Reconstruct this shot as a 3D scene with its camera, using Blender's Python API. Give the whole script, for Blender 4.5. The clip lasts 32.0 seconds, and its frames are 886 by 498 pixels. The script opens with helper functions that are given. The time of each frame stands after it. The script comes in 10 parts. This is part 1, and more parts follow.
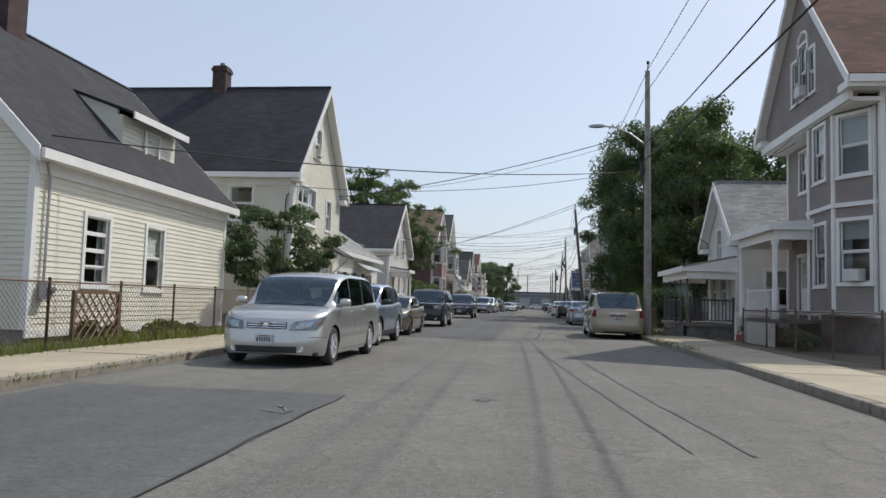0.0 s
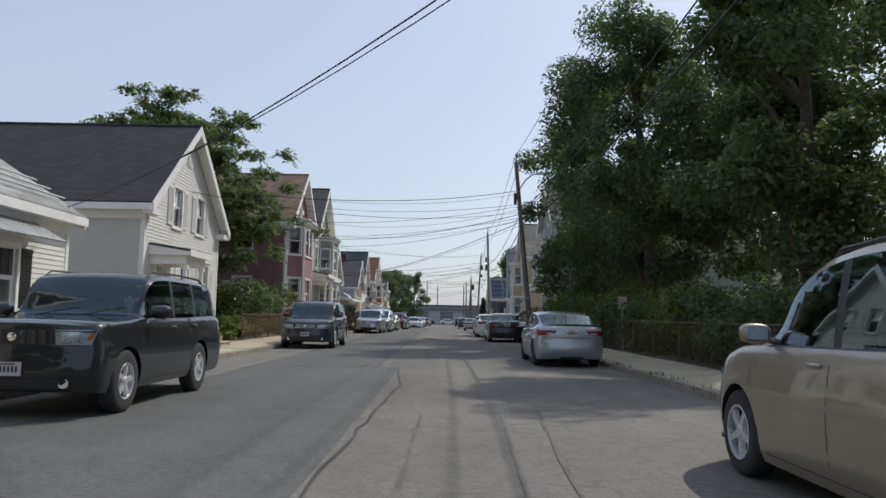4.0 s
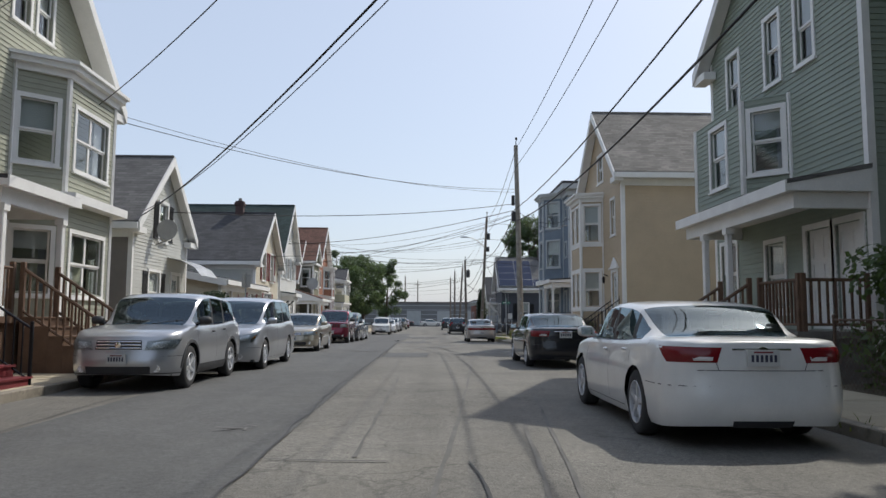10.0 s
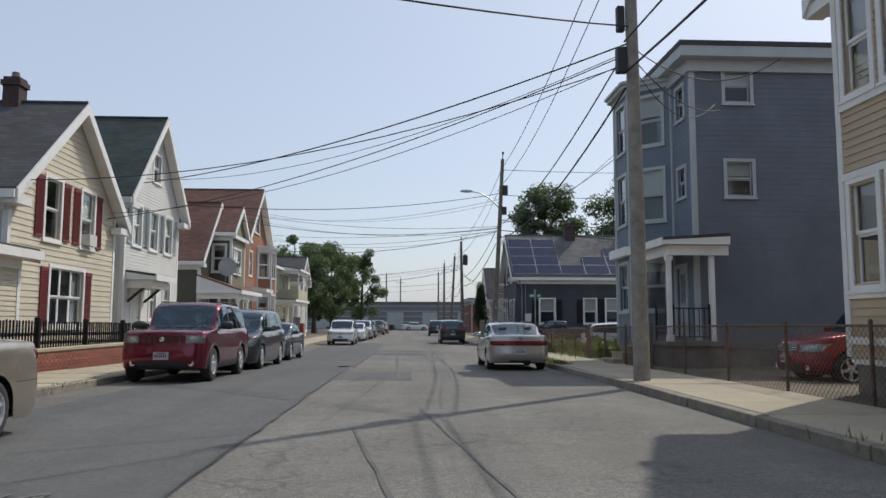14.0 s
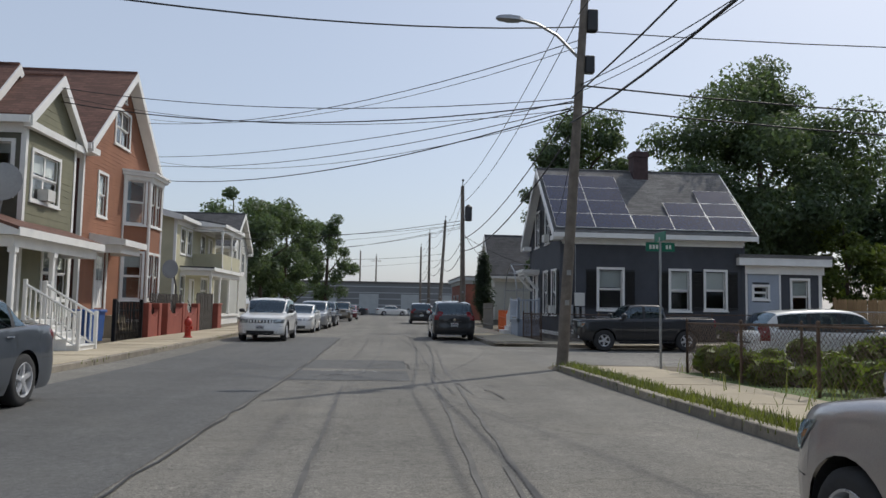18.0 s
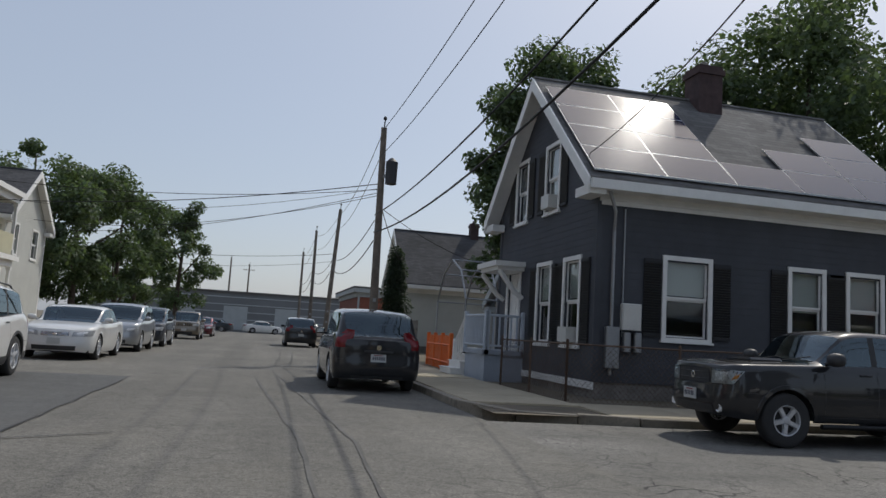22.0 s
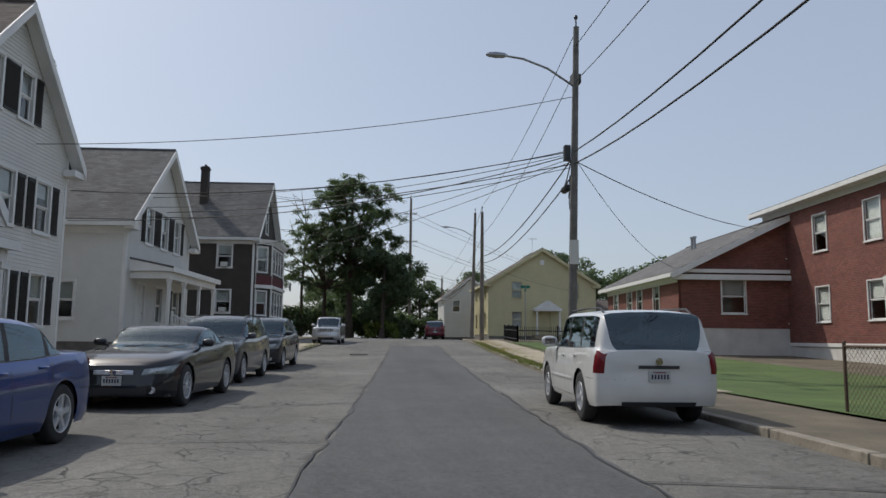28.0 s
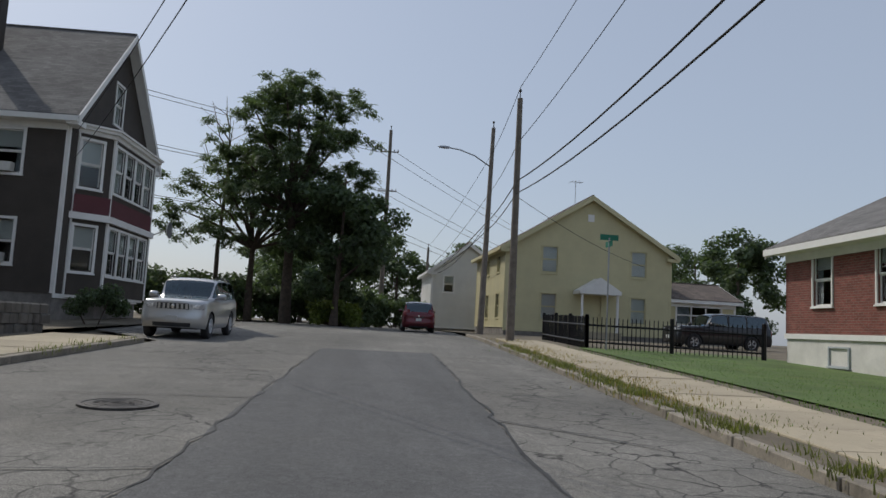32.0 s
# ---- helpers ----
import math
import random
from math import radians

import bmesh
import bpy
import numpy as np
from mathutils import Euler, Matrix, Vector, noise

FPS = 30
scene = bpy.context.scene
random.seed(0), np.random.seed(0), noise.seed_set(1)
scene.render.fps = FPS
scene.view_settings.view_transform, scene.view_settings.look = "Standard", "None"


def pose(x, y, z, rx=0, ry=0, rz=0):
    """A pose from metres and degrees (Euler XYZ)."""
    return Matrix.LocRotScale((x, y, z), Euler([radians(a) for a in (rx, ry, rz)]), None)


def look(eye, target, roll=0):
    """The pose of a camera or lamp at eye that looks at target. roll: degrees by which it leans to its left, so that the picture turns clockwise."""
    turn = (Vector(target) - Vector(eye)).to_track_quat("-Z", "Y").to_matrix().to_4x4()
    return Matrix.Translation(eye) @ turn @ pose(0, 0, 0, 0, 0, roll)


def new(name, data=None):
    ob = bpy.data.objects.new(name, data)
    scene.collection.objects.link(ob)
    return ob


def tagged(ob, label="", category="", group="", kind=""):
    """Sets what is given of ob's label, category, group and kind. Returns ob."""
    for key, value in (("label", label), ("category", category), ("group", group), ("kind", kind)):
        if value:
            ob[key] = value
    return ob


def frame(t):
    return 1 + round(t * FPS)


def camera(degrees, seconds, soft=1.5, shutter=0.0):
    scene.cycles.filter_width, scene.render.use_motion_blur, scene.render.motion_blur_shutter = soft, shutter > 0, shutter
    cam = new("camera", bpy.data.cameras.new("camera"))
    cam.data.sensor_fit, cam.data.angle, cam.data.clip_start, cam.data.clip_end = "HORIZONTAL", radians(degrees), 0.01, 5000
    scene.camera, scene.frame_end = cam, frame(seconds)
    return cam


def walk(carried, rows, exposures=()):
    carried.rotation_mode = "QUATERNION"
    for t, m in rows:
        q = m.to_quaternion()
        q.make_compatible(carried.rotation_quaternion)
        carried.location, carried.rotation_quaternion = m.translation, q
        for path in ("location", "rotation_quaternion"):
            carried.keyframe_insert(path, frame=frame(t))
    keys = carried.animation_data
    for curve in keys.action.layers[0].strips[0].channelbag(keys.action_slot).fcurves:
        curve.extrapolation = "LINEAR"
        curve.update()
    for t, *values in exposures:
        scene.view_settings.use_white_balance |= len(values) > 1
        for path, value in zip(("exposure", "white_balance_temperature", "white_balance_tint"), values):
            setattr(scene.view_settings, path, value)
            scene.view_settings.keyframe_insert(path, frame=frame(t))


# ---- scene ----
cam = camera(61.6, 32.0)
METRES, EYE, TILT, LEAN, TURN = 171.0, 1.215, 0.0, 0.0, 7.0
ROWS = [
    (0.0, 0.0, 0.0, 0.0, -0.12, 4.08, -1.69),
    (0.5, 0.0018, 0.0174, 0.0, -4.7, 3.41, -1.52),
    (1.0, 0.0041, 0.0353, 0.0002, -4.87, 3.2, -1.62),
    (1.5, 0.0067, 0.0536, 0.0002, -6.28, 5.45, -0.02),
    (2.0, 0.0094, 0.0726, 0.0003, -6.09, 5.48, 0.18),
    (2.5, 0.0116, 0.0921, 0.0003, -6.31, 5.45, -0.26),
    (3.0, 0.0134, 0.1115, 0.0002, -6.07, 5.19, 0.03),
    (3.5, 0.0151, 0.1308, 0.0002, -6.79, 5.41, -0.89),
    (5.5, 0.0236, 0.2087, 0.0001, -7.86, 5.29, -0.62),
    (6.0, 0.026, 0.2274, 0.0004, -8.65, 5.38, -0.86),
    (6.5, 0.0284, 0.2467, 0.0005, -8.33, 5.52, -1.08),
    (7.0, 0.0307, 0.2647, 0.0005, -8.42, 5.41, -0.74),
    (7.5, 0.0328, 0.2834, 0.0004, -8.85, 5.41, -0.67),
    (8.0, 0.035, 0.3015, 0.0004, -8.43, 5.43, -0.05),
    (8.5, 0.0371, 0.3197, 0.0007, -8.95, 5.43, 0.04),
    (9.0, 0.0391, 0.3374, 0.0007, -8.42, 5.46, 0.04),
    (9.5, 0.0412, 0.3548, 0.0009, -8.82, 5.27, 0.16),
    (10.0, 0.0433, 0.3721, 0.001, -8.49, 5.37, -0.26),
    (10.5, 0.0455, 0.3897, 0.0009, -8.96, 4.96, -0.01),
    (11.0, 0.0478, 0.4062, 0.0011, -8.4, 5.77, -0.59),
    (11.5, 0.0502, 0.4234, 0.0011, -8.88, 5.39, -0.12),
    (12.0, 0.0526, 0.4401, 0.0012, -9.05, 5.23, -0.14),
    (12.5, 0.055, 0.4563, 0.0012, -8.97, 5.41, -0.44),
    (13.0, 0.0574, 0.4729, 0.0011, -8.99, 5.21, 0.22),
    (13.5, 0.0593, 0.4883, 0.0011, -9.31, 5.61, 0.11),
    (15.5, 0.0684, 0.5497, 0.0009, -10.58, 5.34, -0.69),
    (16.0, 0.0705, 0.5646, 0.0009, -10.8, 5.41, -0.98),
    (16.5, 0.0725, 0.5796, 0.0008, -10.64, 5.19, -1.3),
    (17.0, 0.0742, 0.5943, 0.0007, -10.79, 5.21, -1.35),
    (17.5, 0.0757, 0.6088, 0.0005, -11.24, 4.73, -1.62),
    (18.0, 0.0771, 0.623, 0.0003, -11.42, 4.44, -1.03),
    (18.5, 0.0788, 0.6365, 0.0002, -11.88, 4.3, -1.3),
    (19.0, 0.0805, 0.6505, 0.0, -12.63, 4.39, -1.52),
    (19.5, 0.0822, 0.664, -0.0002, -13.32, 4.79, -1.6),
    (20.0, 0.0842, 0.6771, -0.0001, -14.27, 5.06, -1.97),
    (20.5, 0.0857, 0.6888, -0.0004, -15.3, 5.31, -1.9),
    (21.0, 0.0875, 0.6999, -0.0005, -16.09, 5.45, -2.51),
    (21.5, 0.0898, 0.7093, -0.0007, -18.88, 6.0, -3.54),
    (22.0, 0.0921, 0.7176, -0.0008, -20.81, 6.55, -3.49),
    (22.5, 0.0952, 0.7246, -0.0009, -27.2, 6.86, -7.79),
    (23.0, 0.0998, 0.7298, -0.001, -37.63, 6.72, -4.16),
    (23.5, 0.1045, 0.7337, -0.0011, -47.68, 7.4, -4.32),
    (24.0, 0.1102, 0.7367, -0.0013, -61.74, 7.62, -5.48),
    (24.5, 0.1164, 0.7385, -0.0014, -69.69, 5.63, -4.2),
    (25.0, 0.1236, 0.7397, -0.0012, -79.08, 5.07, -1.66),
    (25.5, 0.1319, 0.7402, -0.0012, -86.66, 6.46, -0.87),
    (26.0, 0.1418, 0.7398, -0.001, -93.47, 6.86, -1.01),
    (26.5, 0.1536, 0.7386, -0.0007, -98.08, 6.91, -0.25),
    (28.5, 0.2185, 0.7259, 0.0003, -102.97, 6.66, -0.74),
    (29.0, 0.2369, 0.722, 0.0003, -103.28, 6.09, -1.11),
    (29.5, 0.2554, 0.7183, 0.0002, -103.71, 5.82, -1.92),
    (30.0, 0.2745, 0.7145, 0.0003, -103.81, 5.98, -2.96),
    (30.5, 0.2944, 0.7106, 0.0006, -104.62, 5.81, -3.2),
    (31.0, 0.3139, 0.7068, 0.0009, -103.91, 5.92, -3.48),
    (31.5, 0.3341, 0.7032, 0.0011, -104.29, 6.17, -3.51),
    (32.0, 0.3549, 0.6995, 0.0018, -104.31, 6.05, -3.03),
]
walk(cam, [(t, pose(0, 0, EYE, TILT, LEAN, TURN) @ pose(METRES * x, METRES * y, METRES * z, 90 + pitch, roll, yaw)) for t, x, y, z, yaw, pitch, roll in ROWS],
     exposures=[(0, 0.05), (1, 0.12), (2, 0.0), (3, -0.05), (6, 0.18), (8, 0.3), (10, 0.1), (12, -0.08), (16, -0.02), (18, -0.15), (20, -0.25), (21, -0.4), (22, -0.38), (24, 0.0), (25, 0.03), (26, -0.35), (28, -0.3), (29, -0.22), (32, -0.4)])

# ---- light ----
SUN_AZ, SUN_EL = 45.0, 49.0          # degrees from +y towards +x; above the horizon
world = bpy.data.worlds.new("world")
scene.world = world
world.use_nodes = True
wn, wl = world.node_tree.nodes, world.node_tree.links
sky = wn.new("ShaderNodeTexSky")
sky.sky_type, sky.sun_disc = "NISHITA", False
sky.sun_elevation, sky.sun_rotation = radians(SUN_EL), radians(SUN_AZ)
sky.air_density, sky.dust_density, sky.ozone_density, sky.altitude = 1.05, 2.2, 1.7, 30
way = wn.new("ShaderNodeTexCoord")
rise = wn.new("ShaderNodeSeparateXYZ")
thin = wn.new("ShaderNodeMapRange")                # the haze thins smoothly towards the zenith
thin.interpolation_type = "SMOOTHSTEP"
for k, v in enumerate((0.3, 1.0, 0.56, 0.40)):
    thin.inputs[k + 1].default_value = v
wl.new(way.outputs["Generated"], rise.inputs[0])
wl.new(rise.outputs[2], thin.inputs[0])
haze = wn.new("ShaderNodeMix")                     # pale summer haze
haze.data_type = "RGBA"
haze.inputs[7].default_value = (4.3, 4.8, 5.7, 1)
wl.new(thin.outputs[0], haze.inputs[0])
wl.new(sky.outputs[0], haze.inputs[6])
wl.new(haze.outputs[2], wn["Background"].inputs[0])
wn["Background"].inputs[1].default_value = 0.146
sun_data = bpy.data.lights.new("sun", "SUN")
sun_data.energy, sun_data.angle, sun_data.color = 2.7, radians(0.7), (1.0, 0.955, 0.87)
sun = new("sun", sun_data)
sx, sy, sz = math.sin(radians(SUN_AZ)) * math.cos(radians(SUN_EL)), math.cos(radians(SUN_AZ)) * math.cos(radians(SUN_EL)), math.sin(radians(SUN_EL))
sun.matrix_world = look((60 * sx, 60 * sy, 60 * sz + 40), (0, 0, 40))


# ---- materials ----
def base_mat(name):
    m = bpy.data.materials.new(name)
    m.use_nodes = True
    nt = m.node_tree
    return m, nt, nt.nodes["Principled BSDF"]


def noise_node(nt, vec, scale, detail=4.0, rough=0.6):
    n = nt.nodes.new("ShaderNodeTexNoise")
    n.inputs["Scale"].default_value, n.inputs["Detail"].default_value, n.inputs["Roughness"].default_value = scale, detail, rough
    nt.links.new(vec, n.inputs["Vector"])
    return n.outputs["Fac"]


def ramp(nt, fac, lo, hi, a=0.3, b=0.7):
    r = nt.nodes.new("ShaderNodeMapRange")
    r.inputs["From Min"].default_value, r.inputs["From Max"].default_value = a, b
    r.inputs["To Min"].default_value, r.inputs["To Max"].default_value = lo, hi
    nt.links.new(fac, r.inputs["Value"])
    return r.outputs["Result"]


def mul(nt, a, b, op="MULTIPLY"):
    n = nt.nodes.new("ShaderNodeMath")
    n.operation = op
    for k, s in enumerate((a, b)):
        if isinstance(s, (int, float)):
            n.inputs[k].default_value = s
        else:
            nt.links.new(s, n.inputs[k])
    return n.outputs[0]


def tint(nt, col, fac):
    """col scaled by the value fac"""
    n = nt.nodes.new("ShaderNodeVectorMath")
    n.operation = "SCALE"
    if isinstance(col, tuple):
        n.inputs[0].default_value = col
    else:
        nt.links.new(col, n.inputs[0])
    nt.links.new(fac, n.inputs["Scale"])
    return n.outputs[0]


def mixc(nt, fac, a, b):
    n = nt.nodes.new("ShaderNodeMix")
    n.data_type = "RGBA"
    for k, s in ((0, fac), (6, a), (7, b)):
        if isinstance(s, (int, float)):
            n.inputs[k].default_value = s
        elif isinstance(s, tuple):
            n.inputs[k].default_value = (*s, 1)
        else:
            nt.links.new(s, n.inputs[k])
    return n.outputs[2]


def bump(nt, p, height, strength, dist=0.01):
    b = nt.nodes.new("ShaderNodeBump")
    b.inputs["Strength"].default_value, b.inputs["Distance"].default_value = strength, dist
    nt.links.new(height, b.inputs["Height"])
    nt.links.new(b.outputs[0], p.inputs["Normal"])


def coords(nt):
    return nt.nodes.new("ShaderNodeTexCoord").outputs["Object"]


def mat(name, col, rough=0.7, metal=0.0, var=0.18, scale=1.2, fine=25.0, bmp=0.15, spread=0.0, dirt=None):
    """A plain surface with stains (large), grain (fine) and, with spread, a shade that differs from piece to piece."""
    m, nt, p = base_mat(name)
    v = coords(nt)
    big, small = noise_node(nt, v, scale, 5), noise_node(nt, v, fine, 3)
    f = mul(nt, ramp(nt, big, 1 - var, 1 + var), ramp(nt, small, 1 - var * 0.6, 1 + var * 0.6))
    if spread:
        f = mul(nt, f, ramp(nt, nt.nodes.new("ShaderNodeObjectInfo").outputs["Random"], 1 - spread, 1 + spread, 0, 1))
    c = tint(nt, col, f)
    if dirt:
        c = mixc(nt, ramp(nt, noise_node(nt, v, scale * 2.3, 6, 0.7), 0, 0.75, 0.52, 0.75), c, dirt)
    nt.links.new(c, p.inputs["Base Color"])
    nt.links.new(ramp(nt, small, max(rough - 0.1, 0.02), min(rough + 0.12, 1)), p.inputs["Roughness"])
    p.inputs["Metallic"].default_value = metal
    if bmp:
        bump(nt, p, small, bmp, 0.004)
    return m


def shingles(name, col, along):
    """Roof courses: along is the axis of the ridge, 0 for x, 1 for y."""
    m, nt, p = base_mat(name)
    v = coords(nt)
    sep, com = nt.nodes.new("ShaderNodeSeparateXYZ"), nt.nodes.new("ShaderNodeCombineXYZ")
    nt.links.new(v, sep.inputs[0])
    nt.links.new(sep.outputs[along], com.inputs[0])
    nt.links.new(sep.outputs[2], com.inputs[1])
    b = nt.nodes.new("ShaderNodeTexBrick")
    nt.links.new(com.outputs[0], b.inputs["Vector"])
    b.inputs["Scale"].default_value, b.inputs["Brick Width"].default_value, b.inputs["Row Height"].default_value = 1.0, 0.33, 0.1
    b.inputs["Mortar Size"].default_value, b.inputs["Mortar Smooth"].default_value = 0.006, 0.3
    b.inputs["Color1"].default_value, b.inputs["Color2"].default_value, b.inputs["Mortar"].default_value = (0.75, 0.75, 0.75, 1), (1.15, 1.15, 1.15, 1), (0.5, 0.5, 0.5, 1)
    s = nt.nodes.new("ShaderNodeSeparateColor")
    nt.links.new(b.outputs["Color"], s.inputs[0])
    big, small = noise_node(nt, v, 0.7, 5), noise_node(nt, v, 70, 2)
    f = mul(nt, mul(nt, s.outputs[0], ramp(nt, big, 0.78, 1.22)), ramp(nt, small, 0.7, 1.3))
    nt.links.new(tint(nt, col, f), p.inputs["Base Color"])
    p.inputs["Roughness"].default_value = 0.9
    bump(nt, p, mul(nt, s.outputs[0], ramp(nt, small, 0.8, 1.2)), 0.35, 0.012)
    return m


def asphalt(name, col, cracks=0.0, crack_scale=1.4, speck=0.25, patchy=0.15, along=1):
    m, nt, p = base_mat(name)
    v = coords(nt)
    big, mid, small = noise_node(nt, v, 0.22, 5), noise_node(nt, v, 2.2, 5, 0.7), noise_node(nt, v, 90, 2)
    f = mul(nt, mul(nt, ramp(nt, big, 1 - patchy, 1 + patchy), ramp(nt, mid, 0.88, 1.12)), ramp(nt, small, 1 - speck, 1 + speck))
    f = mul(nt, f, ramp(nt, noise_node(nt, v, 17, 3, 0.7), 0.76, 1.24))
    st = nt.nodes.new("ShaderNodeMapping")             # bands worn by wheels along the street
    st.inputs["Scale"].default_value = (1.1, 0.035, 1) if along == 1 else (0.035, 1.1, 1)
    nt.links.new(v, st.inputs["Vector"])
    f = mul(nt, f, ramp(nt, noise_node(nt, st.outputs[0], 1.0, 3, 0.6), 0.86, 1.14))
    c = tint(nt, col, f)
    sand = ramp(nt, noise_node(nt, v, 0.6, 6, 0.75), 0.0, 0.35, 0.5, 0.8)
    c = mixc(nt, sand, c, (min(col[0] * 1.5, 1), min(col[1] * 1.44, 1), min(col[2] * 1.3, 1)))
    if cracks:
        w = nt.nodes.new("ShaderNodeVectorMath")
        w.operation = "ADD"
        dn = nt.nodes.new("ShaderNodeTexNoise")
        dn.inputs["Scale"].default_value, dn.inputs["Detail"].default_value = 1.1, 4
        nt.links.new(v, dn.inputs["Vector"])
        nt.links.new(v, w.inputs[0])
        nt.links.new(dn.outputs["Color"], w.inputs[1])
        vo = nt.nodes.new("ShaderNodeTexVoronoi")
        vo.feature = "DISTANCE_TO_EDGE"
        vo.inputs["Scale"].default_value = crack_scale
        nt.links.new(w.outputs[0], vo.inputs["Vector"])
        line = ramp(nt, vo.outputs["Distance"], 1.0, 0.0, 0.004, 0.036)
        gate = ramp(nt, noise_node(nt, v, 0.45, 4), 0.0, 1.0, 0.42, 0.6)
        c = mixc(nt, mul(nt, mul(nt, line, gate), cracks), c, (0.018, 0.0175, 0.016))
    nt.links.new(c, p.inputs["Base Color"])
    p.inputs["Roughness"].default_value = 0.88
    bump(nt, p, mul(nt, small, mid, "ADD"), 0.4, 0.006)
    return m


def glass(name, col=(0.85, 0.9, 0.9)):
    m, nt, p = base_mat(name)
    p.inputs["Base Color"].default_value = (*col, 1)
    p.inputs["Roughness"].default_value, p.inputs["Transmission Weight"].default_value, p.inputs["IOR"].default_value = 0.02, 1.0, 1.45
    return m


def thin_glass(name, col, ior=1.7):
    """A thin tinted pane: clear straight through, glossy by its angle"""
    m, nt, p = base_mat(name)
    out = next(n for n in nt.nodes if n.type == "OUTPUT_MATERIAL")
    nt.nodes.remove(p)
    tr, gl, fr, mx = (nt.nodes.new("ShaderNode" + k) for k in ("BsdfTransparent", "BsdfGlossy", "Fresnel", "MixShader"))
    tr.inputs["Color"].default_value = (*col, 1)
    gl.inputs["Color"].default_value, gl.inputs["Roughness"].default_value = (0.74, 0.9, 1, 1), 0.012
    fr.inputs["IOR"].default_value = ior
    nt.links.new(fr.outputs[0], mx.inputs[0])
    nt.links.new(tr.outputs[0], mx.inputs[1])
    nt.links.new(gl.outputs[0], mx.inputs[2])
    nt.links.new(mx.outputs[0], out.inputs["Surface"])
    return m


def car_paint(name, col, metal=0.35, rough=0.28):
    m, nt, p = base_mat(name)
    v = coords(nt)
    f = mul(nt, ramp(nt, noise_node(nt, v, 1.6, 4), 0.93, 1.07), ramp(nt, noise_node(nt, v, 180, 1), 0.93, 1.07))
    nt.links.new(mixc(nt, ramp(nt, noise_node(nt, v, 3.5, 6), 0, 0.03, 0.45, 0.75), tint(nt, col, f), tuple(c * 0.8 + 0.03 for c in col)), p.inputs["Base Color"])
    p.inputs["Metallic"].default_value, p.inputs["Roughness"].default_value = metal, rough
    p.inputs["Specular IOR Level"].default_value = 0.15
    p.inputs["Coat Weight"].default_value, p.inputs["Coat Roughness"].default_value = 1.0, 0.03
    return m


def leaf_mat(name, col, yellow=0.3):
    m, nt, p = base_mat(name)
    v = coords(nt)
    rnd = nt.nodes.new("ShaderNodeNewGeometry").outputs["Random Per Island"]
    big = noise_node(nt, v, 0.35, 4)
    warm = (min(col[0] * 1.9, 1), col[1] * 1.35, col[2] * 0.9)
    c = mixc(nt, mul(nt, ramp(nt, big, 0, 1, 0.35, 0.7), yellow), col, warm)
    nt.links.new(tint(nt, c, ramp(nt, rnd, 0.6, 1.45, 0, 1)), p.inputs["Base Color"])
    p.inputs["Roughness"].default_value = 0.6
    tr = nt.nodes.new("ShaderNodeBsdfTranslucent")
    nt.links.new(tint(nt, (col[0] * 1.6, col[1] * 1.6, col[2] * 0.8), ramp(nt, rnd, 0.6, 1.4, 0, 1)), tr.inputs[0])
    mix = nt.nodes.new("ShaderNodeMixShader")
    mix.inputs[0].default_value = 0.42
    nt.links.new(p.outputs[0], mix.inputs[1])
    nt.links.new(tr.outputs[0], mix.inputs[2])
    nt.links.new(mix.outputs[0], nt.nodes["Material Output"].inputs[0])
    return m


ROAD = asphalt("worn_asphalt", (0.145, 0.138, 0.121), 0.35, 1.3, 0.6, 0.2)
ROAD_DARK = asphalt("patched_asphalt", (0.092, 0.093, 0.091), 0.0, 0.5, 0.35, 0.1)
ROAD_NEW = asphalt("new_asphalt", (0.090, 0.090, 0.090), 0.0, 1, 0.4, 0.12, 0)
ROAD_OLD = asphalt("cracked_asphalt", (0.15, 0.144, 0.13), 1.0, 1.9, 0.6, 0.32, 0)
TAR = mat("tar_seal", (0.035, 0.035, 0.035), 0.7, 0, 0.3)
TYRE_MARK = mat("faded_tar_band", (0.108, 0.104, 0.096), 0.8, 0, 0.35, 1.5, 40)
CONCRETE = mat("concrete", (0.40, 0.345, 0.25), 0.9, 0, 0.14, 0.9, 40, 0.3, 0.10, (0.24, 0.2, 0.15))
KERB = mat("granite_kerb", (0.26, 0.23, 0.185), 0.85, 0, 0.25, 3, 60, 0.3, 0.15, (0.1, 0.09, 0.07))
FOUND = mat("foundation_stone", (0.20, 0.185, 0.17), 0.9, 0, 0.3, 2, 30, 0.4)
FOUND_W = mat("whitewashed_foundation", (0.66, 0.64, 0.60), 0.9, 0, 0.12, 1.5, 30, 0.2)
SOIL = mat("dry_soil_and_gravel", (0.15, 0.125, 0.09), 0.95, 0, 0.35, 0.8, 20, 0.5, 0, (0.08, 0.1, 0.035))
LAWN = mat("lawn_turf", (0.085, 0.135, 0.035), 0.95, 0, 0.3, 0.6, 30, 0.5, 0, (0.14, 0.15, 0.05))
WHITE = mat("white_trim_paint", (0.78, 0.77, 0.74), 0.55, 0, 0.06, 2, 30, 0.05)
GREY_TRIM = mat("grey_trim_paint", (0.42, 0.45, 0.46), 0.6, 0, 0.08)
BROWN_WOOD = mat("brown_stained_wood", (0.13, 0.075, 0.045), 0.7, 0, 0.25, 3, 40, 0.3)
GREY_WOOD = mat("weathered_grey_wood", (0.16, 0.15, 0.135), 0.85, 0, 0.3, 3, 40, 0.4)
FENCE_WOOD = mat("cedar_fence_wood", (0.36, 0.235, 0.12), 0.8, 0, 0.2, 2, 40, 0.3, 0.15)
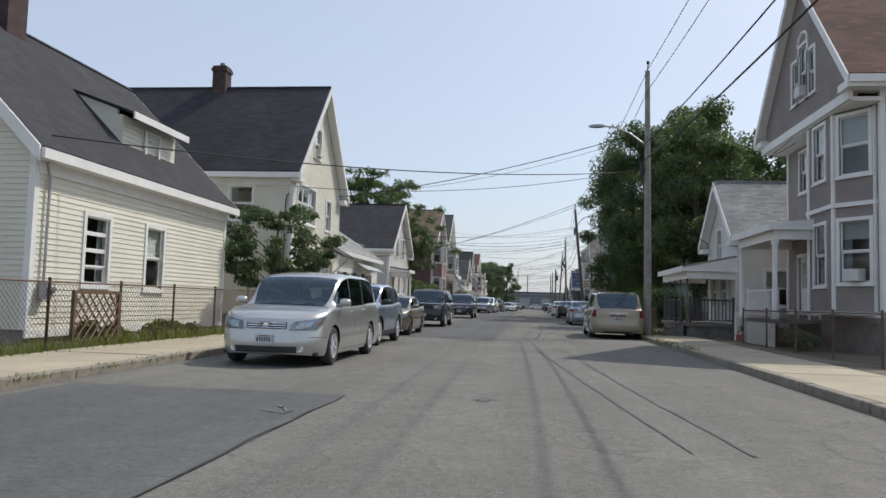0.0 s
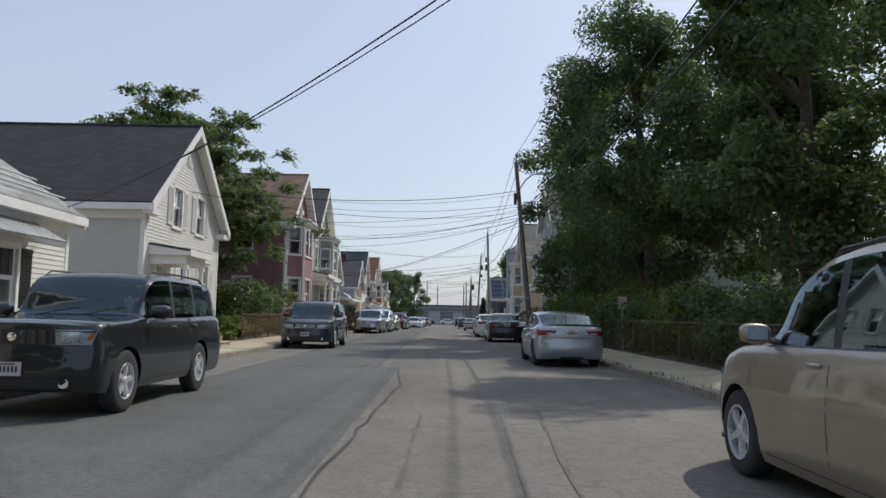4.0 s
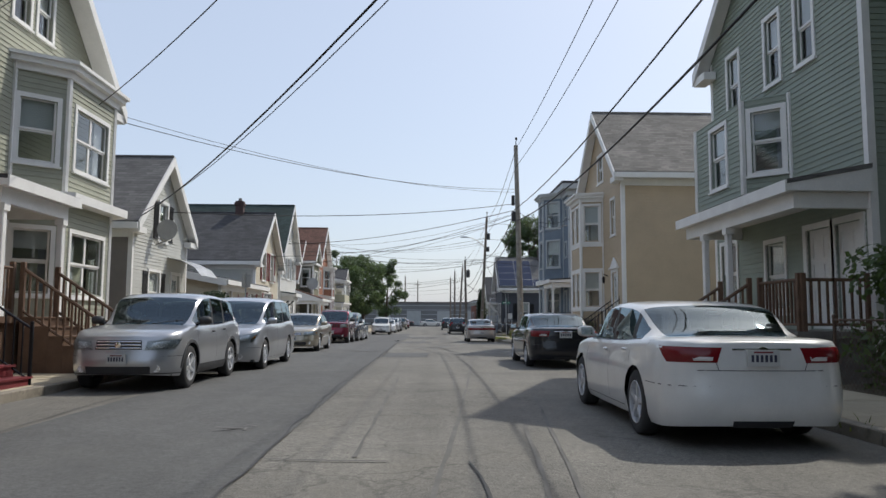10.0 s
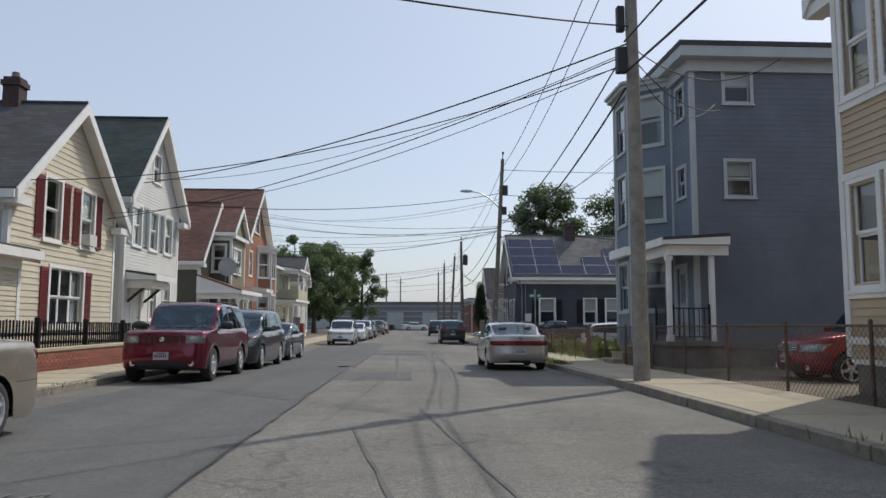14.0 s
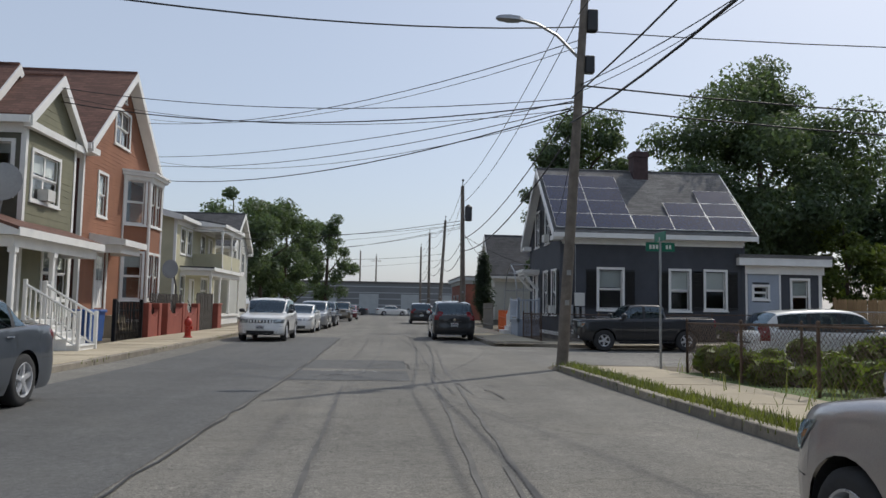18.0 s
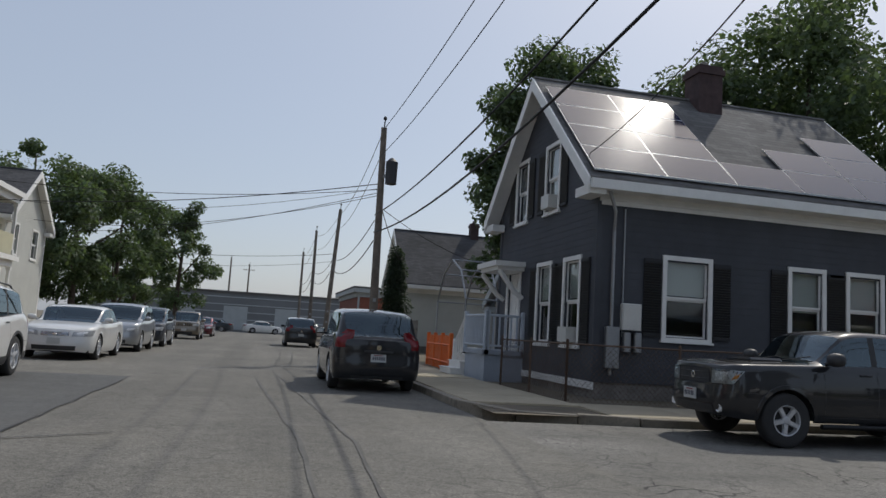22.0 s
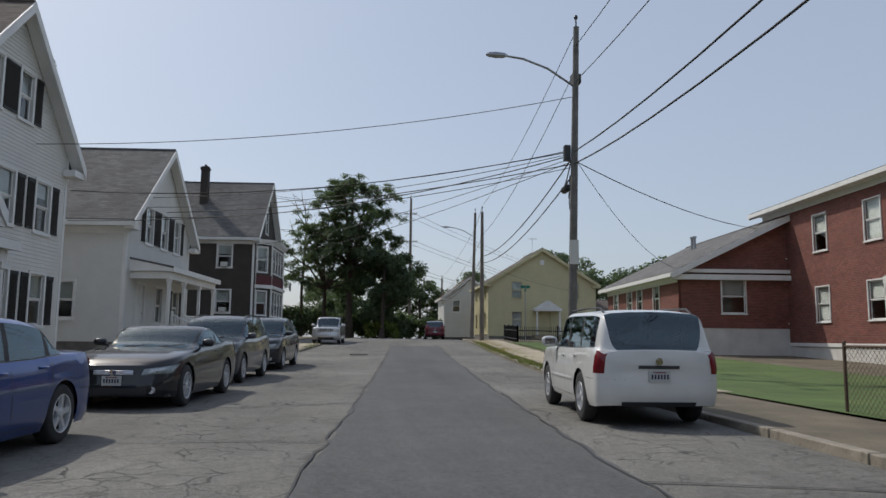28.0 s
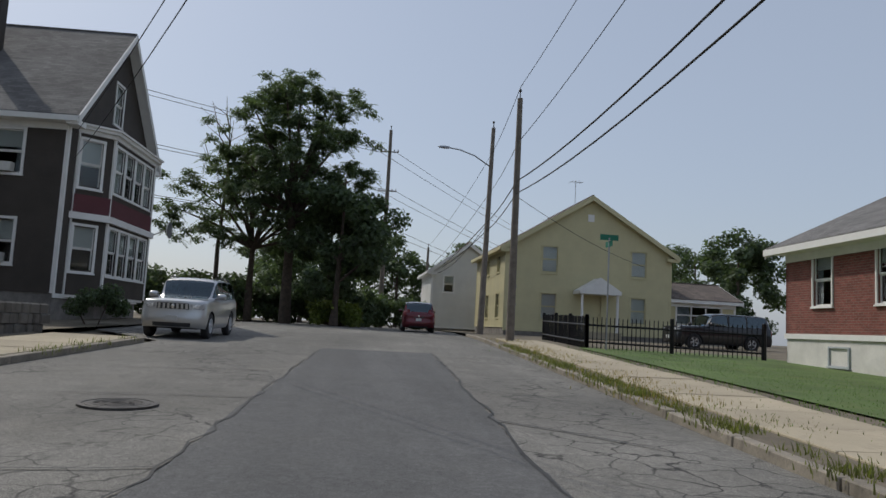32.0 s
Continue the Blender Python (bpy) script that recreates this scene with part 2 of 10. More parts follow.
POLE_GREY = mat("sun_bleached_pole_wood", (0.29, 0.27, 0.24), 0.9, 0, 0.25, 4, 50, 0.5)
POLE_WOOD = mat("weathered_pole_wood", (0.175, 0.15, 0.125), 0.9, 0, 0.28, 4, 50, 0.5)
BLACK_METAL = mat("black_iron", (0.02, 0.02, 0.022), 0.45, 0.6, 0.2)
GALV = mat("galvanised_steel", (0.36, 0.37, 0.38), 0.45, 0.8, 0.15)
BRICK_RED = mat("red_brick", (0.27, 0.095, 0.065), 0.85, 0, 0.25, 1.5, 40, 0.3, 0.22)
MORTAR = mat("mortar", (0.34, 0.27, 0.22), 0.95)
RUBBER = mat("tyre_rubber", (0.035, 0.035, 0.036), 0.85, 0, 0.2)
ALLOY = mat("alloy_rim", (0.6, 0.61, 0.63), 0.35, 0.45, 0.08)
CHROME = mat("chrome", (0.7, 0.7, 0.72), 0.12, 1.0, 0.05, bmp=0)
DARK_PLASTIC = mat("dark_plastic", (0.034, 0.035, 0.038), 0.55, 0, 0.15)
PLATE = mat("plate_white", (0.5, 0.51, 0.5), 0.45, 0, 0.05)
INK = mat("dark_ink", (0.03, 0.03, 0.06), 0.6, 0, 0.05)
RED_LENS = mat("red_lens", (0.17, 0.010, 0.014), 0.1, 0, 0.1, bmp=0)
AMBER = mat("amber_lens", (0.7, 0.25, 0.03), 0.2, 0, 0.1, bmp=0)
PANE = glass("window_glass")
BLIND = mat("pale_window_blind", (0.55, 0.55, 0.52), 0.8, 0, 0.08)
CURTAIN = mat("grey_curtain", (0.25, 0.26, 0.28), 0.9, 0, 0.25, 6)
CABLE = mat("black_cable", (0.015, 0.015, 0.016), 0.6, 0, 0.1, bmp=0)


# ---- mesh building ----
class Mesh:
    """Gathers boxes, prisms, tubes and quads into one mesh."""

    def __init__(self):
        self.v, self.f, self.m = [], [], []

    def poly(self, pts, mi=0):
        n = len(self.v)
        self.v += [tuple(p) for p in pts]
        self.f.append(tuple(range(n, n + len(pts))))
        self.m.append(mi)

    def hexa(self, p, mi=0):
        """p: four points of the bottom, counterclockwise from above, then the four over them"""
        n = len(self.v)
        self.v += [tuple(q) for q in p]
        for a in ((3, 2, 1, 0), (4, 5, 6, 7), (0, 1, 5, 4), (1, 2, 6, 5), (2, 3, 7, 6), (3, 0, 4, 7)):
            self.f.append(tuple(n + k for k in a))
            self.m.append(mi)

    def box(self, x0, y0, z0, x1, y1, z1, mi=0):
        x0, x1, y0, y1, z0, z1 = min(x0, x1), max(x0, x1), min(y0, y1), max(y0, y1), min(z0, z1), max(z0, z1)
        self.hexa([(x0, y0, z0), (x1, y0, z0), (x1, y1, z0), (x0, y1, z0), (x0, y0, z1), (x1, y0, z1), (x1, y1, z1), (x0, y1, z1)], mi)

    def rbox(self, x0, y0, z0, x1, y1, z1, c=0.02, mi=0):
        """A box with chamfered upright and top edges"""
        o = [(x0 + c, y0), (x1 - c, y0), (x1, y0 + c), (x1, y1 - c), (x1 - c, y1), (x0 + c, y1), (x0, y1 - c), (x0, y0 + c)]
        i = [(min(max(x, x0 + c), x1 - c), min(max(y, y0 + c), y1 - c)) for x, y in o]
        self.loft([[(x, y, z0) for x, y in o], [(x, y, z1 - c) for x, y in o], [(x, y, z1) for x, y in i]], True, True, mi)

    def prism(self, pts, z0, z1, mi=0):
        self.loft([[(x, y, z0) for x, y in pts], [(x, y, z1) for x, y in pts]], True, True, mi)

    def loft(self, rings, cap0=False, cap1=False, mi=0, closed=True):
        n0, k = len(self.v), len(rings[0])
        for r in rings:
            self.v += [tuple(p) for p in r]
        for i in range(len(rings) - 1):
            for j in range(k if closed else k - 1):
                a, b = n0 + i * k + j, n0 + i * k + (j + 1) % k
                self.f.append((a, b, b + k, a + k))
                self.m.append(mi)
        if cap0:
            self.f.append(tuple(n0 + j for j in reversed(range(k))))
            self.m.append(mi)
        if cap1:
            self.f.append(tuple(n0 + (len(rings) - 1) * k + j for j in range(k)))
            self.m.append(mi)

    def tube(self, pts, r, n=8, mi=0, caps=True):
        rings = []
        pts = [Vector(p) for p in pts]
        rr = r if isinstance(r, (list, tuple)) else [r] * len(pts)
        for i, p in enumerate(pts):
            d = (pts[min(i + 1, len(pts) - 1)] - pts[max(i - 1, 0)]).normalized()
            a = d.cross(Vector((0, 0, 1)) if abs(d.z) < 0.95 else Vector((1, 0, 0))).normalized()
            b = d.cross(a)
            rings.append([p + (a * math.cos(2 * math.pi * k / n) + b * math.sin(2 * math.pi * k / n)) * rr[i] for k in range(n)])
        self.loft(rings, caps, caps, mi)

    def lathe(self, c, axis, prof, n=20, mi=0):
        """prof: (distance along the axis, radius); axis 0 x, 1 y, 2 z"""
        rings = []
        for h, r in prof:
            ring = []
            for k in range(n):
                a = 2 * math.pi * k / n
                p = [r * math.cos(a), r * math.sin(a)]
                p.insert(axis, h)
                ring.append((c[0] + p[0], c[1] + p[1], c[2] + p[2]))
            rings.append(ring)
        self.loft(rings, True, True, mi)

    def make(self, name, mats, parent=None, smooth=False, label=""):
        me = bpy.data.meshes.new(name)
        me.from_pydata(self.v, [], self.f)
        for m in (mats if isinstance(mats, (list, tuple)) else [mats]):
            me.materials.append(m)
        me.polygons.foreach_set("material_index", self.m)
        if smooth:
            me.polygons.foreach_set("use_smooth", [True] * len(self.f))
            me.set_sharp_from_angle(angle=radians(smooth if smooth is not True else 35))
        me.update()
        ob = new(name, me)
        if parent:
            ob.parent = parent
        if label:
            tagged(ob, label)
        return ob


def recalc(ob):
    b = bmesh.new()
    b.from_mesh(ob.data)
    bmesh.ops.recalc_face_normals(b, faces=b.faces)
    b.to_mesh(ob.data)
    b.free()
    return ob


def empty(name, m, label, category, group="", kind=""):
    e = new(name)
    e.matrix_basis = m
    return tagged(e, label, category, group, kind)


# ---- lie of the land ----
def lerp(x, xs, ys):
    return float(np.interp(x, xs, ys))


def gz(x, y):
    """Height of the road surface"""
    a = lerp(y, (0, 15, 40, 60, 76, 88, 100, 110, 118, 124), (0, 0.03, 0.05, 0.12, 0.2, 0.19, 0.14, 0.03, -0.08, -0.15))
    b = lerp(x, (3, 9, 18, 30, 40, 52, 66, 77, 90, 150), (0, 0, 0.15, 0.2, 0.3, 0.55, 0.95, 1.25, 1.4, 1.4))
    s, k = min(max((y - 108) / 16, 0), 1), min(max((x - 22) / 18, 0), 1)
    s, k = s * s * (3 - 2 * s), k * k * (3 - 2 * k)
    return a * (1 - k) - 0.15 * k + b * max(s, k)


KL, KR = -6.2, 4.05                                    # kerb lines of the main street


def kerb_n(x):
    return 134.2 - 0.055 * (x - 8)


def kerb_s(x):
    return lerp(x, (5, 10, 18, 30, 40, 57, 150), (125.0, 124.0, 123.3, 122.95, 122.75, 121.8, 116.3))


def grid(xs, ys, h):
    """A sheet over the stations xs and ys; h(x, y) is its height; ys may be a function of x"""
    me = Mesh()
    cols = [[(x, y, h(x, y)) for y in (ys(x) if callable(ys) else ys)] for x in xs]
    me.loft(cols, closed=False)
    me.f = [tuple(reversed(f)) for f in me.f]
    return me


def steps(a, b, d):
    n = max(1, round((b - a) / d))
    return [a + (b - a) * k / n for k in range(n + 1)]


far_x = [-3000, -600, -200, -80] + steps(-40, 160, 5) + [250, 700, 3000]
far_y = [-3000, -600, -150, -60] + steps(-30, 240, 5) + [320, 700, 3000]
tagged(grid(far_x, far_y, lambda x, y: gz(x, y) - 0.09).make("ground", SOIL), "bare ground reaching the horizon", "ground", kind="structure")
Y_END = 215
tagged(grid(steps(KL, KR, 2.5), steps(-40, Y_END, 3), lambda x, y: gz(x, y)).make("road", ROAD), "worn grey asphalt street", "road", kind="structure")
tagged(grid(steps(KR, 62, 2), lambda x: [kerb_s(x) + (kerb_n(x) - kerb_s(x)) * k / 4 for k in range(5)], lambda x, y: gz(x, y)).make("road_side_street", ROAD_OLD), "old cracked asphalt side street", "road", kind="structure")
tagged(grid(steps(62, 150, 4), lambda x: [kerb_s(x) + (kerb_n(x) + (3 if x > 66 else 0) - kerb_s(x)) * k / 4 for k in range(5)], lambda x, y: gz(x, y)).make("road_crest", ROAD_OLD), "old cracked asphalt over the crest", "road", kind="structure")
# newer lane down the middle of the side street, with a ragged edge
lane = random.Random(4)


def lane_edges(x):
    lo, hi = 126.15 - 0.047 * (x - 15.6), 129.15 - 0.046 * (x - 14)
    return [lo + 0.02 * math.sin(x * 1.1) + lane.uniform(-0.03, 0.03), (lo + hi) / 2, hi + 0.02 * math.sin(x * 0.8 + 1) + lane.uniform(-0.03, 0.03)]


tagged(grid(steps(9, 66, 0.3), lane_edges, lambda x, y: gz(x, y) + 0.012).make("road_new_lane", ROAD_NEW), "smooth dark newer asphalt lane", "road", kind="structure")
# long trench patches in the main street
for k, (x0, x1, y0, y1) in enumerate(((-4.75, -1.25, 24.3, 44.0), (-4.75, -1.8, 44.05, 91.6), (-5.3, -1.75, 91.7, 140), (-5.9, -2.3, -6, 9.1), (-1.7, -0.25, 87.4, 90.8), (-1.7, 0.6, 121.2, 126.7), (-1.75, 0.0, 103.4, 106.4))):
    rr = random.Random(k)
    tagged(grid(steps(x0, x1, 1.2), lambda x: [y + (rr.uniform(-0.05, 0.05) if y in (y0, y1) else 0) for y in steps(y0, y1, 3)], lambda x, y: gz(x, y) + 0.006).make("road_patch", ROAD_DARK), "darker trench patch in the asphalt", "road patch", kind="structure")


def tar_strip(m, pts, w, seed, jit=0.012, dz=0.014):
    """Add a strip of tar that wanders a little to the mesh"""
    rr = random.Random(seed)
    out = []
    for (x0, y0), (x1, y1) in zip(pts, pts[1:]):
        n = max(2, int(math.hypot(x1 - x0, y1 - y0) / 0.5))
        out += [(x0 + (x1 - x0) * k / n + rr.uniform(-jit, jit), y0 + (y1 - y0) * k / n + rr.uniform(-jit, jit)) for k in range(n)]
    out.append(pts[-1])
    ring = []
    for i, (x, y) in enumerate(out):
        ax, ay = out[min(i + 1, len(out) - 1)][0] - out[max(i - 1, 0)][0], out[min(i + 1, len(out) - 1)][1] - out[max(i - 1, 0)][1]
        d, h = math.hypot(ax, ay) or 1, w * rr.uniform(0.5, 1.1) / 2
        ring.append([(x - ay / d * h, y + ax / d * h, gz(x, y) + dz), (x + ay / d * h, y - ax / d * h, gz(x, y) + dz)])
    n0 = len(m.f)
    m.loft(ring, closed=False)
    for i in range(n0, len(m.f)):         # every face looks up
        a, b, c = (Vector(m.v[k]) for k in m.f[i][:3])
        if (b - a).cross(c - b).z < 0:
            m.f[i] = tuple(reversed(m.f[i]))


def tar_line(pts, w, seed, jit=0.012, dz=0.014, m_=None):
    m = Mesh()
    tar_strip(m, pts, w, seed, jit, dz)
    return tagged(m.make("tar_seam", m_ or TAR), "faded dark tar band along the asphalt" if m_ else "thin black tar seam across the asphalt", "tar seam", kind="structure")


# open joints of the patches
for k, pts in enumerate((
        [(-1.3, 24.3), (-1.2, 28.2), (-1.0, 28.3), (-1.2, 30.9), (-1.0, 39.3), (-1.3, 44)], [(-1.8, 44.1), (-1.85, 56), (-1.8, 70), (-1.9, 77.5), (-1.75, 90.9), (-1.8, 105.5)], [(-1.8, 105.5), (-1.8, 106.4), (0.0, 106.5), (0.0, 107.6)],
        [(-0.5, 108.0), (-1.1, 108.0), (-1.7, 109.0), (-1.7, 126.8), (-1.75, 139)], [(-1.2, 30.9), (1.3, 30.4)], [(-2.0, 52.6), (-0.6, 52.8)], [(-1.8, 70.6), (-0.7, 70.5)], [(0.0, 70.5), (0.2, 67.0)],
        [(-1.7, 90.9), (-0.2, 90.8), (-0.3, 87.4)], [(-1.7, 126.8), (0.6, 126.6), (0.7, 124)], [(-1.8, 131.5), (-0.7, 132.2)], [(-5.9, 9.1), (-2.3, 9.15), (-2.3, 4)], [(-1.5, 24.8), (1.3, 24.9)], [(-1.2, 13.2), (-0.5, 13.6)], [(1.8, 119.8), (1.9, 118.4)], [(-3.1, 24.6), (-1.4, 25.1), (-0.4, 25.2)], [(-1.35, 21.9), (-1.3, 22.7), (-0.5, 22.7), (1.2, 22.6)])):
    tar_line(pts, 0.032, k, 0.035)
for k, pts in enumerate(([(-4.75, 26), (-4.7, 44), (-4.65, 66), (-4.95, 76), (-5.2, 91)],)):
    tar_line(pts, 0.02, 30 + k, 0.03)
# long tar bands, rubbed by tyres
for k, pts in enumerate((
        [(0.05, 20.6), (0.9, 11.0), (1.35, 6.5)], [(0.75, 20.9), (1.4, 11.5), (1.85, 6.5)], [(-0.5, 35.3), (-0.6, 25.7)], [(0.5, 35.3), (0.2, 26.3)], [(1.1, 37.1), (0.4, 26.0)], [(-0.8, 51.8), (-0.6, 46.1)],
        [(-0.9, 78.8), (-1.0, 70.7)], [(1.1, 86.6), (0.1, 74), (-0.6, 66.3)], [(0.75, 72.5), (0.3, 67.2), (0.2, 63)], [(1.35, 76), (0.3, 65.0)], [(-0.7, 95.5), (0.5, 87.5)], [(0.1, 97.6), (0.9, 90.1), (1.3, 86.5)], [(1.1, 113.4), (0.4, 97.5)])):
    tar_line(pts, 0.05, 200 + k, 0.012, 0.008, TYRE_MARK)
for k, pts in enumerate(([(-0.6, 120.1), (-0.3, 104.0)], [(1.1, 124.2), (0.6, 104.0)], [(1.5, 124.3), (0.9, 104.0)], [(0.7, 141), (1.2, 132), (1.15, 123.1), (1.2, 119)], [(1.2, 142.6), (1.8, 132), (1.4, 122.8), (1.5, 119)])):
    tar_line(pts, 0.06, 230 + k, 0.012, 0.008, TYRE_MARK)
# crazed patch before the corner
cz_, crazed = random.Random(77), Mesh()
for k in range(26):
    x0, y0, a0 = cz_.uniform(0.2, 1.2), cz_.uniform(122.6, 126.4), cz_.uniform(0, 6.28)
    l0 = cz_.uniform(0.2, 0.5)
    tar_strip(crazed, [(x0, y0), (x0 + l0 * math.cos(a0), y0 + l0 * math.sin(a0)), (x0 + l0 * math.cos(a0) + l0 * 0.7 * math.cos(a0 + 1), y0 + l0 * math.sin(a0) + l0 * 0.7 * math.sin(a0 + 1))], 0.02, 300 + k, 0.03)
tagged(crazed.make("tar_cracks", TAR), "net of fine cracks in a worn patch of asphalt", "road crack", kind="stuff")
# ragged open joint along both edges of the newer lane, and cracks running off it
edge_s, edge_n = (lambda x: 126.15 - 0.047 * (x - 15.6)), (lambda x: 129.15 - 0.046 * (x - 14))
tar_line([(12, edge_s(12)), (65.5, edge_s(65.5))], 0.045, 51, 0.07, 0.018)
tar_line([(12, edge_n(12)), (65.5, edge_n(65.5))], 0.03, 52, 0.07, 0.018)
cr, cracks = random.Random(8), Mesh()
for k in range(26):
    x = 14 + 2.0 * k + cr.uniform(-0.8, 0.8)
    if k % 2:
        y, e = edge_n(x), min(kerb_n(x) - 0.3, edge_n(x) + cr.uniform(1.2, 4))
    else:
        y, e = edge_s(x), max(kerb_s(x) + 0.2, edge_s(x) - cr.uniform(0.8, 2.8))
    dx = cr.uniform(-2.5, 2.5)
    tar_strip(cracks, [(x, y), (x + dx * 0.4, y + (e - y) * 0.45), (x + dx, e)], cr.uniform(0.025, 0.05), 60 + k, 0.08, 0.016)


tagged(cracks.make("tar_cracks", TAR), "ragged cracks running across old asphalt", "road crack", kind="stuff")
# soil run down over the corner where the kerb is lost
cv = Mesh()
cv.loft([[(a, b, gz(a, b) + 0.104), ((a + c) / 2, (b + d) / 2, gz(a, b) + 0.075), (c, d, gz(c, d) - 0.012)] for a, b, c, d in ((4.26, 124.0, 3.96, 124.05), (4.26, 124.6, 3.93, 124.75), (4.28, 124.8, 4.0, 125.2), (4.5, 124.8, 4.5, 125.32), (5.2, 124.74, 5.25, 125.2), (6.0, 124.6, 6.1, 125.0), (6.9, 124.4, 6.9, 124.75))], closed=False)
verge = tagged(cv.make("ground_corner", SOIL), "bare soil and grit spilling over the lost kerb corner", "ground", kind="structure")


# yards behind the pavements
def yard(name, xs, ys, m, label, dz=0.10):
    return tagged(grid(xs, ys, lambda x, y: gz(x, y) + dz).make(name, m), label, "ground", kind="structure")


yard("ground_yards_a", [-400, -120, -60, -30, -20, -14, -10, KL - 0.16], steps(-60, 330, 5), SOIL, "dry soil yards with sparse weeds")
yard("ground_yards_b", [KR + 0.16] + steps(6, 86, 4) + [140, 400], lambda x: [-60 + (kerb_s(x) + 59.84) * k / 36 for k in range(37)], SOIL, "dry soil yards with sparse weeds")
yard("ground_yards_c", [KR + 0.16] + steps(6, 66, 4) + [90, 400], lambda x: [kerb_n(x) + (0.16 if x < 66 else 3.2) + (330 - kerb_n(x)) * (k / 40) ** 1.5 for k in range(41)], SOIL, "dry soil yards with sparse weeds")


